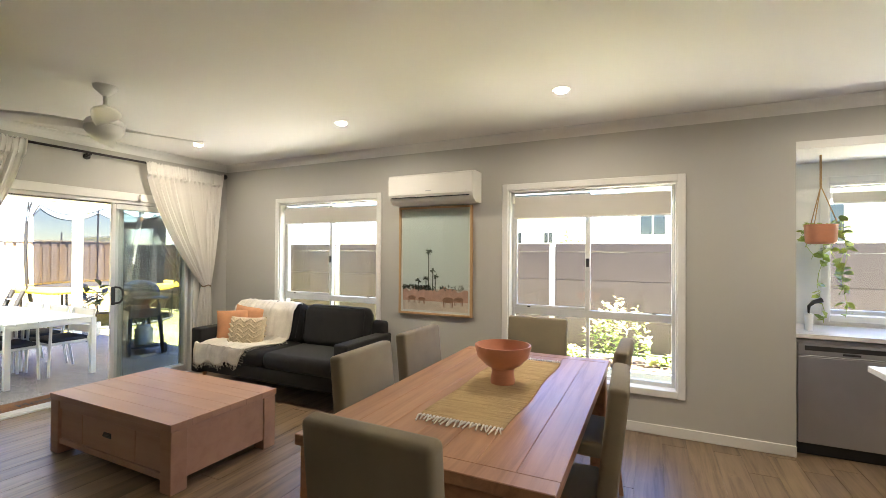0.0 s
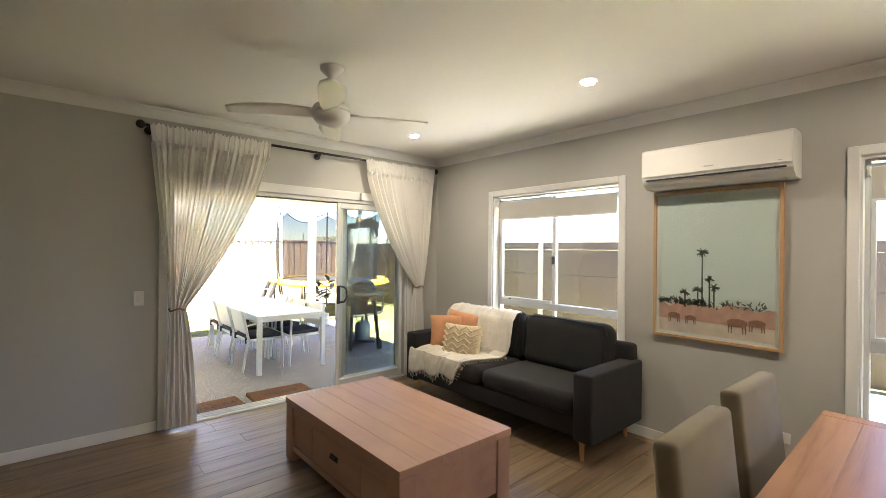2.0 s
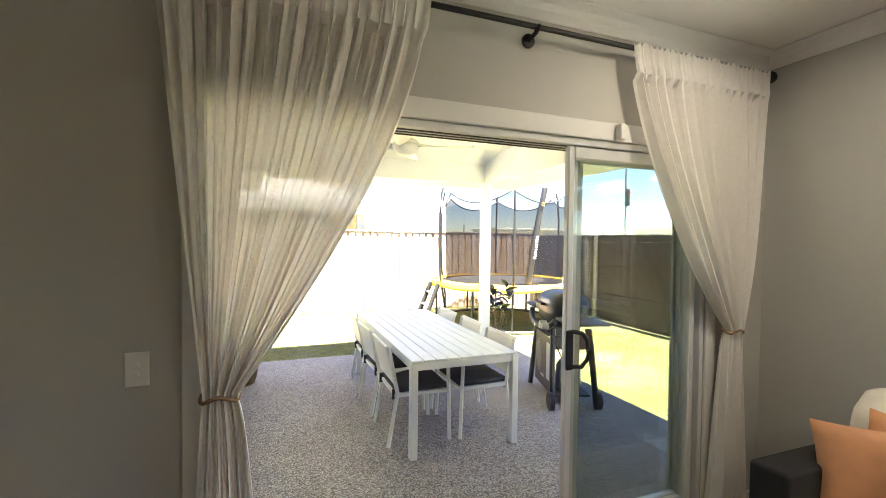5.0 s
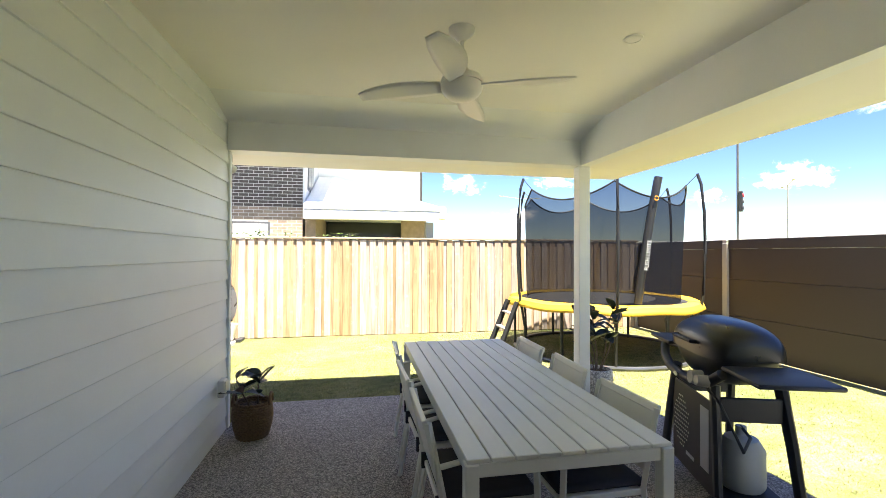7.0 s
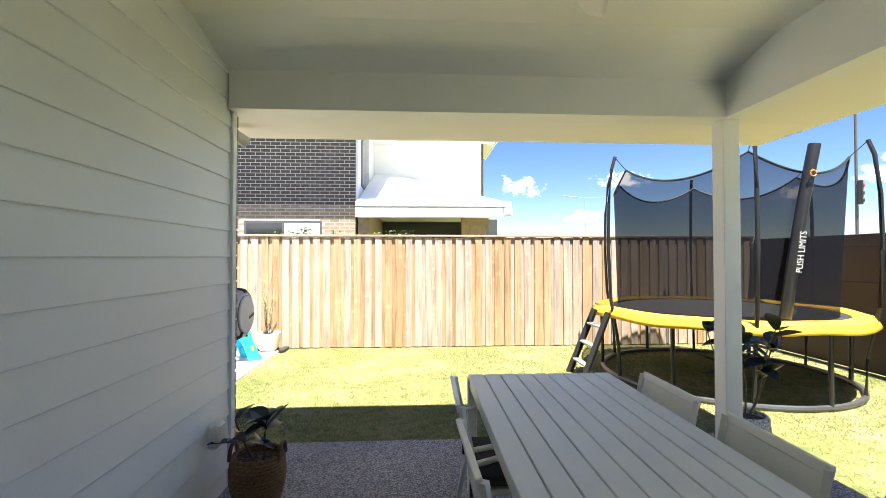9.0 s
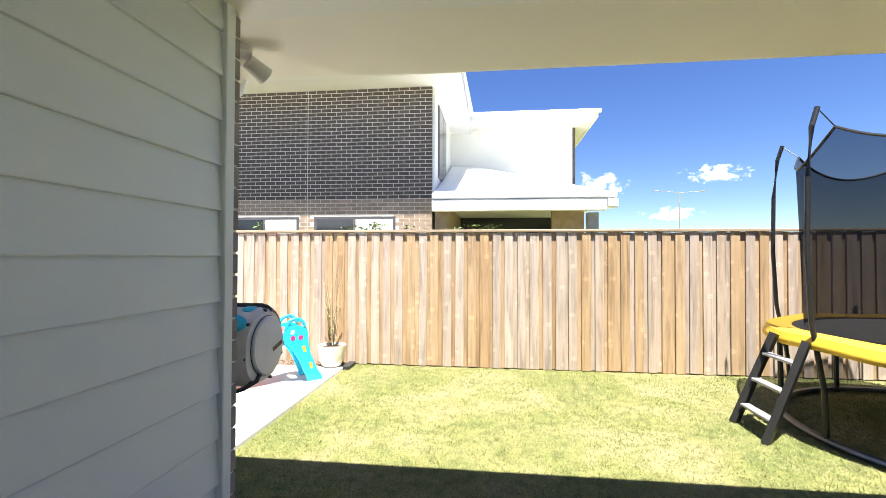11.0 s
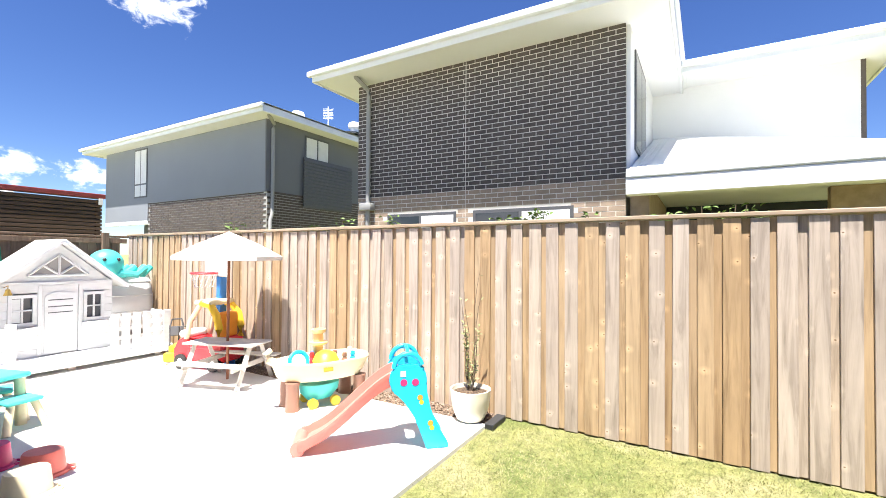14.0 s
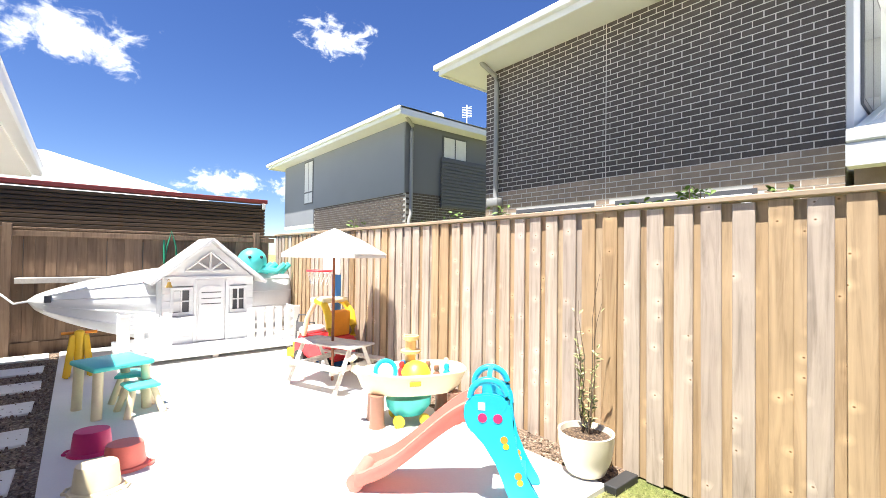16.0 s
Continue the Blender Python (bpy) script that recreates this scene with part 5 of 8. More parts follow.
def make_bbq():
    b = thing("barbecue", pose(0.10, 2.10, PATIO, 0, 0, 72), "black gas barbecue with fold-out side tables on a cart", "barbecue")
    # local: x along the long side, the front faces +y
    bm = bmesh.new()
    N = 30

    def lid(u, v):
        a, w = (u - 0.5) * math.pi, v * math.pi
        x = 0.34 * math.copysign(abs(math.sin(a)) ** 0.75, math.sin(a))
        k = max(0.0, math.cos(a)) ** 0.42
        return Vector((x, 0.235 * math.cos(w) * (0.30 + 0.70 * k), 0.915 + 0.215 * math.sin(w) ** 0.7 * k))
    sheet(bm, lid, N, 18)
    part("lid", bm, bbq_black, b, "domed glossy black lid", True)
    bm = bmesh.new()

    def tub(u, v):
        a, w = u * 2 * math.pi, v
        r = 1 - 0.35 * w ** 2
        cx, cy = math.copysign(abs(math.cos(a)) ** 0.7, math.cos(a)), math.copysign(abs(math.sin(a)) ** 0.7, math.sin(a))
        return Vector((0.335 * r * cx, 0.225 * r * cy, 0.912 - 0.16 * w))
    sheet(bm, tub, 36, 8)
    bmesh.ops.contextual_create(bm, geom=[e for e in bm.edges if e.is_boundary and all(v.co.z < 0.76 for v in e.verts)])
    part("firebox", bm, bbq_plastic, b, "", True)
    bm = bmesh.new()
    tube(bm, [(-0.42, 0.21, 0.86), (-0.34, 0.235, 0.80), (-0.2, 0.25, 0.755), (0.0, 0.255, 0.745), (0.2, 0.25, 0.755), (0.34, 0.235, 0.80), (0.42, 0.21, 0.86)], 0.03, 10)
    part("front_rail", bm, bbq_plastic, b, "", True)
    bm = bmesh.new()
    tube(bm, [(-0.14, 0.20, 0.985), (-0.13, 0.255, 0.99), (0.13, 0.255, 0.99), (0.14, 0.20, 0.985)], 0.013, 8)
    part("lid_handle", bm, bbq_plastic, b, "", True)
    for s in (-1, 1):
        bm = bmesh.new()
        box(bm, 0.0, 0.37, -0.19, 0.21, -0.014, 0.014, 0.012, 2, pose(s * 0.36, 0, 0.885, 0, 0, 0 if s > 0 else 180))
        part("side_table", bm, paint("navy_black_plastic", (0.02, 0.024, 0.04), 0.5, var=0.1), b, "", True)
        for y in (-0.2, 0.2):
            bm = bmesh.new()
            tube(bm, [(s * 0.27, y * 0.9, 0.76), (s * 0.335, y, 0.45), (s * 0.41, y * 1.12, 0.0)], lambda w: 0.03 - 0.006 * w, 8, flat=1.3)
            part("leg", bm, bbq_plastic, b, "", True)
        boxed("side_frame", bbq_plastic, b, (s * 0.30 - 0.012, s * 0.30 + 0.012, -0.17, 0.17, 0.56, 0.70), 0.006)
    pan = boxed("front_panel", bbq_plastic, b, (-0.30, 0.30, 0.188, 0.2, 0.10, 0.66), 0.008, 2)
    # raised pale discs, coloured like daylight coming through a perforated panel
    bm = bmesh.new()
    for i in range(9):
        for j in range(12):
            if (i - 4) ** 2 / 20 + (j - 5.5) ** 2 / 36 < 1.0:
                x, z = 0.145 + (i - 4) * 0.026 + 0.013 * (j % 2), 0.40 + (j - 5.5) * 0.03
                rod(bm, (x, 0.199, z), (x, 0.2025, z), 0.0065, n=8)
    part("perforation", bm, paint("perforation_daylight", (0.55, 0.55, 0.5), 0.6), pan, "pale discs painted as daylight in small round holes")
    boxed("label_sticker", steel, pan, (-0.24, -0.13, 0.2, 0.202, 0.22, 0.60), 0.001)
    boxed("logo_bar", steel, pan, (-0.04, 0.08, 0.2, 0.202, 0.20, 0.225), 0.001)
    for x, r in ((-0.26, 0.045), (-0.34, 0.035)):
        bm = bmesh.new()
        rod(bm, (x, 0.25, 0.80), (x, 0.315, 0.805), r, r * 0.85, 20)
        part("knob", bm, paint("grey_knob", (0.32, 0.31, 0.29), 0.5), b, "grey control knob", True)
    for y in (-0.235, 0.235):
        bm = bmesh.new()
        rod(bm, (-0.41, y - 0.02, 0.085), (-0.41, y + 0.02, 0.085), 0.085, n=28)
        part("wheel", bm, dark_rubber, b, "", True)
    boxed("bottom_shelf", bbq_plastic, b, (-0.36, 0.36, -0.18, 0.18, 0.10, 0.125), 0.006)
    bm = bmesh.new()
    lathe(bm, [(0, 0.127), (0.11, 0.127), (0.125, 0.15), (0.125, 0.36), (0.09, 0.42), (0.03, 0.44), (0.03, 0.49), (0, 0.49)], 24, Matrix.Translation((-0.16, -0.02, 0)))
    part("gas_bottle", bm, paint("grey_gas_bottle", (0.5, 0.52, 0.5), 0.5), b, "pale grey gas bottle", True)
    bm = bmesh.new()
    tube(bm, [(-0.30, 0.27, 0.79), (-0.42, 0.22, 0.70), (-0.46, 0.12, 0.45), (-0.30, 0.0, 0.47), (-0.16, -0.02, 0.485)], 0.009, 7)
    part("gas_hose", bm, dark_rubber, b, "", True)
    bm = bmesh.new()
    lathe(bm, [(0, 0), (0.028, 0), (0.028, 0.004), (0, 0.004)], 20, Matrix.Translation((0.02, 0.287, 0.75)) @ pose(0, 0, 0, -90, 0, 0) @ Matrix.Diagonal((1, 0.5, 1, 1)))
    part("badge", bm, steel, b)


make_bbq()

# ---- yard: fences and edges ----
mortar_grey = paint("grey_mortar", (0.45, 0.43, 0.40), 0.9, var=0.1, fine=150, bump=0.2)
mortar_pale = paint("pale_mortar", (0.74, 0.70, 0.62), 0.9, var=0.08, fine=150, bump=0.2)
brick_dark = paint("charcoal_brick", (0.12, 0.096, 0.079), 0.75, var=0.2, big=7, fine=120, bump=0.3, piece=0.25)
brick_tan = paint("taupe_brick", (0.42, 0.315, 0.23), 0.8, var=0.15, big=7, fine=120, bump=0.3, piece=0.25)
render_white = paint("white_render", (0.80, 0.80, 0.79), 0.8, var=0.03, big=0.8, fine=90, bump=0.1)
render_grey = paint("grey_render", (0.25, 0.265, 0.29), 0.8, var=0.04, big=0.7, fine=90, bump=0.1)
# the grey render again, darkened by hand for faces out of the light
render_shaded = paint("shaded_grey_render", (0.17, 0.175, 0.19), 0.8, var=0.05, big=0.7, fine=90, bump=0.1)
pipe_grey = paint("grey_downpipe", (0.33, 0.325, 0.31), 0.5, var=0.05)
dark_glass = paint("dark_window_glass", (0.03, 0.035, 0.04), 0.06, var=0.1, bump=0.0)
curtain_white = paint("drawn_curtain", (0.75, 0.75, 0.74), 0.9, var=0.05, big=5)
pebbles = speckle("brown_pebbles", [(0.11, 0.07, 0.045), (0.30, 0.21, 0.14), (0.20, 0.13, 0.09), (0.42, 0.33, 0.24)], 45, 0.85, 0.9, 0.02)
fence = tagged(new("timber_fence"), "tall lapped timber paling fence along the lawn", "fence", kind="structure")
old_fence = tagged(new("old_timber_fence"), "weathered brown timber paling fence at the yard's end", "fence", kind="structure")
for z in (0.15, 0.85, 1.55):
    boxed("rail", rail_wood, fence, (WEST_X, DARK_X, FENCE_Y + 0.04, FENCE_Y + 0.085, z, z + 0.09), 0.003)
boxed("capping", rail_wood, fence, (WEST_X, DARK_X, FENCE_Y - 0.03, FENCE_Y + 0.09, 1.752, 1.785), 0.005)
boxed("plinth", old_wood, fence, (WEST_X, DARK_X, FENCE_Y + 0.03, FENCE_Y + 0.055, GROUND - 0.05, 0.0), 0.002)
boxed("capping", old_wood, old_fence, (WEST_X - 0.09, WEST_X + 0.03, 0.0, FENCE_Y, 1.72, 1.755), 0.005)
boxed("rail", old_wood, old_fence, (WEST_X + 0.0, WEST_X + 0.04, 0.0, FENCE_Y - 0.04, 1.62, 1.70), 0.003)
boxed("plinth", old_wood, old_fence, (WEST_X + 0.0, WEST_X + 0.03, 0.0, FENCE_Y - 0.04, GROUND - 0.03, 0.08), 0.003)
for y in (4.55, 7.95):
    boxed("post", old_wood, old_fence, (WEST_X + 0.0, WEST_X + 0.09, y - 0.05, y + 0.05, GROUND - 0.05, 1.80), 0.006)

dfence = tagged(new("panel_fence"), "brown modular panel fence with pale posts beside the house", "fence", kind="structure")
post_pale = paint("pale_fence_post", (0.40, 0.375, 0.34), 0.6, var=0.05)
ys = [-8.48 + 2.4 * k for k in range(8)]
for y in ys:
    boxed("post", post_pale, dfence, (DARK_X - 0.06, DARK_X + 0.06, y - 0.05, y + 0.05, GROUND - 0.05, 1.66), 0.006)
for a, b in zip([-10.88] + ys, ys + [FENCE_Y - 0.05]):
    b0, b1 = a + 0.052, b - 0.052
    if b1 - b0 < 0.05:
        continue
    for z0, z1 in ((-0.10, 0.488), (0.49, 1.078), (1.08, 1.568)):
        boxed("panel", dark_fence, dfence, (DARK_X - 0.025, DARK_X + 0.025, b0, b1, z0, z1), 0.006)
    boxed("capping", dark_fence, dfence, (DARK_X - 0.04, DARK_X + 0.04, b0, b1, 1.57, 1.72), 0.008)

gravel_n = structure("gravel_strip", (WEST_X + 0.1, -4.38, 8.025, FENCE_Y + 0.02, -0.2, -0.095), pebbles, "brown pebble strip between slab and fence", "gravel")
gravel_s = structure("gravel_path", (WEST_X + 0.05, -4.38, 3.97, 5.145, -0.2, -0.10), pebbles, "brown pebble path beside the house", "gravel")
for i in range(8):
    pv = thing("paver", pose(-11.2 + 0.88 * i, 4.74 - 0.02 * (i % 2), -0.1, 0, 0, (-1) ** i * 1.2), "pale concrete stepping paver set in pebbles", "paver", "stepping pavers")
    boxed("slab", concrete, pv, (-0.2, 0.2, -0.30, 0.30, -0.03, 0.022), 0.006)
eb = thing("garden_edging", pose(-4.31, 8.14, GROUND), "dark rubber edging block at the slab's corner", "edging")
boxed("block", dark_rubber, eb, (-0.045, 0.045, -0.15, 0.14, 0.0, 0.055), 0.008, 2)
gb = bmesh.new()
rng = random.Random(77)
for i in range(1400):
    if i < 700:
        x, y = rng.uniform(-7.0, -4.4), rng.uniform(8.03, 8.30)
    else:
        x, y = rng.uniform(-10.8, -5.6), rng.uniform(4.75, 5.13)
    s = rng.uniform(0.008, 0.02)
    r = bmesh.ops.create_icosphere(gb, subdivisions=1, radius=s, matrix=pose(x, y, -0.097 + s * 0.2, rng.uniform(0, 90), rng.uniform(0, 90), 0) @ Matrix.Diagonal((1.3, 1, 0.6, 1)))
tagged(part("pebbles", gb, pebbles, None), "loose brown pebbles along the slab", "pebbles", kind="stuff")

# ---- yard things ----


def toy(name, col, rough=0.42):
    return paint(name, col, rough, var=0.06, big=6, fine=60, bump=0.03)


t_red, t_yellow, t_blue, t_teal = toy("toy_red", (0.70, 0.04, 0.05)), toy("toy_yellow", (0.85, 0.55, 0.03)), toy("toy_blue", (0.05, 0.22, 0.62)), toy("toy_teal", (0.08, 0.58, 0.54))
t_coral, t_cyan, t_cream, t_brown = toy("toy_coral", (0.80, 0.19, 0.15)), toy("toy_cyan", (0.02, 0.50, 0.74)), toy("toy_cream", (0.80, 0.70, 0.46)), toy("toy_brown", (0.30, 0.15, 0.10))
t_pink, t_orange, t_black = toy("toy_magenta", (0.62, 0.03, 0.16)), toy("toy_orange", (0.85, 0.32, 0.03)), toy("toy_black", (0.02, 0.02, 0.02))
t_white, t_grey, t_dgrey = toy("toy_white", (0.80, 0.80, 0.78)), toy("reel_grey", (0.58, 0.60, 0.62)), toy("reel_dark_grey", (0.10, 0.10, 0.105))
white_wash = timber("white_painted_timber", (0.78, 0.77, 0.755), (0.86, 0.855, 0.84), axis=1, rough=0.6, piece=0.06, bump=0.15)
grey_wash = timber("weathered_pale_timber", (0.58, 0.52, 0.46), (0.74, 0.69, 0.63), axis=0, rough=0.75, piece=0.12, bump=0.25)
YZ = -0.085


def make_trampoline():
    t = thing("trampoline", pose(1.76, 6.40, GROUND), "round trampoline with black safety net and yellow pad", "trampoline")
    R, H = 1.48, 0.86
    ring = lambda r, z, n=64: [(r * math.cos(2 * math.pi * i / n), r * math.sin(2 * math.pi * i / n), z) for i in range(n)]
    dull_steel = paint("galvanised_tube", (0.16, 0.165, 0.175), 0.35, metal=0.7, var=0.1)
    bm = bmesh.new()
    tube(bm, ring(1.40, 0.035), 0.03, 8, closed=True)
    part("base_ring", bm, dull_steel, t, "", True)
    bm = bmesh.new()
    tube(bm, ring(R - 0.06, H - 0.06), 0.035, 8, closed=True)
    part("top_ring", bm, dull_steel, t, "", True)
    bm = bmesh.new()

    def pad(u, v):
        a = u * 2 * math.pi
        r = 1.29 + 0.25 * v
        z = H + 0.035 * math.sin(min(1, v * 1.15) * math.pi) ** 0.6 - (0.085 * (v - 0.84) / 0.16 if v > 0.84 else 0) - 0.012 * math.sin(a * 9) * v
        return Vector((r * math.cos(a), r * math.sin(a), z))
    sheet(bm, pad, 72, 12)
    bmesh.ops.remove_doubles(bm, verts=bm.verts[:], dist=1e-4)
    thick(part("spring_pad", bm, toy("pad_yellow", (0.82, 0.50, 0.04), 0.5), t, "yellow spring cover pad", True), 0.02, -1)
    bm = bmesh.new()
    lathe(bm, [(0, H - 0.02), (1.31, H + 0.005)], 48)
    part("jumping_mat", bm, paint("jumping_mat", (0.02, 0.02, 0.022), 0.8), t)
    net = see_through("safety_net", (0.010, 0.011, 0.015), 0.27)
    bm = bmesh.new()
    K = 6
    ang = [radians(188 + 60 * k) for k in range(K)]

    def netf(u, v):
        a = ang[0] + u * 2 * math.pi
        f = (u * K) % 1
        sag = 4 * f * (1 - f)
        r = 1.20 + 0.10 * v * (1 - 0.6 * sag)
        zt = 2.62 - 0.22 * sag
        return Vector((r * math.cos(a), r * math.sin(a), H + (zt - H) * v))
    sheet(bm, netf, 96, 10)
    bmesh.ops.remove_doubles(bm, verts=bm.verts[:], dist=1e-4)
    part("safety_net", bm, net, t, "black see-through netting", True)
    bm = bmesh.new()
    tube(bm, [netf(i / 96, 1.0) for i in range(96)], 0.013, 6, closed=True)
    part("net_hem", bm, t_black, t)
    for k, a in enumerate(ang):
        c, s = math.cos(a), math.sin(a)
        bm = bmesh.new()
        prof = [(1.40, 0.04), (1.42, 0.45), (1.52, 1.0), (1.55, 1.6), (1.54, 2.2), (1.50, 2.62), (1.45, 2.78)]
        tube(bm, [(r * c, r * s, z) for r, z in prof], 0.021, 8)
        part("pole", bm, t_black, t, "", True)
        bm = bmesh.new()
        tube(bm, [(1.45 * c, 1.45 * s, 2.77), (1.30 * c, 1.30 * s, 2.62)], 0.005, 5)
        part("net_strap", bm, t_black, t)
        a2 = a + radians(30)
        bm = bmesh.new()
        tube(bm, [(1.40 * math.cos(a2), 1.40 * math.sin(a2), 0.0), (1.41 * math.cos(a2), 1.41 * math.sin(a2), H - 0.06)], 0.024, 8)
        part("leg", bm, t_black, t, "", True)
    # padded sleeve on the pole that faces the patio
    a = radians(267)
    bm = bmesh.new()
    tube(bm, [(r * math.cos(radians(q)), r * math.sin(radians(q)), z) for r, q, z in ((1.30, 262, H + 0.05), (1.34, 264.5, 1.5), (1.36, 268.5, 2.1), (1.38, 273, 2.66))], 0.055, 10)
    sl = part("padded_sleeve", bm, t_black, t, "black padded sleeve with white lettering", True)
    cu = bpy.data.curves.new("lettering", "FONT")
    cu.body, cu.size, cu.align_x, cu.align_y = "PUSH LIMITS", 0.075, "CENTER", "CENTER"
    ob = new("lettering", cu)
    me = bpy.data.meshes.new_from_object(ob.evaluated_get(bpy.context.evaluated_depsgraph_get()))
    bpy.data.objects.remove(ob)
    me.materials.append(t_white)
    tx = new("lettering", me)
    tx.parent = sl
    tx.matrix_local = pose(1.425 * math.cos(a - 0.03), 1.425 * math.sin(a - 0.03), 1.58, 90, -84, -30)
    bm = bmesh.new()
    tube(bm, [(1.43 * math.cos(a + 0.05) + 0.03 * math.cos(q), 1.43 * math.sin(a + 0.05) - 0.012, 2.36 + 0.03 * math.sin(q)) for q in (i * 0.5236 for i in range(12))], 0.006, 5, closed=True)
    part("round_mark", bm, t_orange, sl, "orange ring mark")
    # ladder
    ld = thing("trampoline_ladder", pose(-0.02, 6.40, GROUND), "grey metal ladder leaning on the trampoline's rim", "ladder")
    for y in (-0.21, 0.21):
        bm = bmesh.new()
        tube(bm, [(-0.10, y * 1.15, 0.0), (0.24, y, 0.84)], 0.028, 4, flat=1.6)
        part("stile", bm, t_black, ld)
    for i in range(3):
        u = 0.22 + 0.28 * i
        bm = bmesh.new()
        box(bm, -0.04, 0.04, -0.2, 0.2, -0.012, 0.012, 0.004, 1, pose(-0.10 + 0.34 * u, 0, 0.84 * u))
        part("tread", bm, paint("ladder_tread", (0.40, 0.40, 0.41), 0.5, metal=0.4), ld)


make_trampoline()


def make_hose_reel():
    h = thing("hose_reel", pose(-3.62, 4.325, 0.965), "grey wall-mounted retractable hose reel by the house corner", "hose reel")

    def outline(r, k=40):
        out = []
        for i in range(k):
            a = 2 * math.pi * i / k
            c, s = math.cos(a), math.sin(a)
            q = (abs(c) ** 2.7 + abs(s) ** 2.7) ** (-1 / 2.7)
            drop = 0.035 * max(0.0, -c) * max(0.0, s)
            out.append((r * q * c * 1.02, r * q * s - drop))
        return out

    def shell(name, r, x0, x1, mat, clip=None, label="", low=-1.0):
        bm = bmesh.new()
        rings = []
        for x, k in ((x0, 0.86), (x0 + 0.025, 0.96), (x0 + 0.06, 1.0), (x1 - 0.055, 1.0), (x1 - 0.022, 0.965), (x1, 0.88)):
            rings.append([bm.verts.new((x, max(y * k, clip) if clip is not None else y * k, max(z * k, low))) for y, z in outline(r)])
        for p, q in zip(rings, rings[1:]):
            for i in range(40):
                j = (i + 1) % 40
                bm.faces.new((p[i], p[j], q[j], q[i]))
        bm.faces.new(rings[0][::-1])
        bm.faces.new(rings[-1])
        return part(name, bm, mat, h, label, True)

    pale, mid = toy("reel_light_grey", (0.80, 0.82, 0.85)), toy("reel_grey", (0.66, 0.66, 0.65))
    shell("casing", 0.186, -0.17, 0.155, mid)
    shell("front_shell", 0.203, -0.16, 0.150, t_dgrey, 0.075, "dark grey front shell over the hose outlet", -0.06)
    bm = bmesh.new()
    lathe(bm, [(0.146, -0.006), (0.146, 0.010), (0.138, 0.017), (0, 0.022)], 48, pose(0.155, 0.018, 0.0, 0, 90, 0))
    disc = part("side_disc", bm, pale, h, "pale grey round side cover", True)
    bm = bmesh.new()
    tube(bm, [(0.157, 0.018 + 0.148 * math.cos(a), 0.148 * math.sin(a)) for a in (i * math.pi / 24 for i in range(48))], 0.0022, 5, closed=True)
    part("disc_groove", bm, t_dgrey, disc)
    boxed("name_mark", t_black, disc, (0.175, 0.1775, -0.05, 0.05, -0.011, 0.011), 0.001, 1, "dark slanted name mark", pose(0, 0.09, -0.015, 14, 0, 0))
    for p, tilt, d in (((0.075, -0.150, 0.135), (40, 14), (0.070, 0.050, 0.020)), ((0.085, -0.005, 0.181), (4, 12), (0.035, 0.055, 0.010))):
        bm = bmesh.new()
        bmesh.ops.create_uvsphere(bm, u_segments=20, v_segments=10, radius=1.0, matrix=Matrix.Translation(p) @ pose(0, 0, 0, *tilt, 0) @ Matrix.Diagonal((*d, 1)))
        part("blue_inset", bm, t_cyan, h, "glossy blue moulded inset", True)
    nozzle = bmesh.new()
    tube(nozzle, [(0.06, 0.21, 0.06), (0.065, 0.265, 0.055), (0.07, 0.29, 0.03)], 0.010, 8)
    part("hose_tail", nozzle, t_black, h, "", True)
    nozzle = bmesh.new()
    tube(nozzle, [(0.07, 0.302, -0.045), (0.07, 0.325, -0.11)], lambda w: 0.019 - 0.004 * w, 12)
    nz = part("nozzle", nozzle, t_black, h, "black hose nozzle", True)
    bm = bmesh.new()
    tube(bm, [(0.07, 0.287, 0.035), (0.07, 0.291, 0.01)], 0.020, 12)
    part("collar", bm, t_blue, nz, "blue nozzle collar", True)
    bm = bmesh.new()
    tube(bm, [(0.07, 0.291, 0.01), (0.07, 0.303, -0.048)], 0.0175, 12)
    part("barrel", bm, mid, nz, "", True)
    bm = bmesh.new()
    tube(bm, [(0.158, -0.045, -0.12), (0.163, -0.085, -0.15), (0.13, -0.14, -0.172), (0.03, -0.23, -0.195), (-0.05, -0.34, -0.24), (-0.07, -0.40, -0.45), (-0.06, -0.41, -0.95)], 0.011, 8)
    part("hose", bm, t_black, h, "", True)
    boxed("wall_bracket", t_dgrey, h, (-0.14, -0.08, -0.425, -0.16, -0.04, 0.04), 0.01)
    for y, z in ((0.02, 0.172), (-0.135, 0.125), (-0.165, -0.03), (-0.11, -0.15), (0.075, -0.172)):
        bm = bmesh.new()
        rod(bm, (0.135, y, z), (0.152, y, z), 0.008, n=10)
        part("screw", bm, t_black, h)


make_hose_reel()


def make_toy_radio():
    r = thing("toy_radio", pose(-4.42, 5.36, YZ + 0.015, -52, 0, 35), "pale lilac oval plastic toy with a grey screen on the slab", "toy")
    bm = bmesh.new()
    lathe(bm, [(0, -0.018), (0.075, -0.016), (0.088, 0.0), (0.08, 0.016), (0.062, 0.02), (0, 0.02)], 32, pose(0, 0, 0.09, 90, 0, 0), 1.0, 1.15)
    part("case", bm, toy("lilac_plastic", (0.62, 0.58, 0.68)), r, "", True)
    boxed("screen", t_grey, r, (-0.042, 0.042, -0.0235, -0.0195, 0.06, 0.14), 0.002)
    for x in (-0.022, 0.0, 0.022):
        boxed("button", t_dgrey, r, (x - 0.007, x + 0.007, -0.025, -0.0195, 0.032, 0.046), 0.002)


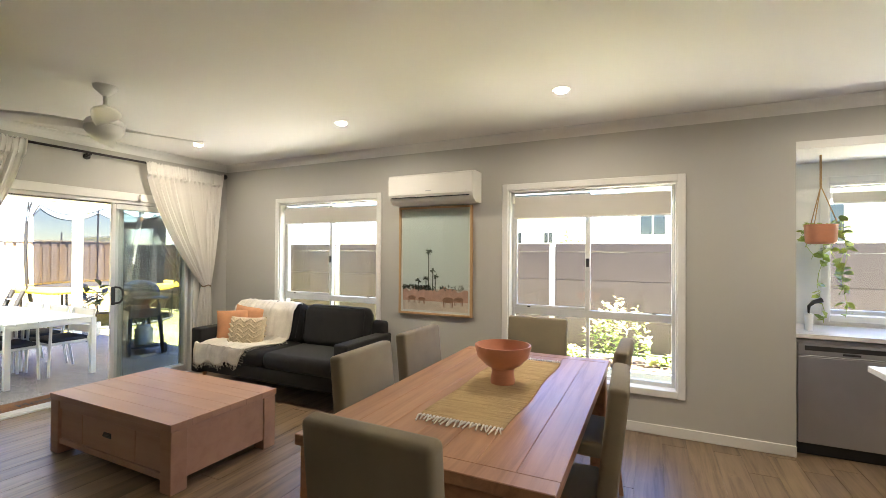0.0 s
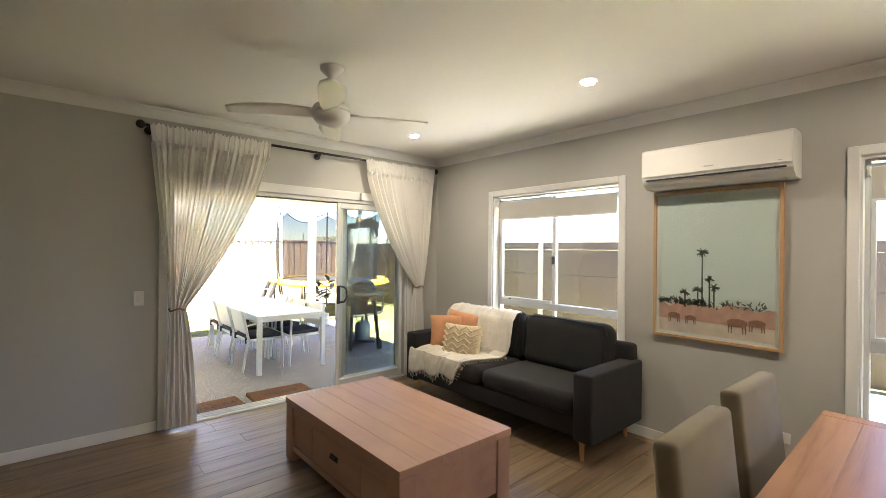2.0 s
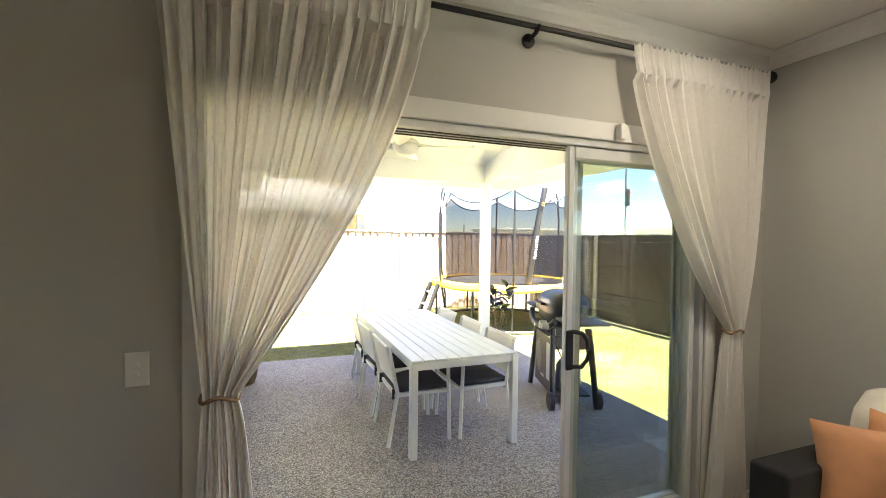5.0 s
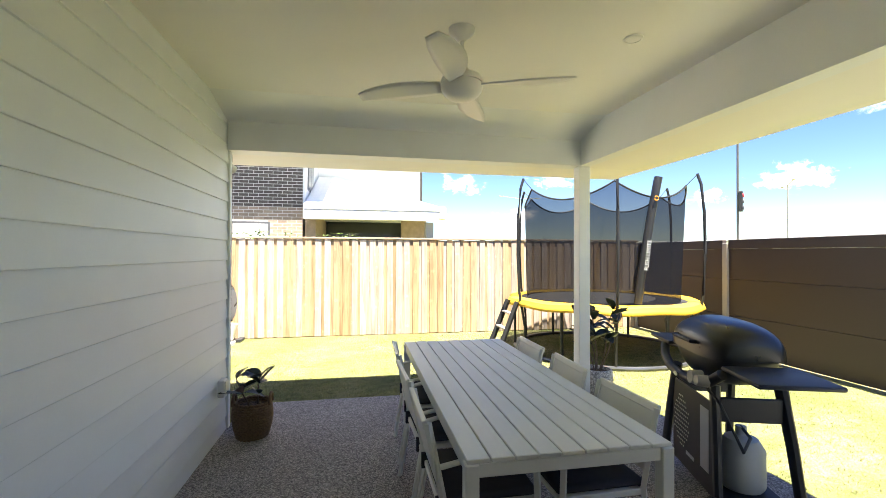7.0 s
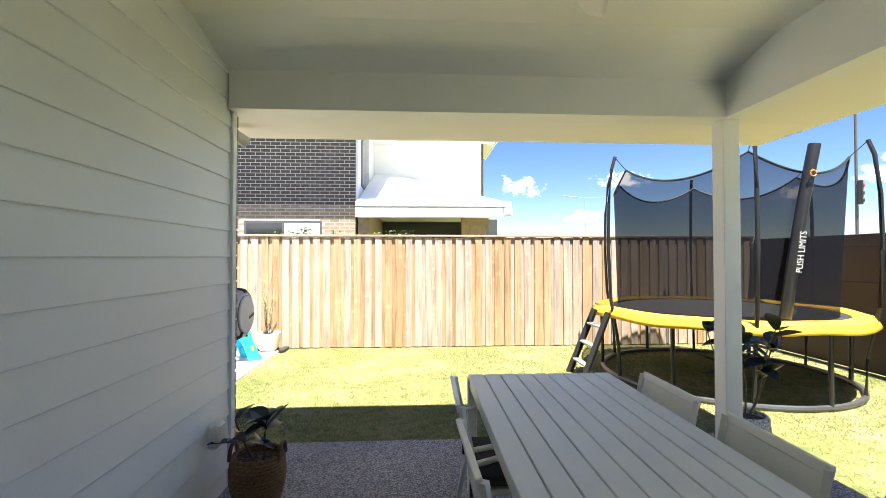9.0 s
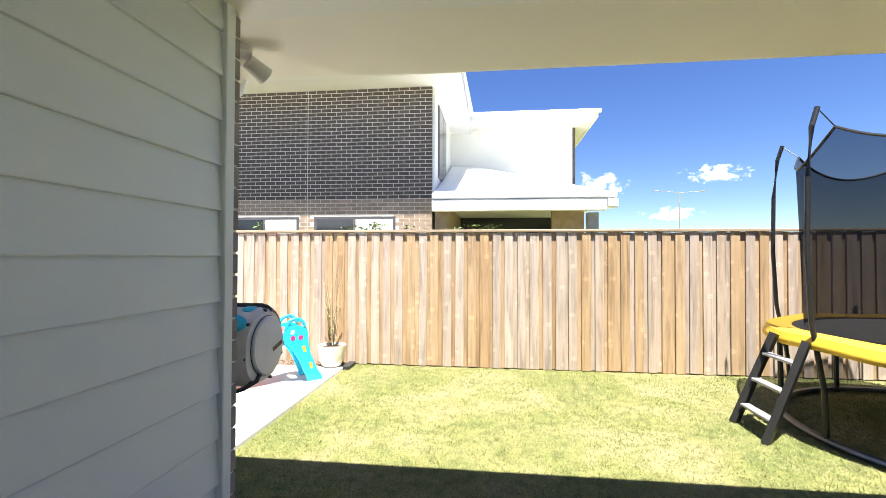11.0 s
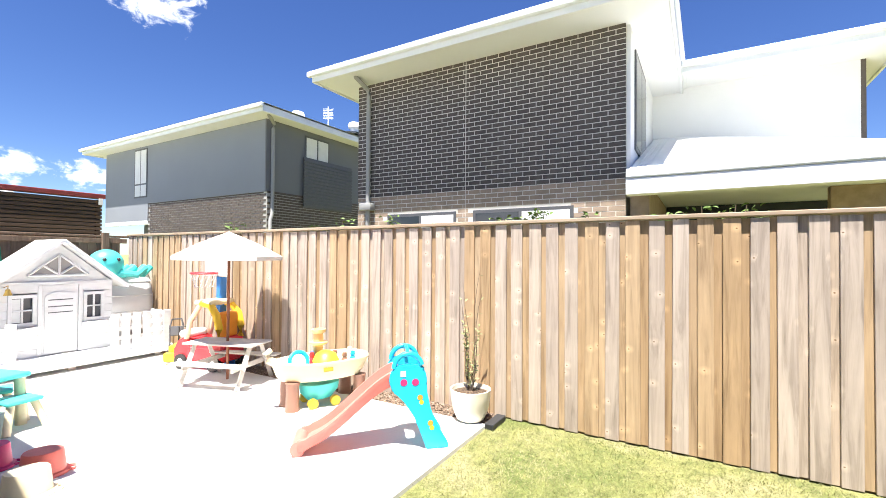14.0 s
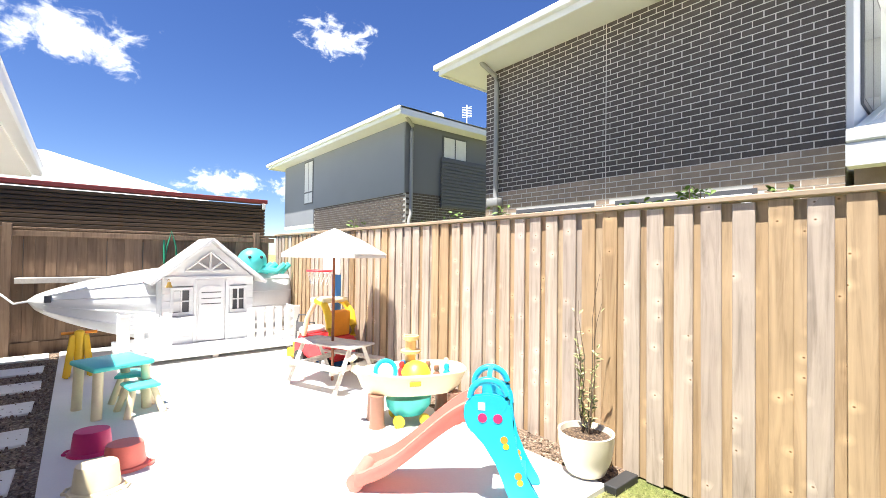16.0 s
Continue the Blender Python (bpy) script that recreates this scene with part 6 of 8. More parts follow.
make_toy_radio()
tb = thing("storage_tub", pose(-4.70, 5.30, YZ, 0, 0, 20), "small purple plastic tub on the slab by the house", "tub")
bm = bmesh.new()
lathe(bm, [(0, 0.0), (0.085, 0.0), (0.10, 0.17), (0.094, 0.17), (0.08, 0.008), (0, 0.008)], 4, pose(0, 0, 0, 0, 0, 45), 1.2, 1.2)
part("body", bm, toy("purple_plastic", (0.20, 0.07, 0.45)), tb)
bm = bmesh.new()
tube(bm, [(-0.087, -0.087, 0.17), (0.087, -0.087, 0.17), (0.087, 0.087, 0.17), (-0.087, 0.087, 0.17)], 0.008, 8, True)
part("rim", bm, toy("pale_purple_plastic", (0.36, 0.18, 0.62)), tb)


def make_slide():
    s = thing("toy_slide", pose(-4.78, 7.33, YZ, 0, 0, 221.4), "small plastic slide with coral chute and blue steps", "slide")
    # local: the chute runs along +x from the top at the origin
    top, L = 0.72, 1.02
    bm = bmesh.new()

    def mid(u):
        x = 0.05 + L * u
        z = top - (top - 0.10) * (3 * u * u - 2 * u ** 3) ** 0.9 if u < 0.9 else 0.10 - 0.02 * (u - 0.9) * 10
        return x, max(z, 0.085)

    def chute(u, v):
        x, z = mid(u)
        prof = [(-0.20, -0.04), (-0.20, 0.10), (-0.165, 0.105), (-0.145, 0.0), (0.145, 0.0), (0.165, 0.105), (0.20, 0.10), (0.20, -0.04)]
        y, dz = prof[int(round(v * 7))]
        return Vector((x, y, z + dz * (1 - 0.3 * u)))
    sheet(bm, chute, 26, 7)
    thick(part("chute", bm, t_coral, s, "coral-red moulded chute", True), 0.012, 0)
    bm = bmesh.new()
    rod(bm, (0.05 + L, -0.195, 0.075), (0.05 + L, 0.195, 0.075), 0.072, n=20)
    part("chute_end", bm, t_coral, s, "", True)
    for q in (-1, 1):
        bm = bmesh.new()
        out = [(0.13, 0.60), (0.17, 0.70), (0.16, 0.80), (0.10, 0.87), (-0.03, 0.89), (-0.14, 0.87), (-0.21, 0.80), (-0.225, 0.70), (-0.215, 0.58), (-0.25, 0.42), (-0.32, 0.25), (-0.45, 0.06), (-0.46, 0.0), (-0.22, 0.0), (-0.17, 0.14), (-0.09, 0.34), (0.0, 0.50)]
        a = [bm.verts.new((x, q * 0.185, z)) for x, z in out]
        b = [bm.verts.new((x, q * 0.235, z)) for x, z in out]
        n = len(out)
        bm.faces.new(a)
        bm.faces.new(b[::-1])
        for i in range(n):
            bm.faces.new((a[i], b[i], b[(i + 1) % n], a[(i + 1) % n]))
        bmesh.ops.bevel(bm, geom=bm.edges[:], offset=0.012, segments=2, affect="EDGES")
        sd = part("step_side", bm, t_cyan, s, "bright blue moulded step side", True)
        for x, z, r, mt in ((0.02, 0.70, 0.036, t_pink), (-0.10, 0.70, 0.036, t_pink), (-0.15, 0.54, 0.028, t_orange), (-0.165, 0.49, 0.024, t_yellow), (-0.26, 0.27, 0.028, t_orange), (-0.275, 0.22, 0.024, t_yellow)):
            bm = bmesh.new()
            rod(bm, (x, q * 0.18, z), (x, q * 0.2385, z), r, n=16)
            part("hole_plug", bm, mt, sd)
        bm = bmesh.new()
        tube(bm, [(-0.025 + 0.145 * math.cos(w), q * 0.21, 0.845 + 0.145 * math.sin(w)) for w in (i * math.pi / 14 for i in range(28))], 0.027, 10, closed=True)
        part("ring_handle", bm, t_cyan, sd, "", True)
        boxed("sticker", t_white, sd, (0.0, 0.055, q * 0.237 - 0.001, q * 0.237 + 0.001, 0.76, 0.82), 0)
    for i, (x, z) in enumerate(((-0.27, 0.20), (-0.19, 0.40), (-0.13, 0.58))):
        boxed("step", t_cyan, s, (x - 0.06, x + 0.06, -0.184, 0.184, z - 0.015, z + 0.015), 0.008, 2)
    bm = bmesh.new()
    tube(bm, [(-0.02, -0.21, 0.97), (-0.03, -0.1, 1.02), (-0.03, 0.1, 1.02), (-0.02, 0.21, 0.97)], 0.02, 8)
    part("hand_rail", bm, t_cyan, s, "", True)
    s.scale = (0.76, 0.76, 0.76)


make_slide()
ol = thing("potted_olive", pose(-4.53, 8.06, YZ), "thin young olive tree in a cream glazed pot", "potted tree")
bm = bmesh.new()
lathe(bm, [(0, 0), (0.105, 0), (0.13, 0.018), (0.168, 0.11), (0.185, 0.21), (0.188, 0.27), (0.190, 0.288), (0.174, 0.288), (0.168, 0.24), (0, 0.24)], 40)
part("pot", bm, paint("cream_glaze", (0.74, 0.68, 0.55), 0.4, var=0.05, big=5, bump=0.05), ol, "", True)
bm = bmesh.new()
lathe(bm, [(0, 0.265), (0.168, 0.25)], 28)
part("soil", bm, potting_soil, ol)
rng = random.Random(21)
lb = bmesh.new()
for k in range(7):
    a = rng.uniform(0, 6.28)
    hgt = rng.uniform(0.45, 1.0) if k else 1.1
    tip = Vector((0.10 * math.cos(a), 0.06 * math.sin(a), 0.28 + hgt))
    base = Vector((0.012 * math.cos(a), 0.012 * math.sin(a), 0.25))
    pts = [base.lerp(tip, i / 7) + Vector((0.015 * math.sin(i + k), 0.012 * math.cos(i * 1.7), 0)) for i in range(8)]
    sb = bmesh.new()
    tube(sb, pts, lambda w: 0.006 - 0.0045 * w, 5)
    part("stem", sb, bark, ol)
    for i in range(30):
        u = rng.uniform(0.1, 0.62 if k else 0.45) if rng.random() < 0.9 else rng.uniform(0.6, 1)
        p = pts[0].lerp(pts[-1], u)
        b = rng.uniform(0, 6.28)
        leaf_blade(lb, p, Vector((math.cos(b), math.sin(b), rng.uniform(0.2, 1.6))), rng.uniform(0.035, 0.065), rng.uniform(0.011, 0.017), 0.2, rng.uniform(-1, 1))
part("leaves", lb, paint("olive_leaf", (0.40, 0.42, 0.19), 0.6, var=0.3, big=20), ol)


def make_water_table():
    w = thing("water_play_table", pose(-6.08, 7.68, YZ, 0, 0, 66), "cream boat-shaped plastic water play table with toys", "play table")
    # local: the bow points to -x
    def rim(u, k, n=44):
        a = 2 * math.pi * u / n
        c, s = math.cos(a), math.sin(a)
        x = 0.50 * math.copysign(abs(c) ** 0.75, c)
        half = 0.27 * (1.0 - 0.72 * max(0.0, -x / 0.52) ** 2.2)
        return Vector((x * k, half * math.copysign(abs(s) ** 0.7, s) * k, 0))
    for nm, prof, mt in (("basin", ((0.70, 0.27), (0.80, 0.275), (0.90, 0.33), (0.99, 0.43), (1.02, 0.455), (1.0, 0.47), (0.94, 0.46), (0.90, 0.40), (0.86, 0.375)), t_cream),):
        bm = bmesh.new()
        rings = [[bm.verts.new(rim(i, k) + Vector((0, 0, z + 0.05 * max(0.0, -rim(i, 1).x - 0.2) * (z > 0.4)))) for i in range(44)] for k, z in prof]
        for p, q in zip(rings, rings[1:]):
            for i in range(44):
                j = (i + 1) % 44
                bm.faces.new((p[i], p[j], q[j], q[i]))
        bm.faces.new(rings[0][::-1])
        part(nm, bm, mt, w, "", True)
    bm = bmesh.new()
    bm.faces.new([bm.verts.new(rim(i, 0.875) + Vector((0, 0, 0.39))) for i in range(44)])
    part("water", bm, toy("play_water", (0.30, 0.62, 0.66), 0.08), w)
    for x, y in ((-0.32, -0.10), (-0.32, 0.10), (0.34, 0.17), (0.36, -0.16)):
        bm = bmesh.new()
        lathe(bm, [(0, 0), (0.075, 0), (0.066, 0.04), (0.062, 0.24), (0.07, 0.275), (0, 0.275)], 14, Matrix.Translation((x, y, 0)))
        part("leg", bm, t_brown, w, "brown log-shaped leg", True)
    bm = bmesh.new()
    lathe(bm, [(0.12, 0.385), (0.135, 0.44), (0.10, 0.51), (0.04, 0.54), (0, 0.545)], 24, Matrix.Translation((0.03, -0.06, 0)))
    part("island", bm, t_yellow, w, "", True)
    bm = bmesh.new()
    tube(bm, [(-0.24 + 0.09 * math.cos(a), -0.03 + 0.03 * math.sin(a), 0.46 + 0.085 * math.sin(a)) for a in (i * math.pi / 10 for i in range(20))], 0.02, 8, closed=True)
    part("water_wheel", bm, t_cyan, w, "", True)
    bm = bmesh.new()
    lathe(bm, [(0.055, 0.40), (0.05, 0.56), (0.095, 0.58), (0.095, 0.60), (0.055, 0.605), (0.05, 0.69), (0.075, 0.70), (0.078, 0.735), (0.06, 0.735), (0.055, 0.71), (0, 0.71)], 20, Matrix.Translation((0.02, 0.14, 0)))
    part("tower", bm, toy("toy_sand", (0.85, 0.58, 0.26)), w, "", True)
    bm = bmesh.new()
    tube(bm, [(-0.44, 0, 0.45), (-0.52, 0, 0.50), (-0.55, 0, 0.56), (-0.50, 0, 0.60)], lambda u: 0.045 - 0.02 * u, 10)
    part("figurehead", bm, t_cream, w, "", True)
    for x, y, mt in ((-0.08, 0.05, t_red), (-0.06, 0.10, t_blue), (0.02, 0.05, toy("toy_green", (0.25, 0.45, 0.08))), (0.16, 0.02, t_brown), (0.20, -0.14, t_brown), (0.30, -0.12, t_cyan), (0.36, 0.10, t_cream)):
        bm = bmesh.new()
        lathe(bm, [(0, 0.385), (0.032, 0.39), (0.036, 0.44), (0.02, 0.465), (0.028, 0.485), (0.02, 0.515), (0, 0.52)], 14, Matrix.Translation((x, y, 0.0)))
        part("play_piece", bm, mt, w, "", True)
    boxed("name_plate", t_orange, w, (-0.05, 0.05, -0.004, 0.004, -0.02, 0.02), 0.004, 1, "", pose(-0.02, -0.268, 0.395, -14, 0, 0))
    cart = thing("toy_boat", pose(-6.06, 7.64, YZ, 0, 0, 66) @ Matrix.Scale(1.1, 4), "turquoise toy boat on yellow wheels under the play table", "toy boat")
    bm = bmesh.new()
    lathe(bm, [(0, 0.05), (0.12, 0.06), (0.18, 0.13), (0.19, 0.20), (0.17, 0.20), (0, 0.15)], 28, None, 1.0, 0.6)
    part("hull", bm, t_teal, cart, "", True)
    for x in (-0.10, 0.11):
        for y in (-0.12, 0.12):
            bm = bmesh.new()
            rod(bm, (x, y - 0.02, 0.045), (x, y + 0.02, 0.045), 0.045, n=18)
            part("wheel", bm, t_yellow, cart, "", True)


make_water_table()


def make_picnic_table():
    p = thing("picnic_table", pose(-7.58, 7.63, YZ, 0, 0, 20) @ Matrix.Diagonal((1.1, 0.74, 1.0, 1)), "small weathered timber picnic table with benches", "picnic table")
    for i in range(5):
        y = -0.22 + i * 0.11
        boxed("top_slat", grey_wash, p, (-0.42, 0.42, y - 0.052, y + 0.052, 0.46, 0.48), 0.003)
    for sy in (-1, 1):
        for i in range(2):
            y = sy * (0.40 + i * 0.10)
            boxed("bench_slat", grey_wash, p, (-0.42, 0.42, y - 0.046, y + 0.046, 0.26, 0.28), 0.003)
    for sx in (-1, 1):
        x = sx * 0.33
        for sy in (-1, 1):
            bm = bmesh.new()
            tube(bm, [(x, sy * 0.46, 0.0), (x, sy * 0.14, 0.458)], 0.03, 4)
            part("leg", bm, grey_wash, p)
        boxed("cross_rail", grey_wash, p, (x - 0.045 * sx - 0.012, x - 0.045 * sx + 0.012, -0.49, 0.49, 0.20, 0.258), 0.003)
    u = thing("parasol", pose(-7.60, 7.64, YZ), "small cream parasol through the picnic table", "parasol")
    bm = bmesh.new()
    rod(bm, (0, 0, 0.02), (0, 0, 1.70), 0.016, n=12)
    part("pole", bm, timber("parasol_pole_wood", (0.22, 0.07, 0.03), (0.38, 0.13, 0.06), axis=2), u, "reddish wooden pole", True)
    bm = bmesh.new()
    n = 6
    topv = bm.verts.new((0, 0, 1.80))
    rings = []
    for r, z in ((0.32, 1.66), (0.61, 1.50), (0.605, 1.455)):
        rings.append([bm.verts.new((r * math.cos(2 * math.pi * i / n - 0.1), r * math.sin(2 * math.pi * i / n - 0.1), z)) for i in range(n)])
    for i in range(n):
        j = (i + 1) % n
        bm.faces.new((topv, rings[0][i], rings[0][j]))
        for a, b in zip(rings, rings[1:]):
            bm.faces.new((a[i], a[j], b[j], b[i]))
    thick(part("canopy", bm, paint("parasol_cloth", (0.80, 0.77, 0.70), 0.9, var=0.03, fine=300, bump=0.1), u, "cream cloth canopy"), 0.004)
    for i in range(n):
        a = 2 * math.pi * i / n - 0.1
        bm = bmesh.new()
        tube(bm, [(0.02 * math.cos(a), 0.02 * math.sin(a), 1.775), (0.60 * math.cos(a), 0.60 * math.sin(a), 1.488)], 0.005, 5)
        part("rib", bm, grey_wash, u)


make_picnic_table()


def make_coupe():
    c = thing("toy_car", pose(-8.42, 7.93, YZ, 0, 0, -76) @ Matrix.Scale(1.06, 4), "red and yellow plastic ride-in toy car", "toy car")
    # local: the bonnet points to -y
    bm = bmesh.new()
    side = [(-0.40, 0.10), (0.36, 0.10), (0.38, 0.36), (0.30, 0.40), (0.20, 0.40), (0.12, 0.30), (-0.10, 0.30), (-0.16, 0.40), (-0.30, 0.38), (-0.40, 0.26)]
    prism(bm, side, -0.20, 0.20, Matrix(((0, 0, 1, 0), (1, 0, 0, 0), (0, 1, 0, 0), (0, 0, 0, 1))))
    bmesh.ops.bevel(bm, geom=bm.edges[:], offset=0.03, segments=3, affect="EDGES")
    part("body", bm, t_red, c, "rounded red body with low door openings", True)
    bm = bmesh.new()
    box(bm, -0.16, 0.16, -0.36, -0.18, 0.37, 0.47, 0.045, 3)
    face = part("bonnet", bm, t_white, c, "white bonnet with two dark eyes", True)
    for x in (-0.07, 0.07):
        bm = bmesh.new()
        bmesh.ops.create_uvsphere(bm, u_segments=12, v_segments=8, radius=0.028, matrix=Matrix.Translation((x, -0.345, 0.43)))
        part("eye", bm, t_black, face, "", True)
    for x in (-0.185, 0.185):
        for nm, pts, w, mt in (("front_pillar", [(-0.19, 0.38), (-0.13, 0.60), (-0.02, 0.78), (0.02, 0.82)], 0.032, t_cream), ("rear_pillar", [(0.02, 0.83), (0.16, 0.80), (0.27, 0.68), (0.31, 0.52), (0.30, 0.38)], 0.045, t_yellow)):
            bm = bmesh.new()
            tube(bm, [(x * (1 - 0.12 * (z > 0.7)), y, z) for y, z in pts], w, 10)
            part(nm, bm, mt, c, "", True)
    bm = bmesh.new()
    box(bm, -0.20, 0.20, -0.08, 0.20, 0.80, 0.865, 0.03, 3)
    part("roof", bm, t_cream, c, "", True)
    bm = bmesh.new()
    box(bm, -0.15, 0.15, 0.22, 0.30, 0.40, 0.72, 0.03, 3)
    part("rear_panel", bm, t_orange, c, "orange-yellow rear roof panel", True)
    boxed("seat", t_black, c, (-0.14, 0.14, 0.02, 0.20, 0.302, 0.34), 0.012, 2)
    for x in (-0.19, 0.19):
        for y in (-0.25, 0.25):
            bm = bmesh.new()
            rod(bm, (x - 0.035, y, 0.095), (x + 0.035, y, 0.095), 0.095, n=24)
            w = part("wheel", bm, t_black, c, "", True)
            bm = bmesh.new()
            rod(bm, (x - 0.038, y, 0.095), (x + 0.038, y, 0.095), 0.042, n=18)
            part("hub", bm, t_white, w, "", True)
    mw = thing("toy_mower", pose(-9.20, 7.90, YZ, 0, 0, 60), "toy lawn mower with dark handle and turquoise base", "toy mower")
    boxed("deck", t_teal, mw, (-0.09, 0.09, -0.12, 0.12, 0.05, 0.14), 0.03, 3, smooth=True)
    for x in (-0.10, 0.10):
        for y in (-0.09, 0.09):
            bm = bmesh.new()
            rod(bm, (x - 0.018, y, 0.055), (x + 0.018, y, 0.055), 0.055, n=16)
            part("wheel", bm, t_dgrey, mw, "", True)
    bm = bmesh.new()
    tube(bm, [(-0.085, 0.08, 0.12), (-0.085, 0.19, 0.46), (-0.06, 0.21, 0.56), (0.06, 0.21, 0.56), (0.085, 0.19, 0.46), (0.085, 0.08, 0.12)], 0.013, 7)
    part("handle", bm, t_dgrey, mw, "", True)
    boxed("handle_panel", t_dgrey, mw, (-0.075, 0.075, -0.012, 0.012, -0.07, 0.07), 0.006, 1, "", pose(0, 0.165, 0.39, -18, 0, 0))


make_coupe()
hp = thing("toy_basketball_hoop", pose(-8.42, 8.08, YZ), "blue toy basketball hoop with a red rim by the fence", "basketball hoop")
boxed("pole", t_blue, hp, (-0.05, 0.05, -0.05, 0.05, 0.05, 1.30), 0.015, 2)
boxed("base", t_blue, hp, (-0.22, 0.22, -0.20, 0.20, 0.0, 0.08), 0.02, 2)
boxed("backboard", t_white, hp, (-0.26, 0.26, -0.09, -0.06, 1.22, 1.58), 0.02, 2)
bm = bmesh.new()
tube(bm, [(0.16 * math.cos(i * math.pi / 12), -0.25 + 0.16 * math.sin(i * math.pi / 12), 1.27) for i in range(24)], 0.014, 6, closed=True)
part("rim", bm, t_red, hp, "red hoop rim", True)
bm = bmesh.new()
for i in range(12):
    a = i * math.pi / 6
    tube(bm, [(0.16 * math.cos(a), -0.25 + 0.16 * math.sin(a), 1.27), (0.11 * math.cos(a + 0.4), -0.25 + 0.11 * math.sin(a + 0.4), 1.08)], 0.004, 4)
part("net", bm, t_white, hp)
dg = thing("toy_digger", pose(-9.15, 7.95, YZ, 0, 0, 40), "yellow toy digger with black wheels and handle", "toy digger")
boxed("body", t_yellow, dg, (-0.10, 0.10, -0.20, 0.20, 0.10, 0.24), 0.03, 2, smooth=True)
boxed("bucket", t_yellow, dg, (-0.11, 0.11, -0.34, -0.23, 0.04, 0.16), 0.02, 2)
bm = bmesh.new()
tube(bm, [(-0.08, 0.10, 0.24), (-0.08, 0.12, 0.46), (0.08, 0.12, 0.46), (0.08, 0.10, 0.24)], 0.012, 6)
part("roll_bar", bm, t_black, dg)
for x in (-0.11, 0.11):
    for y in (-0.13, 0.13):
        bm = bmesh.new()
        rod(bm, (x - 0.025, y, 0.08), (x + 0.025, y, 0.08), 0.08, n=18)
        part("wheel", bm, t_black, dg, "", True)


def make_play_set():
    t = thing("toy_table", pose(-8.05, 5.60, YZ, 0, 0, 18), "turquoise children's table with thick cream legs", "table")
    boxed("top", t_teal, t, (-0.27, 0.27, -0.25, 0.25, 0.42, 0.465), 0.018, 3, smooth=True)
    for x in (-0.21, 0.21):
        for y in (-0.19, 0.19):
            bm = bmesh.new()
            rod(bm, (x * 1.06, y * 1.06, 0), (x, y, 0.43), 0.042, 0.04, 16)
            part("leg", bm, t_cream, t, "", True)
    st = thing("toy_stool", pose(-7.80, 5.80, YZ, 0, 0, 10), "turquoise children's stool with splayed cream legs", "stool", "children's stools")
    boxed("seat", t_teal, st, (-0.14, 0.14, -0.13, 0.13, 0.235, 0.27), 0.015, 3, smooth=True)
    for x in (-0.08, 0.08):
        for y in (-0.08, 0.08):
            bm = bmesh.new()
            tube(bm, [(x * 2.0, y * 1.8, 0.0), (x * 1.5, y * 1.4, 0.12), (x, y, 0.24)], 0.03, 10)
            part("leg", bm, t_cream, st, "", True)
    copy_thing(st, pose(-8.30, 5.78, YZ, 0, 0, -15))
    for x, y, mt, lab in ((-7.0, 5.43, t_pink, "upturned magenta plastic tub on the slab"), (-6.58, 5.60, t_coral, "upturned coral plastic tub on the slab"), (-6.32, 5.44, t_cream, "upturned cream plastic tub on the slab")):
        tb = thing("toy_tub", pose(x, y, YZ, 0, 0, 68) @ Matrix.Diagonal((0.72, 0.60, 1.0, 1)), lab, "tub", "upturned tubs")
        bm = bmesh.new()
        lathe(bm, [(0.205, 0.0), (0.212, 0.006), (0.205, 0.022), (0.178, 0.026), (0.158, 0.155), (0.15, 0.168), (0, 0.172)], 36)
        part("body", bm, mt, tb, "", True)
        for s in (-1, 1):
            bm = bmesh.new()
            tube(bm, [(s * 0.195, -0.07, 0.014), (s * 0.235, -0.05, 0.012), (s * 0.24, 0.05, 0.012), (s * 0.195, 0.07, 0.014)], 0.010, 6)
            part("handle", bm, mt, tb, "", True)
    yc = thing("toy_stand", pose(-9.72, 5.36, YZ), "chunky yellow plastic toy stand with an orange bar", "toy stand")
    for sg in (-1, 1):
        bm = bmesh.new()
        prism(bm, [(-0.16, -0.035), (0.16, -0.035), (0.16, 0.035), (-0.16, 0.035)], 0.0, 0.50)
        for v in bm.verts:
            v.co.y += sg * (0.115 if v.co.z < 0.1 else 0.055)
            v.co.x *= 1.0 if v.co.z < 0.1 else 0.55
        bmesh.ops.bevel(bm, geom=bm.edges[:], offset=0.015, segments=2, affect="EDGES")
        part("side_leaf", bm, t_yellow, yc, "", True)
    bm = bmesh.new()
    box(bm, 0.0, 0.10, -0.05, 0.05, 0.02, 0.55, 0.035, 3)
    part("column", bm, t_yellow, yc, "", True)
    bm = bmesh.new()
    tube(bm, [(0.0, -0.17, 0.51), (0.0, 0.17, 0.51)], 0.018, 8)
    part("top_bar", bm, t_orange, yc)


make_play_set()


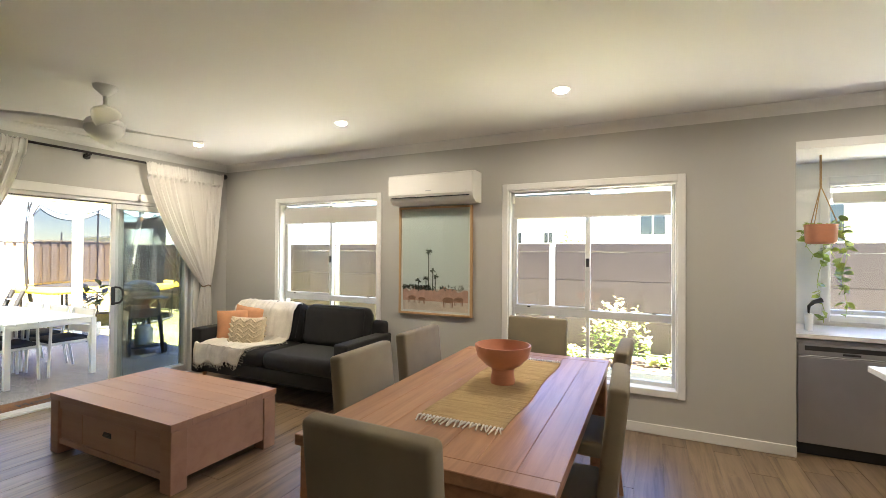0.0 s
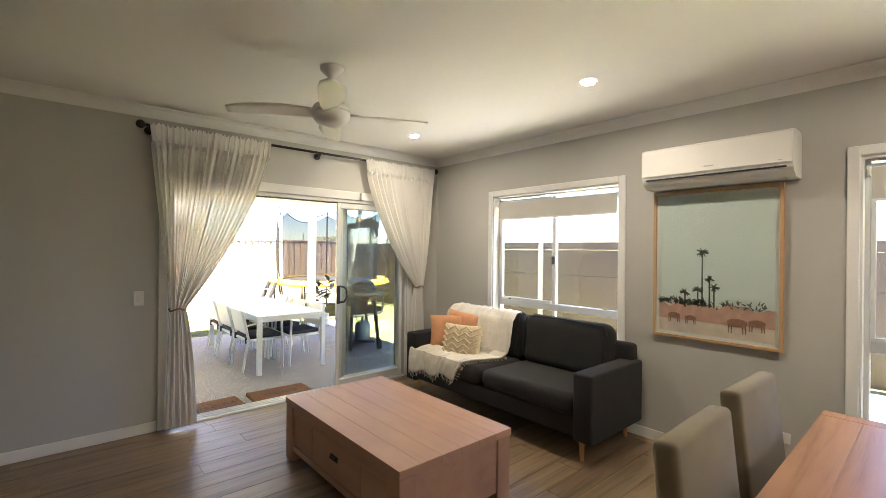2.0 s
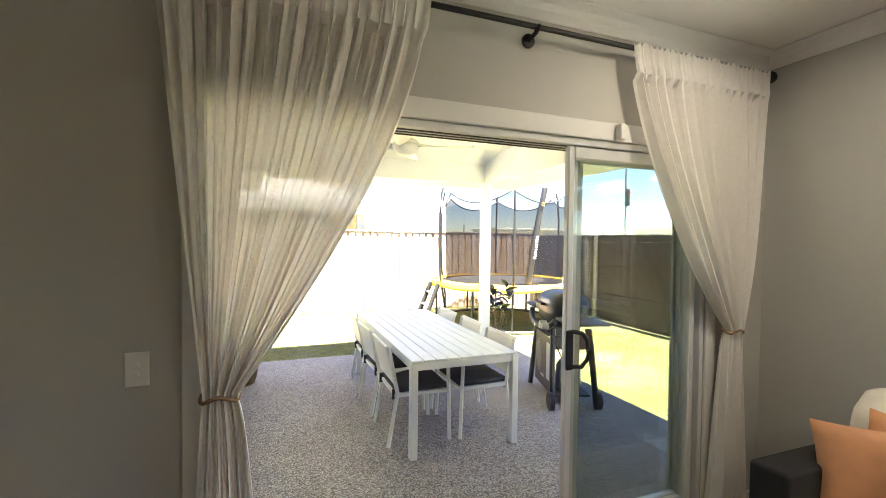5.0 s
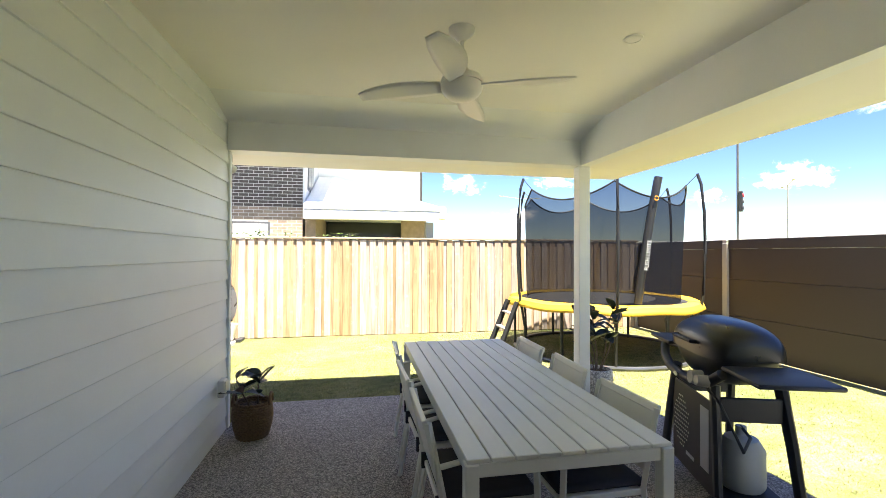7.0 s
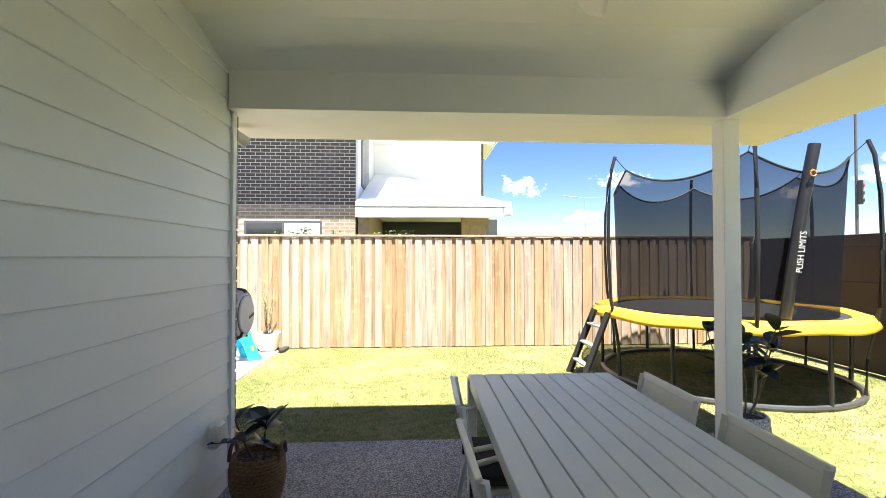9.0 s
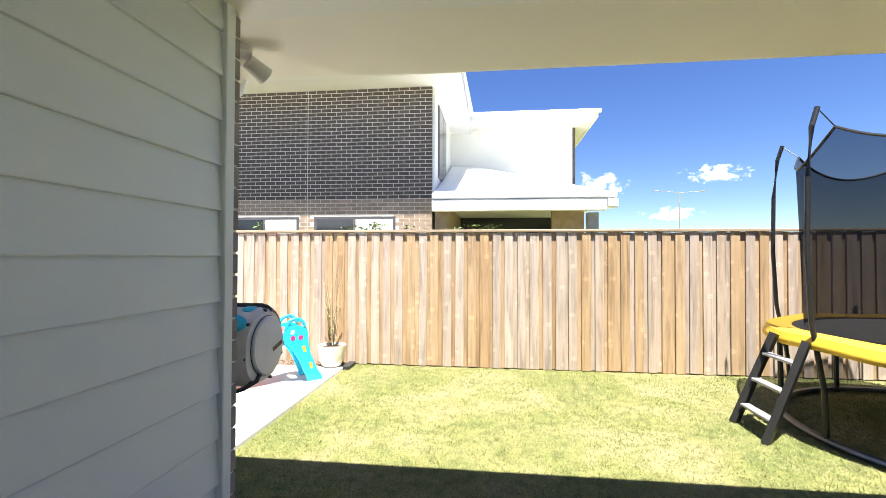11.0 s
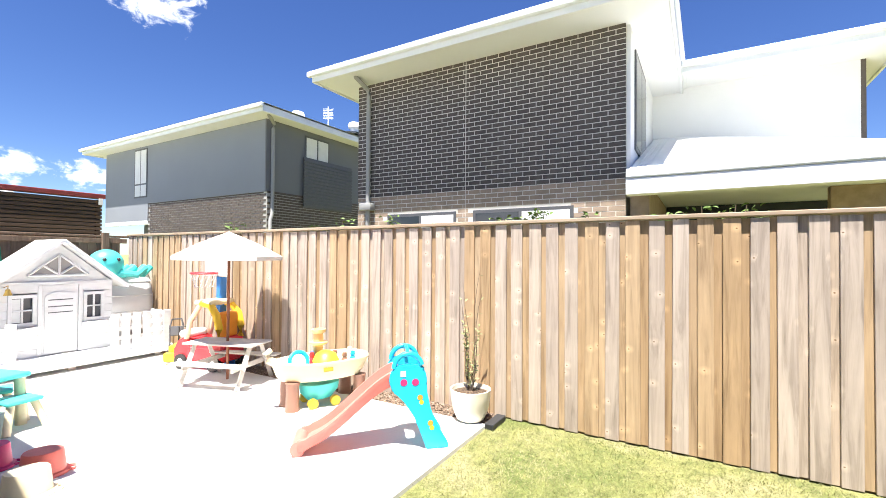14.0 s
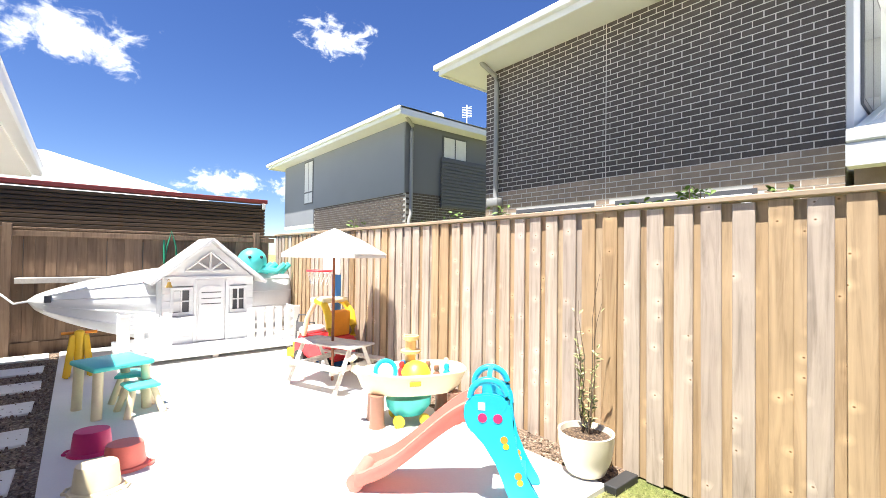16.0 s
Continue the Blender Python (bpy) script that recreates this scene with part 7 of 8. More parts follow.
def make_cubby():
    c = thing("playhouse", pose(-10.2, 6.88, YZ), "white painted timber cubby house on a veranda platform", "playhouse")
    # local: the front faces +x, y runs along the front
    boxed("platform", white_wash, c, (-0.75, 0.55, -1.15, 1.22, 0.06, 0.16), 0.006)
    for y in (-1.0, 0.0, 1.05):
        boxed("bearer", grey_wash, c, (-0.7, 0.45, y - 0.04, y + 0.04, 0.0, 0.06), 0.002)
    W = 0.62
    n = 9
    for i in range(n):
        z = 0.16 + i * 0.105
        hole = 0.62 < z + 0.05 < 0.98
        for y0, y1 in ([(-W, -0.52), (-0.24, -0.19), (0.22, 0.28), (0.52, W)] if hole else [(-W, -0.19), (0.22, W)]):
            boxed("weatherboard", white_wash, c, (-0.02, 0.012, y0, y1, z, z + 0.103), 0.003)
    for s in (-1, 1):
        boxed("side_wall", white_wash, c, (-0.70, -0.021, s * W - 0.012, s * W + 0.012, 0.16, 1.10), 0.003)
    boxed("rear_wall", white_wash, c, (-0.72, -0.70, -W, W, 0.16, 1.10), 0.003)
    boxed("door", white_wash, c, (-0.012, 0.012, -0.18, 0.21, 0.17, 1.098), 0.004)
    bm = bmesh.new()
    arch = [(-0.155, 0.20), (0.185, 0.20), (0.185, 0.93)] + [(0.015 + 0.17 * math.cos(a), 0.93 + 0.075 * math.sin(a)) for a in (i * math.pi / 10 for i in range(1, 10))] + [(-0.155, 0.93)]
    prism(bm, arch, 0.0, 0.012, Matrix(((0, 0, 1, 0.012), (1, 0, 0, 0), (0, 1, 0, 0), (0, 0, 0, 1))))
    part("door_panel", bm, white_wash, c, "arched raised door panel")
    for z in (0.72, 0.80, 0.89):
        boxed("door_slot", t_dgrey, c, (0.0242, 0.0255, -0.12, 0.15, z, z + 0.013), 0)
    for y0, y1 in ((-0.225, -0.185), (0.213, 0.253)):
        boxed("door_trim", white_wash, c, (0.0, 0.03, y0, y1, 0.17, 1.09), 0.003)
    for y0, y1, shut in ((-0.52, -0.24, False), (0.27, 0.52, True)):
        boxed("window_backing", t_dgrey, c, (-0.025, -0.012, y0 + 0.02, y1 - 0.02, 0.62, 0.94), 0)
        for b in ((0.0, 0.03, y0, y1, 0.57, 0.62), (0.0, 0.03, y0, y1, 0.94, 0.985), (0.0, 0.03, y0, y0 + 0.04, 0.62, 0.94), (0.0, 0.03, y1 - 0.04, y1, 0.62, 0.94), (0.005, 0.02, (y0 + y1) / 2 - 0.012, (y0 + y1) / 2 + 0.012, 0.62, 0.94), (0.005, 0.02, y0 + 0.04, y1 - 0.04, 0.77, 0.79)):
            boxed("window_bar", white_wash, c, b, 0.003)
        boxed("window_box", white_wash, c, (0.03, 0.12, y0 - 0.02, y1 + 0.02, 0.46, 0.56), 0.006)
        boxed("shutter", white_wash, c, (-0.010, 0.004, (y0 + 0.045), (y1 + y0) / 2 - 0.014 if not shut else y0 + 0.05, 0.63, 0.93), 0)
    # gable
    bm = bmesh.new()
    for y0, y1, z0, z1 in ((-0.62, 0.62, 1.10, 1.14),):
        box(bm, -0.02, 0.02, y0, y1, z0, z1)
    part("gable_beam", bm, white_wash, c)
    bm = bmesh.new()
    tri = [(-0.60, 1.14), (0.60, 1.14), (0.0, 1.66)]
    a = [bm.verts.new((-0.03, y, z)) for y, z in tri]
    b = [bm.verts.new((-0.015, y, z)) for y, z in tri]
    bm.faces.new(a[::-1]), bm.faces.new(b)
    for i in range(3):
        bm.faces.new((a[i], a[(i + 1) % 3], b[(i + 1) % 3], b[i]))
    part("gable_board", bm, white_wash, c)
    bm = bmesh.new()
    bm.faces.new([bm.verts.new((-0.013, y, z)) for y, z in ((-0.30, 1.24), (0.30, 1.24), (0.0, 1.49))])
    part("gable_window", bm, paint("shaded_cobweb_glass", (0.36, 0.34, 0.32), 0.5), c)
    for p, q in (((-0.33, 1.225), (0.33, 1.225)), ((-0.33, 1.225), (0.0, 1.51)), ((0.33, 1.225), (0.0, 1.51)), ((0, 1.23), (0, 1.49)), ((0, 1.23), (-0.17, 1.36)), ((0, 1.23), (0.17, 1.36))):
        bm = bmesh.new()
        tube(bm, [(0.0, *p), (0.0, *q)], 0.016, 4)
        part("gable_bar", bm, white_wash, c)
    for s in (-1, 1):
        bm = bmesh.new()
        l = math.hypot(0.78, 0.66)
        box(bm, -0.80, 0.16, 0.0, l, -0.02, 0.02, 0.004, 1, pose(0, 0, 1.70, -s * math.degrees(math.atan2(0.66, 0.78)), 0, 0) @ (Matrix.Scale(s, 4, (0, 1, 0))))
        part("roof_panel", bm, white_wash, c)
    # picket rails on both sides of the door
    for y0, y1 in ((-1.13, -0.56), (0.40, 1.20)):
        for z in (0.17, 0.31, 0.44, 0.57):
            boxed("picket_rail", white_wash, c, (0.47, 0.50, y0, y1, z, z + 0.055), 0.003)
        k = int((y1 - y0) / 0.115)
        for i in range(k):
            y = y0 + 0.055 + i * (y1 - y0 - 0.11) / (k - 1)
            boxed("picket", white_wash, c, (0.50, 0.514, y - 0.053, y + 0.053, 0.10, 0.68), 0.006)
        ye = y0 + 0.02 if y0 < 0 else y1 - 0.02
        boxed("side_rail", white_wash, c, (0.0, 0.47, ye - 0.012, ye + 0.012, 0.52, 0.64), 0.003)
        for i in range(4):
            boxed("side_picket", white_wash, c, (0.02 + i * 0.115, 0.115 + i * 0.115, ye - 0.024, ye - 0.0125, 0.16, 0.66), 0.004)
    bl = thing("brass_bell", pose(-10.02, 6.32, YZ + 1.02), "small brass bell hanging from the cubby house", "bell")
    bm = bmesh.new()
    lathe(bm, [(0.0, 0.06), (0.02, 0.055), (0.028, 0.02), (0.045, -0.02), (0.04, -0.02), (0, 0.03)], 20)
    part("cup", bm, paint("brass", (0.60, 0.40, 0.10), 0.3, metal=0.9), bl, "", True)
    bm = bmesh.new()
    tube(bm, [(-0.15, 0, 0.07), (0, 0, 0.10), (0, 0, 0.055)], 0.005, 5)
    part("hanger", bm, paint("brass_wire", (0.5, 0.33, 0.1), 0.35, metal=0.9), bl)


make_cubby()


def make_boat():
    b = thing("dinghy", pose(-10.98, 6.58, YZ), "white aluminium dinghy on its side against the fence", "boat")
    hull = paint("dinghy_hull", (0.76, 0.77, 0.78), 0.38, metal=0.15, var=0.05, big=3, bump=0.03)
    bm = bmesh.new()

    def half(u):
        return max(0.0, min(1.0, (u / 0.42))) ** 0.62

    def f(u, v):
        k = half(u)
        y = -1.78 + 3.5 * u
        a = v * math.pi
        zc = 0.80 - 0.13 * k
        h = 0.57 * k + 0.004
        step = 0.012 * math.sin(v * 26) * k
        return Vector((0.42 * math.sin(a) * k - 0.10 + step, y, zc - h * math.cos(a)))
    sheet(bm, f, 40, 40)
    thick(part("hull", bm, hull, b, "", True), 0.01, -1)
    for v in (0.30, 0.45, 0.60, 0.74):
        bm = bmesh.new()
        tube(bm, [f(0.05 + 0.95 * i / 30, v) + Vector((0.006, 0, 0)) for i in range(31)], 0.010, 5)
        part("strake", bm, hull, b)
    bm = bmesh.new()
    bm.faces.new([bm.verts.new(f(1.0, i / 20)) for i in range(21)])
    part("transom", bm, hull, b)
    boxed("bow_eye", t_dgrey, b, (-0.02, 0.06, -1.60, -1.52, 0.78, 0.88), 0.008)
    bm = bmesh.new()
    tube(bm, [(-0.05, -1.76, 0.80), (0.0, -1.9, 0.78), (-0.1, -2.05, 0.92), (-0.35, -2.15, 1.05)], 0.014, 7)
    part("rope", bm, t_white, b)
    oc = thing("octopus_toy", pose(-10.75, 7.78, YZ + 1.12) @ Matrix.Scale(1.35, 4), "turquoise inflatable octopus toy on the boat", "pool toy")
    bm = bmesh.new()
    bmesh.ops.create_uvsphere(bm, u_segments=20, v_segments=14, radius=0.16, matrix=Matrix.Translation((0, -0.10, 0.18)) @ Matrix.Diagonal((1, 1.1, 1.05, 1)))
    head = part("head", bm, t_teal, oc, "", True)
    for sx in (-0.07, 0.07):
        bm = bmesh.new()
        bmesh.ops.create_uvsphere(bm, u_segments=10, v_segments=8, radius=0.022, matrix=Matrix.Translation((0.135, -0.10 + sx, 0.23)))
        part("eye", bm, t_black, head, "", True)
    for k in range(6):
        a = k * 1.05
        bm = bmesh.new()
        tube(bm, [(0.10 * math.cos(a), -0.1 + 0.1 * math.sin(a) + 0.10, 0.08), (0.16 * math.cos(a), 0.16 + 0.12 * math.sin(a), 0.05), (0.14 * math.cos(a), 0.26 + 0.10 * math.sin(a), 0.14)], 0.04, 8)
        part("arm", bm, t_teal, oc, "", True)
    gr = thing("garden_hose", pose(WEST_X + 0.06, 6.55, 1.72), "green garden hose hung over the old fence", "hose")
    bm = bmesh.new()
    tube(bm, [(-0.05, -0.10, -0.1), (0.03, -0.10, -0.5), (0.04, -0.06, -0.2), (0.02, 0.0, 0.05), (0.04, 0.06, -0.2), (0.03, 0.10, -0.6)], 0.014, 8)
    part("hose", bm, toy("hose_green", (0.02, 0.25, 0.14)), gr, "", True)
    pl = thing("timber_plank", pose(-11.42, 5.6, 0.98), "pale sawn plank hung along the old fence", "plank")
    boxed("board", grey_wash, pl, (-0.12, 0.05, -0.95, 0.95, -0.04, 0.04), 0.004)


make_boat()
bk = thing("toy_bucket", pose(-4.06, 4.60, YZ), "turquoise plastic bucket beside the house corner", "bucket")
bm = bmesh.new()
lathe(bm, [(0, 0), (0.10, 0), (0.12, 0.2), (0.128, 0.205), (0.128, 0.215), (0.115, 0.212), (0.095, 0.02), (0, 0.02)], 28)
part("body", bm, t_teal, bk, "", True)

# security light under the eaves
sl = thing("security_light", pose(-3.52, 4.16, 2.385), "white twin-headed security light under the eaves", "security light")
bm = bmesh.new()
lathe(bm, [(0, 0), (0.062, 0), (0.062, -0.03), (0.03, -0.05), (0, -0.05)], 28)
part("base", bm, plastic_white, sl, "", True)
for s in (-1, 1):
    bm = bmesh.new()
    d = Vector((s * 0.5, 0.75, -0.45)).normalized()
    p = Vector((s * 0.035, 0.02, -0.06))
    rod(bm, p, p + d * 0.10, 0.036, 0.045, 20)
    hd = part("lamp_head", bm, plastic_white, sl, "", True)
    bm = bmesh.new()
    rod(bm, p + d * 0.1, p + d * 0.103, 0.040, n=20)
    part("lens", bm, paint("lens_grey", (0.55, 0.53, 0.5), 0.2), hd)
dp = thing("downpipe", pose(-3.67, 4.10, 0), "pale round rain pipe under the gutter", "downpipe")
bm = bmesh.new()
tube(bm, [(-0.10, 0.47, 2.42), (-0.10, 0.44, 2.34), (-0.10, 0.25, 2.22), (-0.10, 0.0, 2.16), (-0.10, -0.02, 2.0)], 0.045, 14)
part("pipe", bm, white_trim, dp, "", True)

# garden bed seen through the dining window
gp = thing("planter_box", pose(1.15, -5.0, GROUND), "white garden planter with yellow-green flowering shrubs", "planter")
boxed("box", render_white, gp, (-0.25, 0.25, -0.75, 0.75, 0.0, 0.42), 0.01)
boxed("soil", potting_soil, gp, (-0.22, 0.22, -0.72, 0.72, 0.42, 0.43), 0)
rng = random.Random(15)
lb, fb = bmesh.new(), bmesh.new()
for i in range(56):
    x, y = rng.uniform(-0.2, 0.2), rng.uniform(-0.7, 0.72)
    h = rng.uniform(0.3, 0.78) if -0.27 < y < 0.37 else rng.uniform(0.06, 0.16)
    for k in range(26):
        u = rng.uniform(0.1, 1.0)
        b = rng.uniform(0, 6.28)
        leaf_blade(lb if u < 0.75 else fb, Vector((x + 0.06 * u * math.cos(i), y + 0.06 * u * math.sin(i), 0.43 + h * u)), Vector((math.cos(b), math.sin(b), rng.uniform(0.1, 1.4))), rng.uniform(0.05, 0.10), rng.uniform(0.015, 0.03), 0.3, rng.uniform(-1, 1))
part("leaves", lb, paint("shrub_leaf", (0.26, 0.33, 0.09), 0.6, var=0.3, big=10), gp)
part("flower_spikes", fb, paint("yellow_flower", (0.72, 0.68, 0.36), 0.7, var=0.2, big=10), gp)

# ---- neighbouring houses ----


def flat_eave(parent, x0, x1, y0, y1, z, fascia=0.2):
    """Soffit with fascia and gutter round an eaves box."""
    boxed("soffit", render_white, parent, (x0 + 0.06, x1 - 0.06, y0 + 0.06, y1, z, z + 0.02), 0)
    boxed("fascia", roof_metal, parent, (x0, x1, y0, y0 + 0.058, z - 0.03, z + fascia), 0.01)
    boxed("gutter", roof_metal, parent, (x0 - 0.06, x1 + 0.06, y0 - 0.10, y0 - 0.002, z + fascia * 0.45, z + fascia + 0.03), 0.02, 2)
    boxed("fascia", roof_metal, parent, (x0, x0 + 0.058, y0 + 0.06, y1, z - 0.03, z + fascia), 0.01)
    boxed("fascia", roof_metal, parent, (x1 - 0.058, x1, y0 + 0.06, y1, z - 0.03, z + fascia), 0.01)


HA = tagged(new("brick_house"), "two-storey neighbour house of charcoal brick and white render", "house")
SY, NX0, NX1 = 11.80, -9.23, -3.69
boxed("brick_wall", mortar_pale, HA, (NX0, NX1, SY, SY + 4.2, -0.1, 5.18), 0)
boxed("corner_reveal", render_white, HA, (NX1 + 0.001, NX1 + 0.06, SY + 0.08, 15.6, 2.4, 5.19), 0)
boxed("rear_wall", render_white, HA, (NX1 + 0.06, -0.02, 15.6, 17.5, -0.1, 5.27), 0)
boxed("rear_wall", brick_dark, HA, (-0.019, 0.06, 15.6, 17.5, -0.1, 5.27), 0)
flat_eave(HA, -9.88, -3.0, 11.02, 16.2, 5.17, 0.15)
flat_eave(HA, -2.999, 0.50, 14.55, 18.0, 5.26, 0.15)
bm = bmesh.new()
for vs in (((-9.94, 10.95, 5.35), (-2.95, 10.95, 5.35), (-2.95, 17, 5.9), (-9.94, 17, 5.9)), ((-2.99, 14.47, 5.44), (0.56, 14.47, 5.44), (0.56, 18, 5.8), (-2.99, 18, 5.8))):
    bm.faces.new([bm.verts.new(v) for v in vs])
part("roof", bm, roof_metal, HA)
# tall side window
wf = boxed("window", t_dgrey, HA, (NX1 + 0.062, NX1 + 0.09, 12.35, 13.9, 3.25, 4.95), 0)
boxed("pane", dark_glass, wf, (NX1 + 0.09, NX1 + 0.094, 12.41, 13.10, 3.32, 4.88), 0)
boxed("pane", dark_glass, wf, (NX1 + 0.09, NX1 + 0.094, 13.16, 13.84, 3.32, 4.88), 0)
for x0, x1 in ((-8.40, -6.74), (-6.38, -4.50)):
    w = boxed("window", t_dgrey, HA, (x0, x1, SY - 0.012, SY + 0.02, 0.9, 2.30), 0)
    xm = (x0 + x1) / 2
    boxed("pane", dark_glass, w, (x0 + 0.06, xm - 0.03, SY - 0.016, SY - 0.0121, 0.95, 2.24), 0)
    boxed("pane", curtain_white, w, (xm + 0.03, x1 - 0.06, SY - 0.016, SY - 0.0121, 0.95, 2.24), 0)
bm = bmesh.new()
tube(bm, [(-8.88, 11.25, 5.30), (-8.88, 11.30, 5.16), (-8.88, 11.68, 5.02), (-8.88, 11.72, 4.9), (-8.88, 11.72, 2.55)], 0.05, 12)
part("downpipe", bm, pipe_grey, HA, "", True)
bm = bmesh.new()
box(bm, -9.03, -8.73, 11.60, 11.785, 2.40, 2.56, 0.02, 2)
tube(bm, [(-8.88, 11.72, 2.42), (-8.88, 11.72, 0.0)], 0.05, 12)
part("rainhead", bm, pipe_grey, HA, "", True)
# veranda
bm = bmesh.new()
V = [bm.verts.new(v) for v in ((-3.60, 11.38, 2.72), (0.0, 11.38, 2.72), (0.0, 15.6, 2.72), (-3.0, 15.598, 4.15), (-3.60, 15.598, 4.15))]
bm.faces.new((V[0], V[1], V[3], V[4])), bm.faces.new((V[1], V[2], V[3]))
thick(part("veranda_roof", bm, roof_metal, HA, "white metal hipped veranda roof"), 0.03)
bm = bmesh.new()
for i in range(16):
    x = -3.55 + 0.05 + i * 0.045
    if i < 5:
        tube(bm, [(x, 11.4, 2.735), (x, 15.55, 4.15)], 0.012, 4)
part("roof_ribs", bm, roof_metal, HA)
boxed("gutter", roof_metal, HA, (-3.62, 0.10, 11.27, 11.375, 2.60, 2.74), 0.02, 2)
boxed("gutter", roof_metal, HA, (0.005, 0.11, 11.376, 15.6, 2.60, 2.74), 0.02, 2)
boxed("veranda_beam", render_white, HA, (-3.62, -0.10, 11.285, 11.52, 2.36, 2.595), 0.004)
boxed("veranda_ceiling", render_white, HA, (-3.62, -0.02, 11.53, 15.6, 2.585, 2.60), 0)
boxed("veranda_column", pipe_grey, HA, (-0.42, -0.20, 11.53, 11.75, -0.1, 2.33), 0.01)
boxed("column_capital", roof_metal, HA, (-0.09, 0.12, 11.24, 11.52, 2.40, 2.585), 0.03, 2)
# door glass widened over the whole back wall to paint the veranda's shade
boxed("veranda_door", dark_glass, HA, (-3.34, -0.12, 15.55, 15.599, 0.0, 2.58), 0)
boxed("veranda_screen", brick_tan, HA, (-0.9, -0.12, 13.4, 13.6, -0.1, 2.58), 0)
boxed("veranda_wall", brick_tan, HA, (-3.62, -3.35, 11.80, 15.57, -0.1, 2.58), 0)

HB = tagged(new("grey_house"), "two-storey grey rendered neighbour house on dark brick", "house")
boxed("upper_wall", render_grey, HB, (-20.9, -14.1, 13.1, 21.0, 3.36, 5.62), 0)
boxed("upper_wall", render_grey, HB, (-24.3, -20.901, 13.1, 21.0, 2.72, 5.62), 0)
# same render as the south face; its shade is put into the colour
boxed("east_wall", render_shaded, HB, (-14.099, -14.05, 13.1, 21.0, 3.36, 5.62), 0)
boxed("lower_wall", mortar_grey, HB, (-20.9, -14.05, 13.14, 21.0, -0.1, 3.355), 0)
# the set-back porch wall takes the darkened shade colour too
boxed("lower_wall", render_shaded, HB, (-24.3, -20.91, 14.6, 21.0, -0.1, 2.71), 0)
boxed("porch_fascia", roof_metal, HB, (-24.3, -20.91, 13.1, 13.2, 2.55, 2.72), 0.01)
flat_eave(HB, -25.0, -13.45, 12.5, 21.6, 5.58, 0.17)
bm = bmesh.new()
V = [bm.verts.new(v) for v in ((-25.1, 12.4, 5.78), (-13.4, 12.4, 5.78), (-13.4, 21.7, 5.78), (-25.1, 21.7, 5.78), (-18.4, 16.8, 6.9), (-18.2, 17.2, 6.9))]
for f in ((0, 1, 4), (1, 2, 5, 4), (2, 3, 5), (3, 0, 4, 5)):
    bm.faces.new([V[i] for i in f])
part("roof", bm, roof_metal, HB)
w = boxed("window", t_dgrey, HB, (-21.9, -20.95, 13.08, 13.099, 3.6, 5.5), 0)
for a, b, c, d in ((-21.84, -21.45, 4.15, 5.44), (-21.4, -21.01, 4.15, 5.44), (-21.84, -21.45, 3.66, 4.09), (-21.4, -21.01, 3.66, 4.09)):
    boxed("pane", curtain_white, w, (a, b, 13.075, 13.0799, c, d), 0)
w = boxed("window", t_dgrey, HB, (-14.049, -14.03, 14.6, 15.7, 4.62, 5.42), 0)
for a, b in ((14.66, 15.12), (15.18, 15.64)):
    boxed("pane", curtain_white, w, (-14.029, -14.02, a, b, 4.68, 5.36), 0)
w = boxed("window", t_dgrey, HB, (-18.4, -15.9, 13.10, 13.139, 1.2, 2.15), 0)
scr = boxed("screen_frame", t_dgrey, HB, (-14.0, -13.97, 14.5, 16.8, 3.0, 4.68), 0)
for i in range(14):
    z = 3.0 + i * 0.113
    boxed("screen_slat", t_dgrey, scr, (-13.969, -13.93, 14.5, 16.8, z + 0.05, z + 0.125), 0.003)
bm = bmesh.new()
tube(bm, [(-13.5, 12.85, 5.72), (-13.7, 12.9, 5.6), (-13.95, 13.3, 5.45), (-13.99, 13.3, 5.3), (-13.99, 13.3, 2.7), (-13.95, 13.2, 2.5), (-13.95, 13.2, 0.0)], 0.055, 12)
part("downpipe", bm, pipe_grey, HB, "", True)
for x, y in ((-15.2, 15.3), (-14.3, 17.3)):
    bm = bmesh.new()
    lathe(bm, [(0.16, 6.0), (0.16, 6.35), (0.24, 6.38), (0.25, 6.5), (0.2, 6.58), (0, 6.62)], 24, Matrix.Translation((x, y, 0)))
    part("roof_vent", bm, roof_metal, HB, "", True)
bm = bmesh.new()
for i in range(7):
    rod(bm, (-14.75, 16.1, 6.5 + i * 0.06), (-14.45, 16.3, 6.5 + i * 0.06), 0.012, n=5)
rod(bm, (-14.6, 16.2, 6.0), (-14.6, 16.2, 6.95), 0.02, n=6)
part("aerial", bm, roof_metal, HB)
boxed("solar_panel", dark_glass, HB, (-1.0, 1.0, -1.8, 1.8, 0, 0.05), 0.005, 1, "", pose(-14.6, 18.4, 6.12, 0, 10, 0))

HC = tagged(new("slatted_shed"), "dark slatted timber structure with a red gutter past the old fence", "pergola")
sl_wood = timber("dark_slat_timber", (0.045, 0.028, 0.018), (0.15, 0.085, 0.05), axis=1, rough=0.7, piece=0.3, bump=0.2)
boxed("back_panel", t_dgrey, HC, (-14.3, -14.2, 1.0, 8.9, -0.1, 2.62), 0)
for i in range(12):
    z = 1.62 + i * 0.083
    boxed("slat", sl_wood, HC, (-14.1, -14.06, 1.0, 8.9, z, z + 0.062), 0.004)
for y in (3.2, 6.0, 8.85):
    boxed("post", sl_wood, HC, (-14.19, -14.105, y - 0.04, y + 0.04, -0.1, 2.62), 0.004)
boxed("red_gutter", toy("red_gutter", (0.22, 0.035, 0.03)), HC, (-14.25, -14.02, 0.95, 8.95, 2.64, 2.74), 0.012, 2)
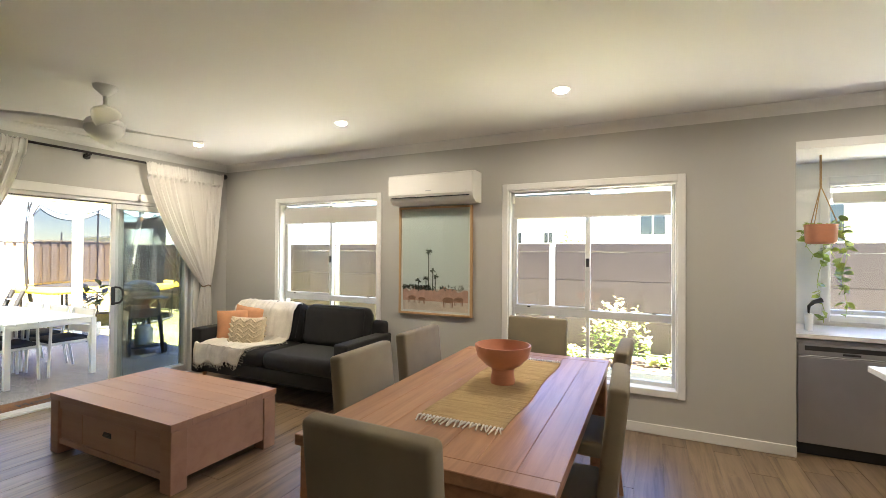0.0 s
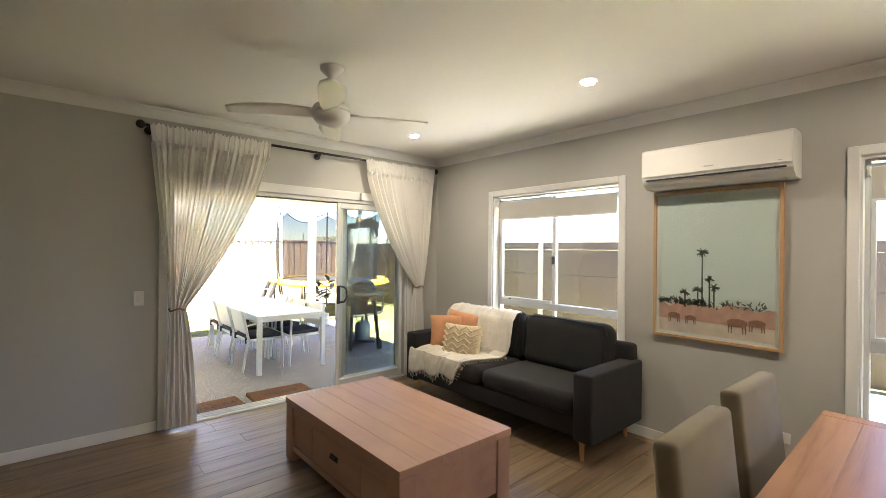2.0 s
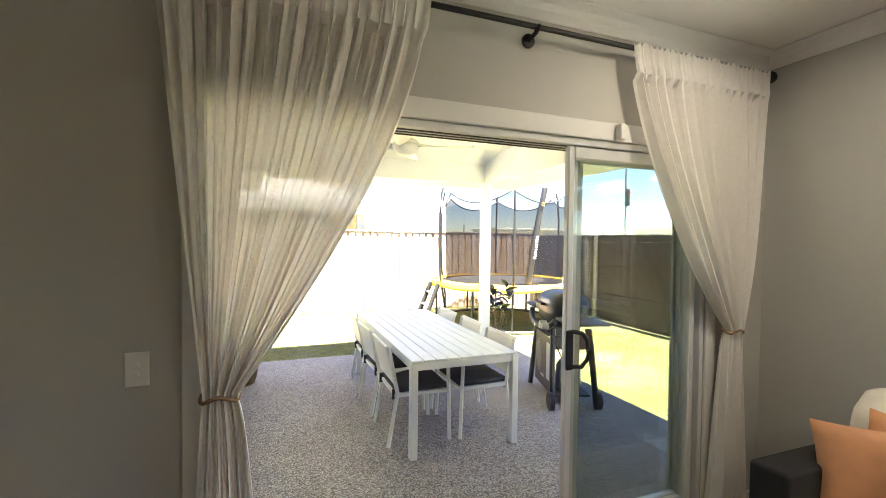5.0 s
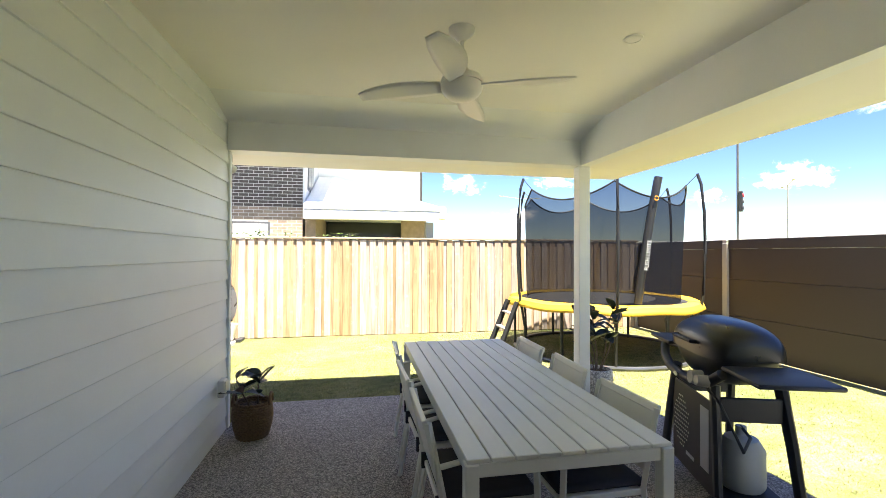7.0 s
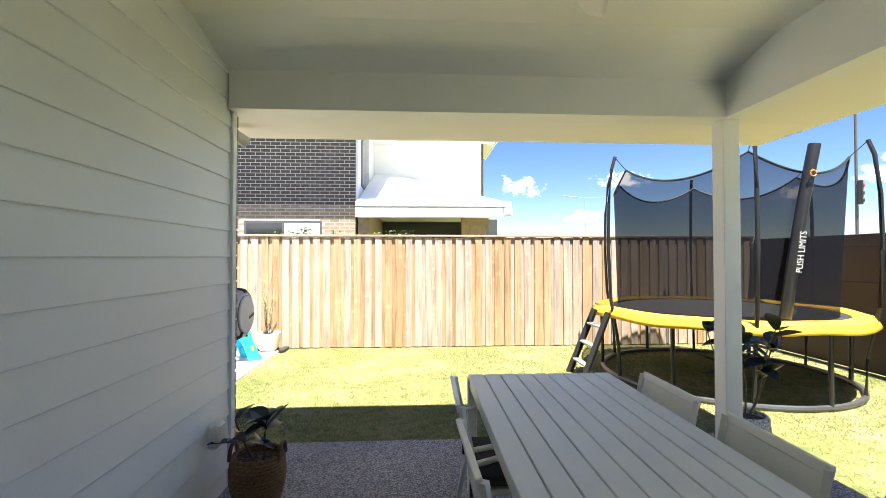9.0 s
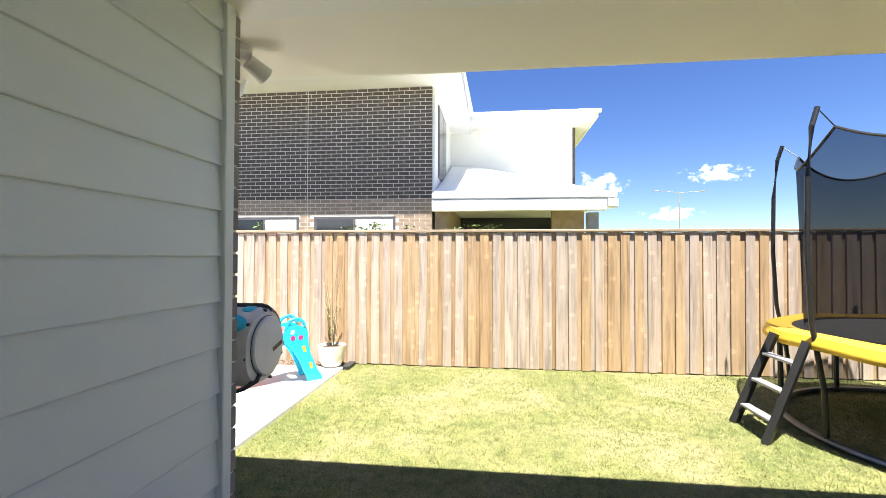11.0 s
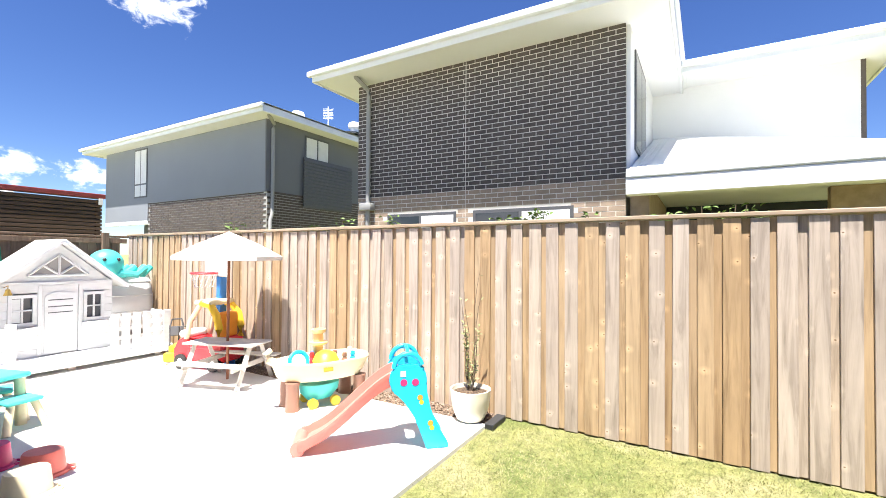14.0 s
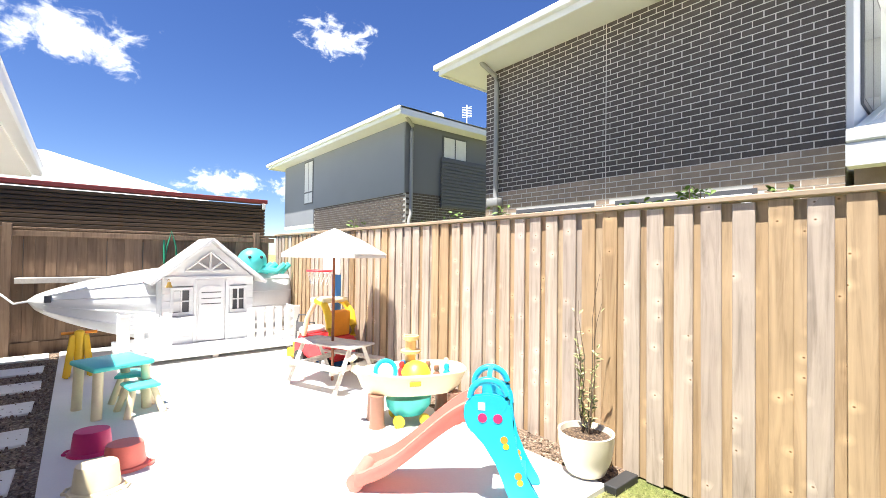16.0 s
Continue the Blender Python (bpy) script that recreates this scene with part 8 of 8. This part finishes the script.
boxed("end_cap", t_white, HC, (-14.05, -14.015, 8.82, 8.9, 2.5, 2.64), 0.004)
HD = tagged(new("far_white_roof"), "low white-roofed neighbour house past the old fence", "house")
bm = bmesh.new()
V = [bm.verts.new(v) for v in ((-26, -6, 2.6), (-26, 9.5, 2.6), (-17, 9.5, 2.6), (-17, -6, 2.6), (-21.5, -1, 4.6), (-21.5, 4.5, 4.6))]
for f in ((0, 1, 5, 4), (1, 2, 5), (2, 3, 4, 5), (3, 0, 4)):
    bm.faces.new([V[i] for i in f])
part("roof", bm, roof_metal, HD)
boxed("wall", render_white, HD, (-25.5, -17.5, -5.5, 9.0, -0.1, 2.6), 0)

# shrub tips showing over the fence
shrub_leaf = paint("hedge_leaf", (0.13, 0.21, 0.04), 0.6, var=0.3, big=6)
for k, (x, h) in enumerate(((-8.9, 1.94), (-7.2, 1.90), (-6.2, 1.95), (-4.2, 1.92), (-2.6, 1.96))):
    sh = thing("garden_shrub", pose(x, 8.75, GROUND), "green garden shrub showing above the timber fence", "shrub", "shrubs past the fence")
    rng = random.Random(300 + k)
    sb, lb = bmesh.new(), bmesh.new()
    for i in range(9):
        tip = Vector((rng.gauss(0, 0.22), rng.gauss(0, 0.10), h - GROUND - rng.uniform(0.0, 0.25)))
        tube(sb, [(0, 0, 0), tip * 0.6, tip], lambda w: 0.016 - 0.012 * w, 5)
        for j in range(34):
            p = tip + Vector((rng.gauss(0, 0.07), rng.gauss(0, 0.06), rng.uniform(-0.3, 0.0)))
            b = rng.uniform(0, 6.28)
            leaf_blade(lb, p, Vector((math.cos(b), math.sin(b), rng.uniform(0, 1.2))), 0.07, 0.03, 0.3, rng.uniform(-1, 1))
    part("stems", sb, bark, sh)
    part("leaves", lb, shrub_leaf, sh)

# street side, seen through windows and above the panel fence


def far_house(name, x0, x1, y0, y1, z1, wall_mat, label, wins):
    h = tagged(new(name), label, "house")
    boxed("wall", wall_mat, h, (x0, x1, y0, y1, -0.1, z1), 0)
    boxed("roof", roof_metal, h, (x0 - 0.5, x1 + 0.5, y0 - 0.5, y1 + 0.5, z1, z1 + 0.35), 0.05)
    for a, b, c, d in wins:
        w = boxed("window", render_white, h, (x0 - 0.05, x0 - 0.001, a - 0.12, b + 0.12, c - 0.12, d + 0.12), 0)
        m2 = (a + b) / 2
        for p, q in ((a, m2 - 0.04), (m2 + 0.04, b)):
            boxed("pane", dark_glass, w, (x0 - 0.07, x0 - 0.051, p, q, c, d), 0)
    return h


far_house("street_house", 24, 33, -8.6, -4.0, 6.2, render_grey, "grey rendered house across the street", [(-6.0, -4.7, 2.7, 4.3), (-8.2, -7.0, 2.6, 4.2)])
far_house("street_house", 25, 34, -17.5, -9.2, 6.4, render_white, "white rendered house across the street with dark windows", [(-11.6, -10.2, 2.6, 4.2), (-14.2, -12.7, 2.3, 4.2)])
far_house("street_house", 38, 48, 2.0, 14.0, 5.0, render_white, "long pale house across the street", [(3.2, 4.0, 2.6, 3.6), (6.2, 7.0, 2.6, 3.6), (9.5, 10.5, 2.6, 3.6)])
far_house("street_house", 70, 90, 60.0, 95.0, 4.2, render_white, "low white building on the horizon", [(65, 68, 1.8, 3.2), (74, 78, 1.8, 3.2)])
far_house("street_house", 40, 70, 78.0, 90.0, 3.8, render_white, "low white building on the horizon", [])


def street_tree(x, y, h, seed):
    t = thing("street_tree", pose(x, y, GROUND), "young leafy street tree beyond the fence", "tree", "street trees")
    rng = random.Random(seed)
    tb, lb = bmesh.new(), bmesh.new()
    tube(tb, [(0, 0, 0), (0.03, 0, h * 0.35), (0, 0.04, h * 0.7)], lambda w: 0.07 - 0.04 * w, 7)
    for k in range(14):
        a, z = rng.uniform(0, 6.28), rng.uniform(0.4, 0.95) * h
        r = rng.uniform(0.3, 0.75) * h * 0.32
        tip = Vector((r * math.cos(a), r * math.sin(a), z + 0.12 * h))
        tube(tb, [(0, 0, z * 0.75), tip], lambda w: 0.02 - 0.013 * w, 5)
        for i in range(60):
            p = tip + Vector((rng.gauss(0, 0.16), rng.gauss(0, 0.16), rng.gauss(0, 0.13))) * h * 0.45
            b = rng.uniform(0, 6.28)
            leaf_blade(lb, p, Vector((math.cos(b), math.sin(b), rng.uniform(-0.4, 0.8))), 0.14, 0.06, 0.3, rng.uniform(-1, 1))
    part("trunk", tb, bark, t)
    part("crown", lb, paint("street_leaf", (0.13, 0.20, 0.05), 0.6, var=0.3, big=4), t)


street_tree(13.5, 2.2, 2.3, 1)
street_tree(14.0, -2.6, 2.4, 3)


def traffic_light(x, y, h, face, label="black traffic light on a tall pole"):
    t = thing("traffic_light", pose(x, y, GROUND, 0, 0, face), label, "traffic light", "street signals")
    bm = bmesh.new()
    rod(bm, (0, 0, 0), (0, 0, h), 0.07, 0.05, 10)
    part("pole", bm, t_dgrey, t, "", True)
    boxed("housing", t_black, t, (-0.2, 0.2, -0.22, -0.04, h * 0.45, h * 0.45 + 1.05), 0.03)
    for i, c in enumerate((t_dgrey, t_orange, t_red)):
        bm = bmesh.new()
        zc = h * 0.45 + 0.2 + i * 0.32
        rod(bm, (0, -0.22, zc), (0, -0.26, zc), 0.11, n=16)
        part("lens", bm, c if i == 2 else t_dgrey, t, "", True)


traffic_light(17.0, 19.0, 8.5, 40)
traffic_light(9.5, 42.0, 2.6, 10)
traffic_light(24.0, 29.0, 3.2, 20)
traffic_light(13.0, 34.0, 3.0, 0)


def street_lamp(x, y, h, turn):
    t = thing("street_lamp", pose(x, y, GROUND, 0, 0, turn), "grey twin-armed street lamp beyond the fence", "street lamp", "street lamps")
    bm = bmesh.new()
    rod(bm, (0, 0, 0), (0, 0, h), 0.11, 0.06, 10)
    part("pole", bm, pipe_grey, t, "", True)
    for s in (-1, 1):
        bm = bmesh.new()
        tube(bm, [(0, 0, h - 0.1), (s * 2.8, 0, h + 0.1)], 0.04, 6)
        part("arm", bm, pipe_grey, t)
        boxed("lantern", pipe_grey, t, (s * 3.1 - 0.4, s * 3.1 + 0.4, -0.12, 0.12, h + 0.04, h + 0.16), 0.03)


street_lamp(21.5, 62.0, 10.0, 10)
street_lamp(42.0, 38.0, 9.0, 50)


def cloud(yaw, elev, width, height, seed):
    """A far sheet of cumulus with a ragged edge, facing the garden."""
    D = 1800.0
    y, e = radians(yaw), radians(elev)
    eye = Vector((-2.0, 4.0, 1.5))
    way = Vector((-math.sin(y) * math.cos(e), math.cos(y) * math.cos(e), math.sin(e)))
    w, h = D * math.tan(radians(width / 2)), D * math.tan(radians(height / 2))
    bm = bmesh.new()
    bm.faces.new([bm.verts.new(v) for v in ((-w, -h, 0), (w, -h, 0), (w, h, 0), (-w, h, 0))])
    m, nt, b = nodes_of("cloud_vapour")
    tc = nt.nodes.new("ShaderNodeTexCoord")
    mp = nt.nodes.new("ShaderNodeMapping")
    mp.inputs["Scale"].default_value = (1 / w, 1 / h, 1)
    nt.links.new(tc.outputs["Object"], mp.inputs["Vector"])
    ln = nt.nodes.new("ShaderNodeVectorMath")
    ln.operation = "LENGTH"
    nt.links.new(mp.outputs[0], ln.inputs[0])
    mp2 = nt.nodes.new("ShaderNodeMapping")
    mp2.inputs["Scale"].default_value = (1 / h * 0.9, 1 / h * 1.2, 1)
    mp2.inputs["Location"].default_value = (seed * 3.7, seed * 1.9, seed)
    nt.links.new(tc.outputs["Object"], mp2.inputs["Vector"])
    n = noise_tex(nt, mp2.outputs[0], 1.5, 9, 0.62, 0.3)
    sub = nt.nodes.new("ShaderNodeMath")
    sub.operation = "MULTIPLY_ADD"
    nt.links.new(ln.outputs["Value"], sub.inputs[0])
    sub.inputs[1].default_value = -0.42
    nt.links.new(n, sub.inputs[2])
    al = nt.nodes.new("ShaderNodeMapRange")
    al.interpolation_type = "SMOOTHSTEP"
    al.inputs["From Min"].default_value, al.inputs["From Max"].default_value = 0.22, 0.44
    nt.links.new(sub.outputs[0], al.inputs["Value"])
    em = nt.nodes.new("ShaderNodeEmission")
    em.inputs["Color"].default_value, em.inputs["Strength"].default_value = (0.95, 0.97, 1.0, 1), CLOUD_GLOW
    tp, ms = nt.nodes.new("ShaderNodeBsdfTransparent"), nt.nodes.new("ShaderNodeMixShader")
    nt.links.new(al.outputs[0], ms.inputs[0])
    nt.links.new(tp.outputs[0], ms.inputs[1])
    nt.links.new(em.outputs[0], ms.inputs[2])
    nt.links.new(ms.outputs[0], nt.nodes["Material Output"].inputs[0])
    ob = part("backdrop_cloud", bm, m, None)
    ob.matrix_world = look(eye + way * D, eye + way * 2 * D) 
    ob.visible_shadow = True
    tagged(ob, "white fair-weather cloud far off in the sky", "cloud", kind="structure")


for cy, ce, cw, ch, sd in ((64.0, 25.5, 11, 6.5, 1), (91.0, 20.5, 16, 8.5, 2), (77.0, 8.0, 14, 5.0, 3), (69.0, 7.8, 9, 4.0, 4), (-25.5, 9.2, 9, 3.2, 5), (-21.0, 5.0, 8, 2.6, 6), (-13.5, 9.0, 7, 4.0, 7), (-50.0, 8.0, 10, 4.5, 8), (-42.0, 6.5, 6, 2.5, 9), (8.5, 7.0, 9, 4.0, 10), (-58.0, 14.0, 14, 6.0, 11)):
    cloud(cy, ce, cw, ch, sd)

# ---- pieces of the setting ----


def shared(name, b, mat, bevel):
    bm = bmesh.new()
    box(bm, *b, bevel)
    me = bpy.data.meshes.new(name)
    bm.to_mesh(me)
    bm.free()
    me.materials.append(mat)
    return me


def piece(name, me, parent, m):
    ob = new(name, me)
    ob.parent, ob.matrix_local = parent, m
    return ob


def many_boxes(name, boxes, mat, parent, label, category):
    """Many small blocks in one mesh."""
    corners = np.array([(0, 0, 0), (1, 0, 0), (1, 1, 0), (0, 1, 0), (0, 0, 1), (1, 0, 1), (1, 1, 1), (0, 1, 1)], float)
    quads = np.array([(0, 3, 2, 1), (4, 5, 6, 7), (0, 1, 5, 4), (1, 2, 6, 5), (2, 3, 7, 6), (3, 0, 4, 7)])
    bs = np.array(boxes, float)
    lo, hi = bs[:, 0::2], bs[:, 1::2]
    vs = (lo[:, None, :] + corners[None] * (hi - lo)[:, None, :]).reshape(-1, 3)
    fs = (quads[None] + 8 * np.arange(len(bs))[:, None, None]).reshape(-1, 4)
    me = bpy.data.meshes.new(name)
    me.from_pydata(vs.tolist(), [], fs.tolist())
    me.materials.append(mat)
    ob = new(name, me)
    ob.parent = parent
    return tagged(ob, label, category if parent is None else "", kind="stuff")


prng = random.Random(101)
# floor planks
pl_me = shared("plank", (0.0, 1.2172, 0.0, 0.1772, -0.004, 0.0), floor_plank, 0.0008)
rest = []
count = 0
for r in range(53):
    y = -9.5 + r * 0.18
    off = -prng.uniform(0, 1.2)
    k = 0
    while True:
        x = -7.0 + off + k * 1.22
        k += 1
        if x > 0.66:
            break
        x0, x1 = max(x, -6.995), min(x + 1.218, 0.655)
        if x1 - x0 < 0.02:
            continue
        whole = x > -4.6 and x + 1.22 < 0.0 and y > -6.4
        if whole and count < 290:
            piece("plank", pl_me, floor, Matrix.Translation((x, y, 0.0)))
            count += 1
        else:
            rest.append((x0, x1, y, min(y + 0.1772, -0.0005), -0.004, 0.0))
many_boxes("planks", rest, floor_plank_rest, floor, "", "")

# weatherboards on the wing wall
bm = bmesh.new()
yl = CORNER_Y - 0.24
prof = [(0.0, 0.0), (0.022, 0.0), (0.024, 0.004), (0.008, 0.176), (0.0, 0.176)]
A = [bm.verts.new((x, 0.0, z)) for x, z in prof]
B = [bm.verts.new((x, yl, z)) for x, z in prof]
for i in range(5):
    bm.faces.new((A[i], A[(i + 1) % 5], B[(i + 1) % 5], B[i]))
bm.faces.new(A), bm.faces.new(B[::-1])
bmesh.ops.recalc_face_normals(bm, faces=bm.faces[:])
me = bpy.data.meshes.new("weatherboard")
bm.to_mesh(me)
bm.free()
me.materials.append(cladding_paint)
for i in range(17):
    piece("weatherboard", me, wing_core, Matrix.Translation((CLAD_X - 0.025, 0.235, -0.12 + i * 0.17)))
boxed("corner_trim", cladding_paint, wing_core, (CLAD_X - 0.03, CLAD_X + 0.012, CORNER_Y - 0.055, CORNER_Y, -0.12, 2.384), 0.003)

# brick skin round the wing's corner
own = []
for r in range(29):
    z = -0.12 + r * 0.086
    own.append((CLAD_X - 0.24 + (0.12 if r % 2 else 0), CLAD_X, CORNER_Y + 0.002, CORNER_Y + 0.052, z, z + 0.076))
    for k in range(14):
        x = CLAD_X - 0.25 + (0.12 if r % 2 else 0) - 0.24 * k
        own.append((x - 0.23, x - 0.0, CORNER_Y + 0.002, CORNER_Y + 0.052, z, z + 0.076))
brick_grey = paint("grey_brown_brick", (0.30, 0.27, 0.25), 0.8, var=0.15, big=7, fine=120, bump=0.3, piece=0.2)
corner_me = {}
for b in [q for q in own if q[1] > -4.2]:
    w = round(b[1] - b[0], 3)
    if w not in corner_me:
        corner_me[w] = shared("brick", (0.0, w, 0.0, 0.05, 0.0, 0.076), brick_grey, 0.003)
    piece("brick", corner_me[w], wing_core, Matrix.Translation((b[0], b[2], b[4])))
own = [q for q in own if q[1] <= -4.2]
many_boxes("bricks", own, brick_grey, wing_core, "", "")
boxed("mortar_bed", mortar_pale, wing_core, (-10.25, CLAD_X - 0.008, CORNER_Y + 0.004, CORNER_Y + 0.046, -0.12, 2.384), 0)

# palings
pal = [shared("paling", (-w / 2, w / 2, -0.009, 0.009, -0.10, 1.75), fm, 0.003) for w in (0.115, 0.111, 0.118) for fm in (fence_wood, grey_wood)]
n = int((DARK_X - WEST_X) / 0.1704)
for i in range(n):
    x = WEST_X + 0.10 + i * 0.1704
    for k, (dx, y) in enumerate(((0.0, FENCE_Y - 0.004), (0.0855, FENCE_Y + 0.018))):
        m = pose(x + dx + prng.uniform(-0.004, 0.004), y + prng.uniform(-0.002, 0.002), prng.uniform(-0.012, 0.0), 0, prng.uniform(-0.25, 0.25), prng.choice((0, 180)) + prng.uniform(-0.8, 0.8))
        piece("paling", pal[2 * prng.randrange(3) + (prng.random() < (0.72, 0.30)[k])], fence, m)
pal = [shared("paling", (-0.009, 0.009, -w / 2, w / 2, -0.08, 1.72), old_wood, 0.003) for w in (0.126, 0.122)]
for i in range(68):
    y = 0.1 + i * 0.12
    piece("paling", prng.choice(pal), old_fence, pose(WEST_X - 0.012 + (0.012 if i % 2 else 0), y, prng.uniform(-0.01, 0.0), prng.uniform(-0.4, 0.4), 0, prng.choice((0, 180))))

# bricks of the neighbour's wall
bk = {m.name: shared("brick", (0.0, 0.227, 0.0, 0.05, 0.0, 0.072), m, 0.0) for m in (brick_dark, brick_tan)}
rest = {brick_dark.name: [], brick_tan.name: []}
wins = ((-8.42, -6.72, 2.32), (-6.40, -4.48, 2.32))
made = 0
for r in range(42):
    z = 1.58 + r * 0.086
    mat = brick_tan if z < 2.66 else brick_dark
    x = NX0 + (0.0 if r % 2 else -0.12)
    while x < NX1 - 0.01:
        x0, x1 = max(x, NX0), min(x + 0.227, NX1)
        x += 0.24
        if 0.0 < NX1 - x1 < 0.05:
            x1 = NX1
        if x1 - x0 < 0.03 or any(a < (x0 + x1) / 2 < b and z < c for a, b, c in wins):
            continue
        if x0 < -6.55 < x1:
            if x1 > -6.51:
                rest[mat.name].append((-6.54, x1, SY - 0.003, SY + 0.04, z, z + 0.072))
            x1 = -6.555
        if x1 - x0 < 0.03:
            continue
        if 0.226 < x1 - x0 < 0.228 and x0 > -6.0 and 2.2 < z < 5.0 and made < 298:
            piece("brick", bk[mat.name], HA, Matrix.Translation((x0, SY - 0.003, z)))
            made += 1
        else:
            rest[mat.name].append((x0, x1, SY - 0.003, SY + 0.04, z, z + 0.072))
many_boxes("bricks", rest[brick_dark.name], brick_dark, HA, "", "")
many_boxes("bricks", rest[brick_tan.name], brick_tan, HA, "", "")
lowb = []
for r in range(21):
    z = 1.6 + r * 0.086
    for k in range(30):
        x = -20.9 + k * 0.24 + (0.12 if r % 2 else 0)
        if x + 0.23 < -14.05 and not (-18.6 < x < -15.8 and z < 2.2):
            lowb.append((x, x + 0.222, 13.126, 13.17, z, z + 0.066))
    for k in range(30):
        y = 13.15 + k * 0.24 + (0.12 if r % 2 else 0)
        lowb.append((-14.09, -14.036, y, y + 0.218, z, z + 0.066))
many_boxes("bricks", lowb, brick_dark, HB, "", "")
# lawn
ng = 150000
gr = np.random.default_rng(7)
gx, gy = gr.uniform(-4.34, 3.72, ng), gr.uniform(4.43, 8.30, ng)
more = 30000
gx = np.concatenate([gx, gr.uniform(0.64, 3.7, more)])
gy = np.concatenate([gy, gr.uniform(0.0, 4.43, more)])
ng += more
ha = gr.uniform(0, 2 * np.pi, ng)
hh = gr.uniform(0.008, 0.026, ng)
ww = gr.uniform(0.0018, 0.0035, ng)
lx, ly = gr.normal(0, 0.016, ng), gr.normal(0, 0.016, ng)
base = np.stack([gx, gy, np.full(ng, GROUND)], 1)
sd = np.stack([np.cos(ha) * ww, np.sin(ha) * ww, np.zeros(ng)], 1)
tip = base + np.stack([lx, ly, hh], 1)
vs = np.stack([base - sd, base + sd, tip], 1).reshape(-1, 3)
me = bpy.data.meshes.new("grass")
me.vertices.add(ng * 3)
me.vertices.foreach_set("co", vs.ravel())
me.loops.add(ng * 3)
me.loops.foreach_set("vertex_index", np.arange(ng * 3))
me.polygons.add(ng)
me.polygons.foreach_set("loop_start", np.arange(0, ng * 3, 3))
me.update(calc_edges=True)
m, nt, b = nodes_of("grass_blade")
geo = nt.nodes.new("ShaderNodeNewGeometry")
tc = nt.nodes.new("ShaderNodeTexCoord")
big = noise_tex(nt, tc.outputs["Object"], 1.1, 4)
c = ramp(nt, geo.outputs["Random Per Island"], [(0.0, (0.07, 0.11, 0.02)), (0.12, (0.11, 0.15, 0.03)), (0.55, (0.22, 0.24, 0.065)), (1.0, (0.42, 0.37, 0.18))])
c = mix(nt, 0.55, c, ramp(nt, big, [(0.38, (0.155, 0.185, 0.048)), (0.48, (0.245, 0.245, 0.085)), (0.60, (0.38, 0.335, 0.18))]))
tuft = noise_tex(nt, tc.outputs["Object"], 9.0, 5, 0.7)
c = mix(nt, 0.7, c, ramp(nt, tuft, [(0.34, (0.50, 0.56, 0.42)), (0.52, (1.0, 1.0, 1.0)), (0.70, (1.25, 1.2, 1.1))]), "MULTIPLY")
nt.links.new(c, b.inputs["Base Color"])
b.inputs["Roughness"].default_value = 0.7
me.materials.append(m)
tagged(new("lawn_grass", me), "short mown sun-bleached lawn grass", "grass", kind="stuff")
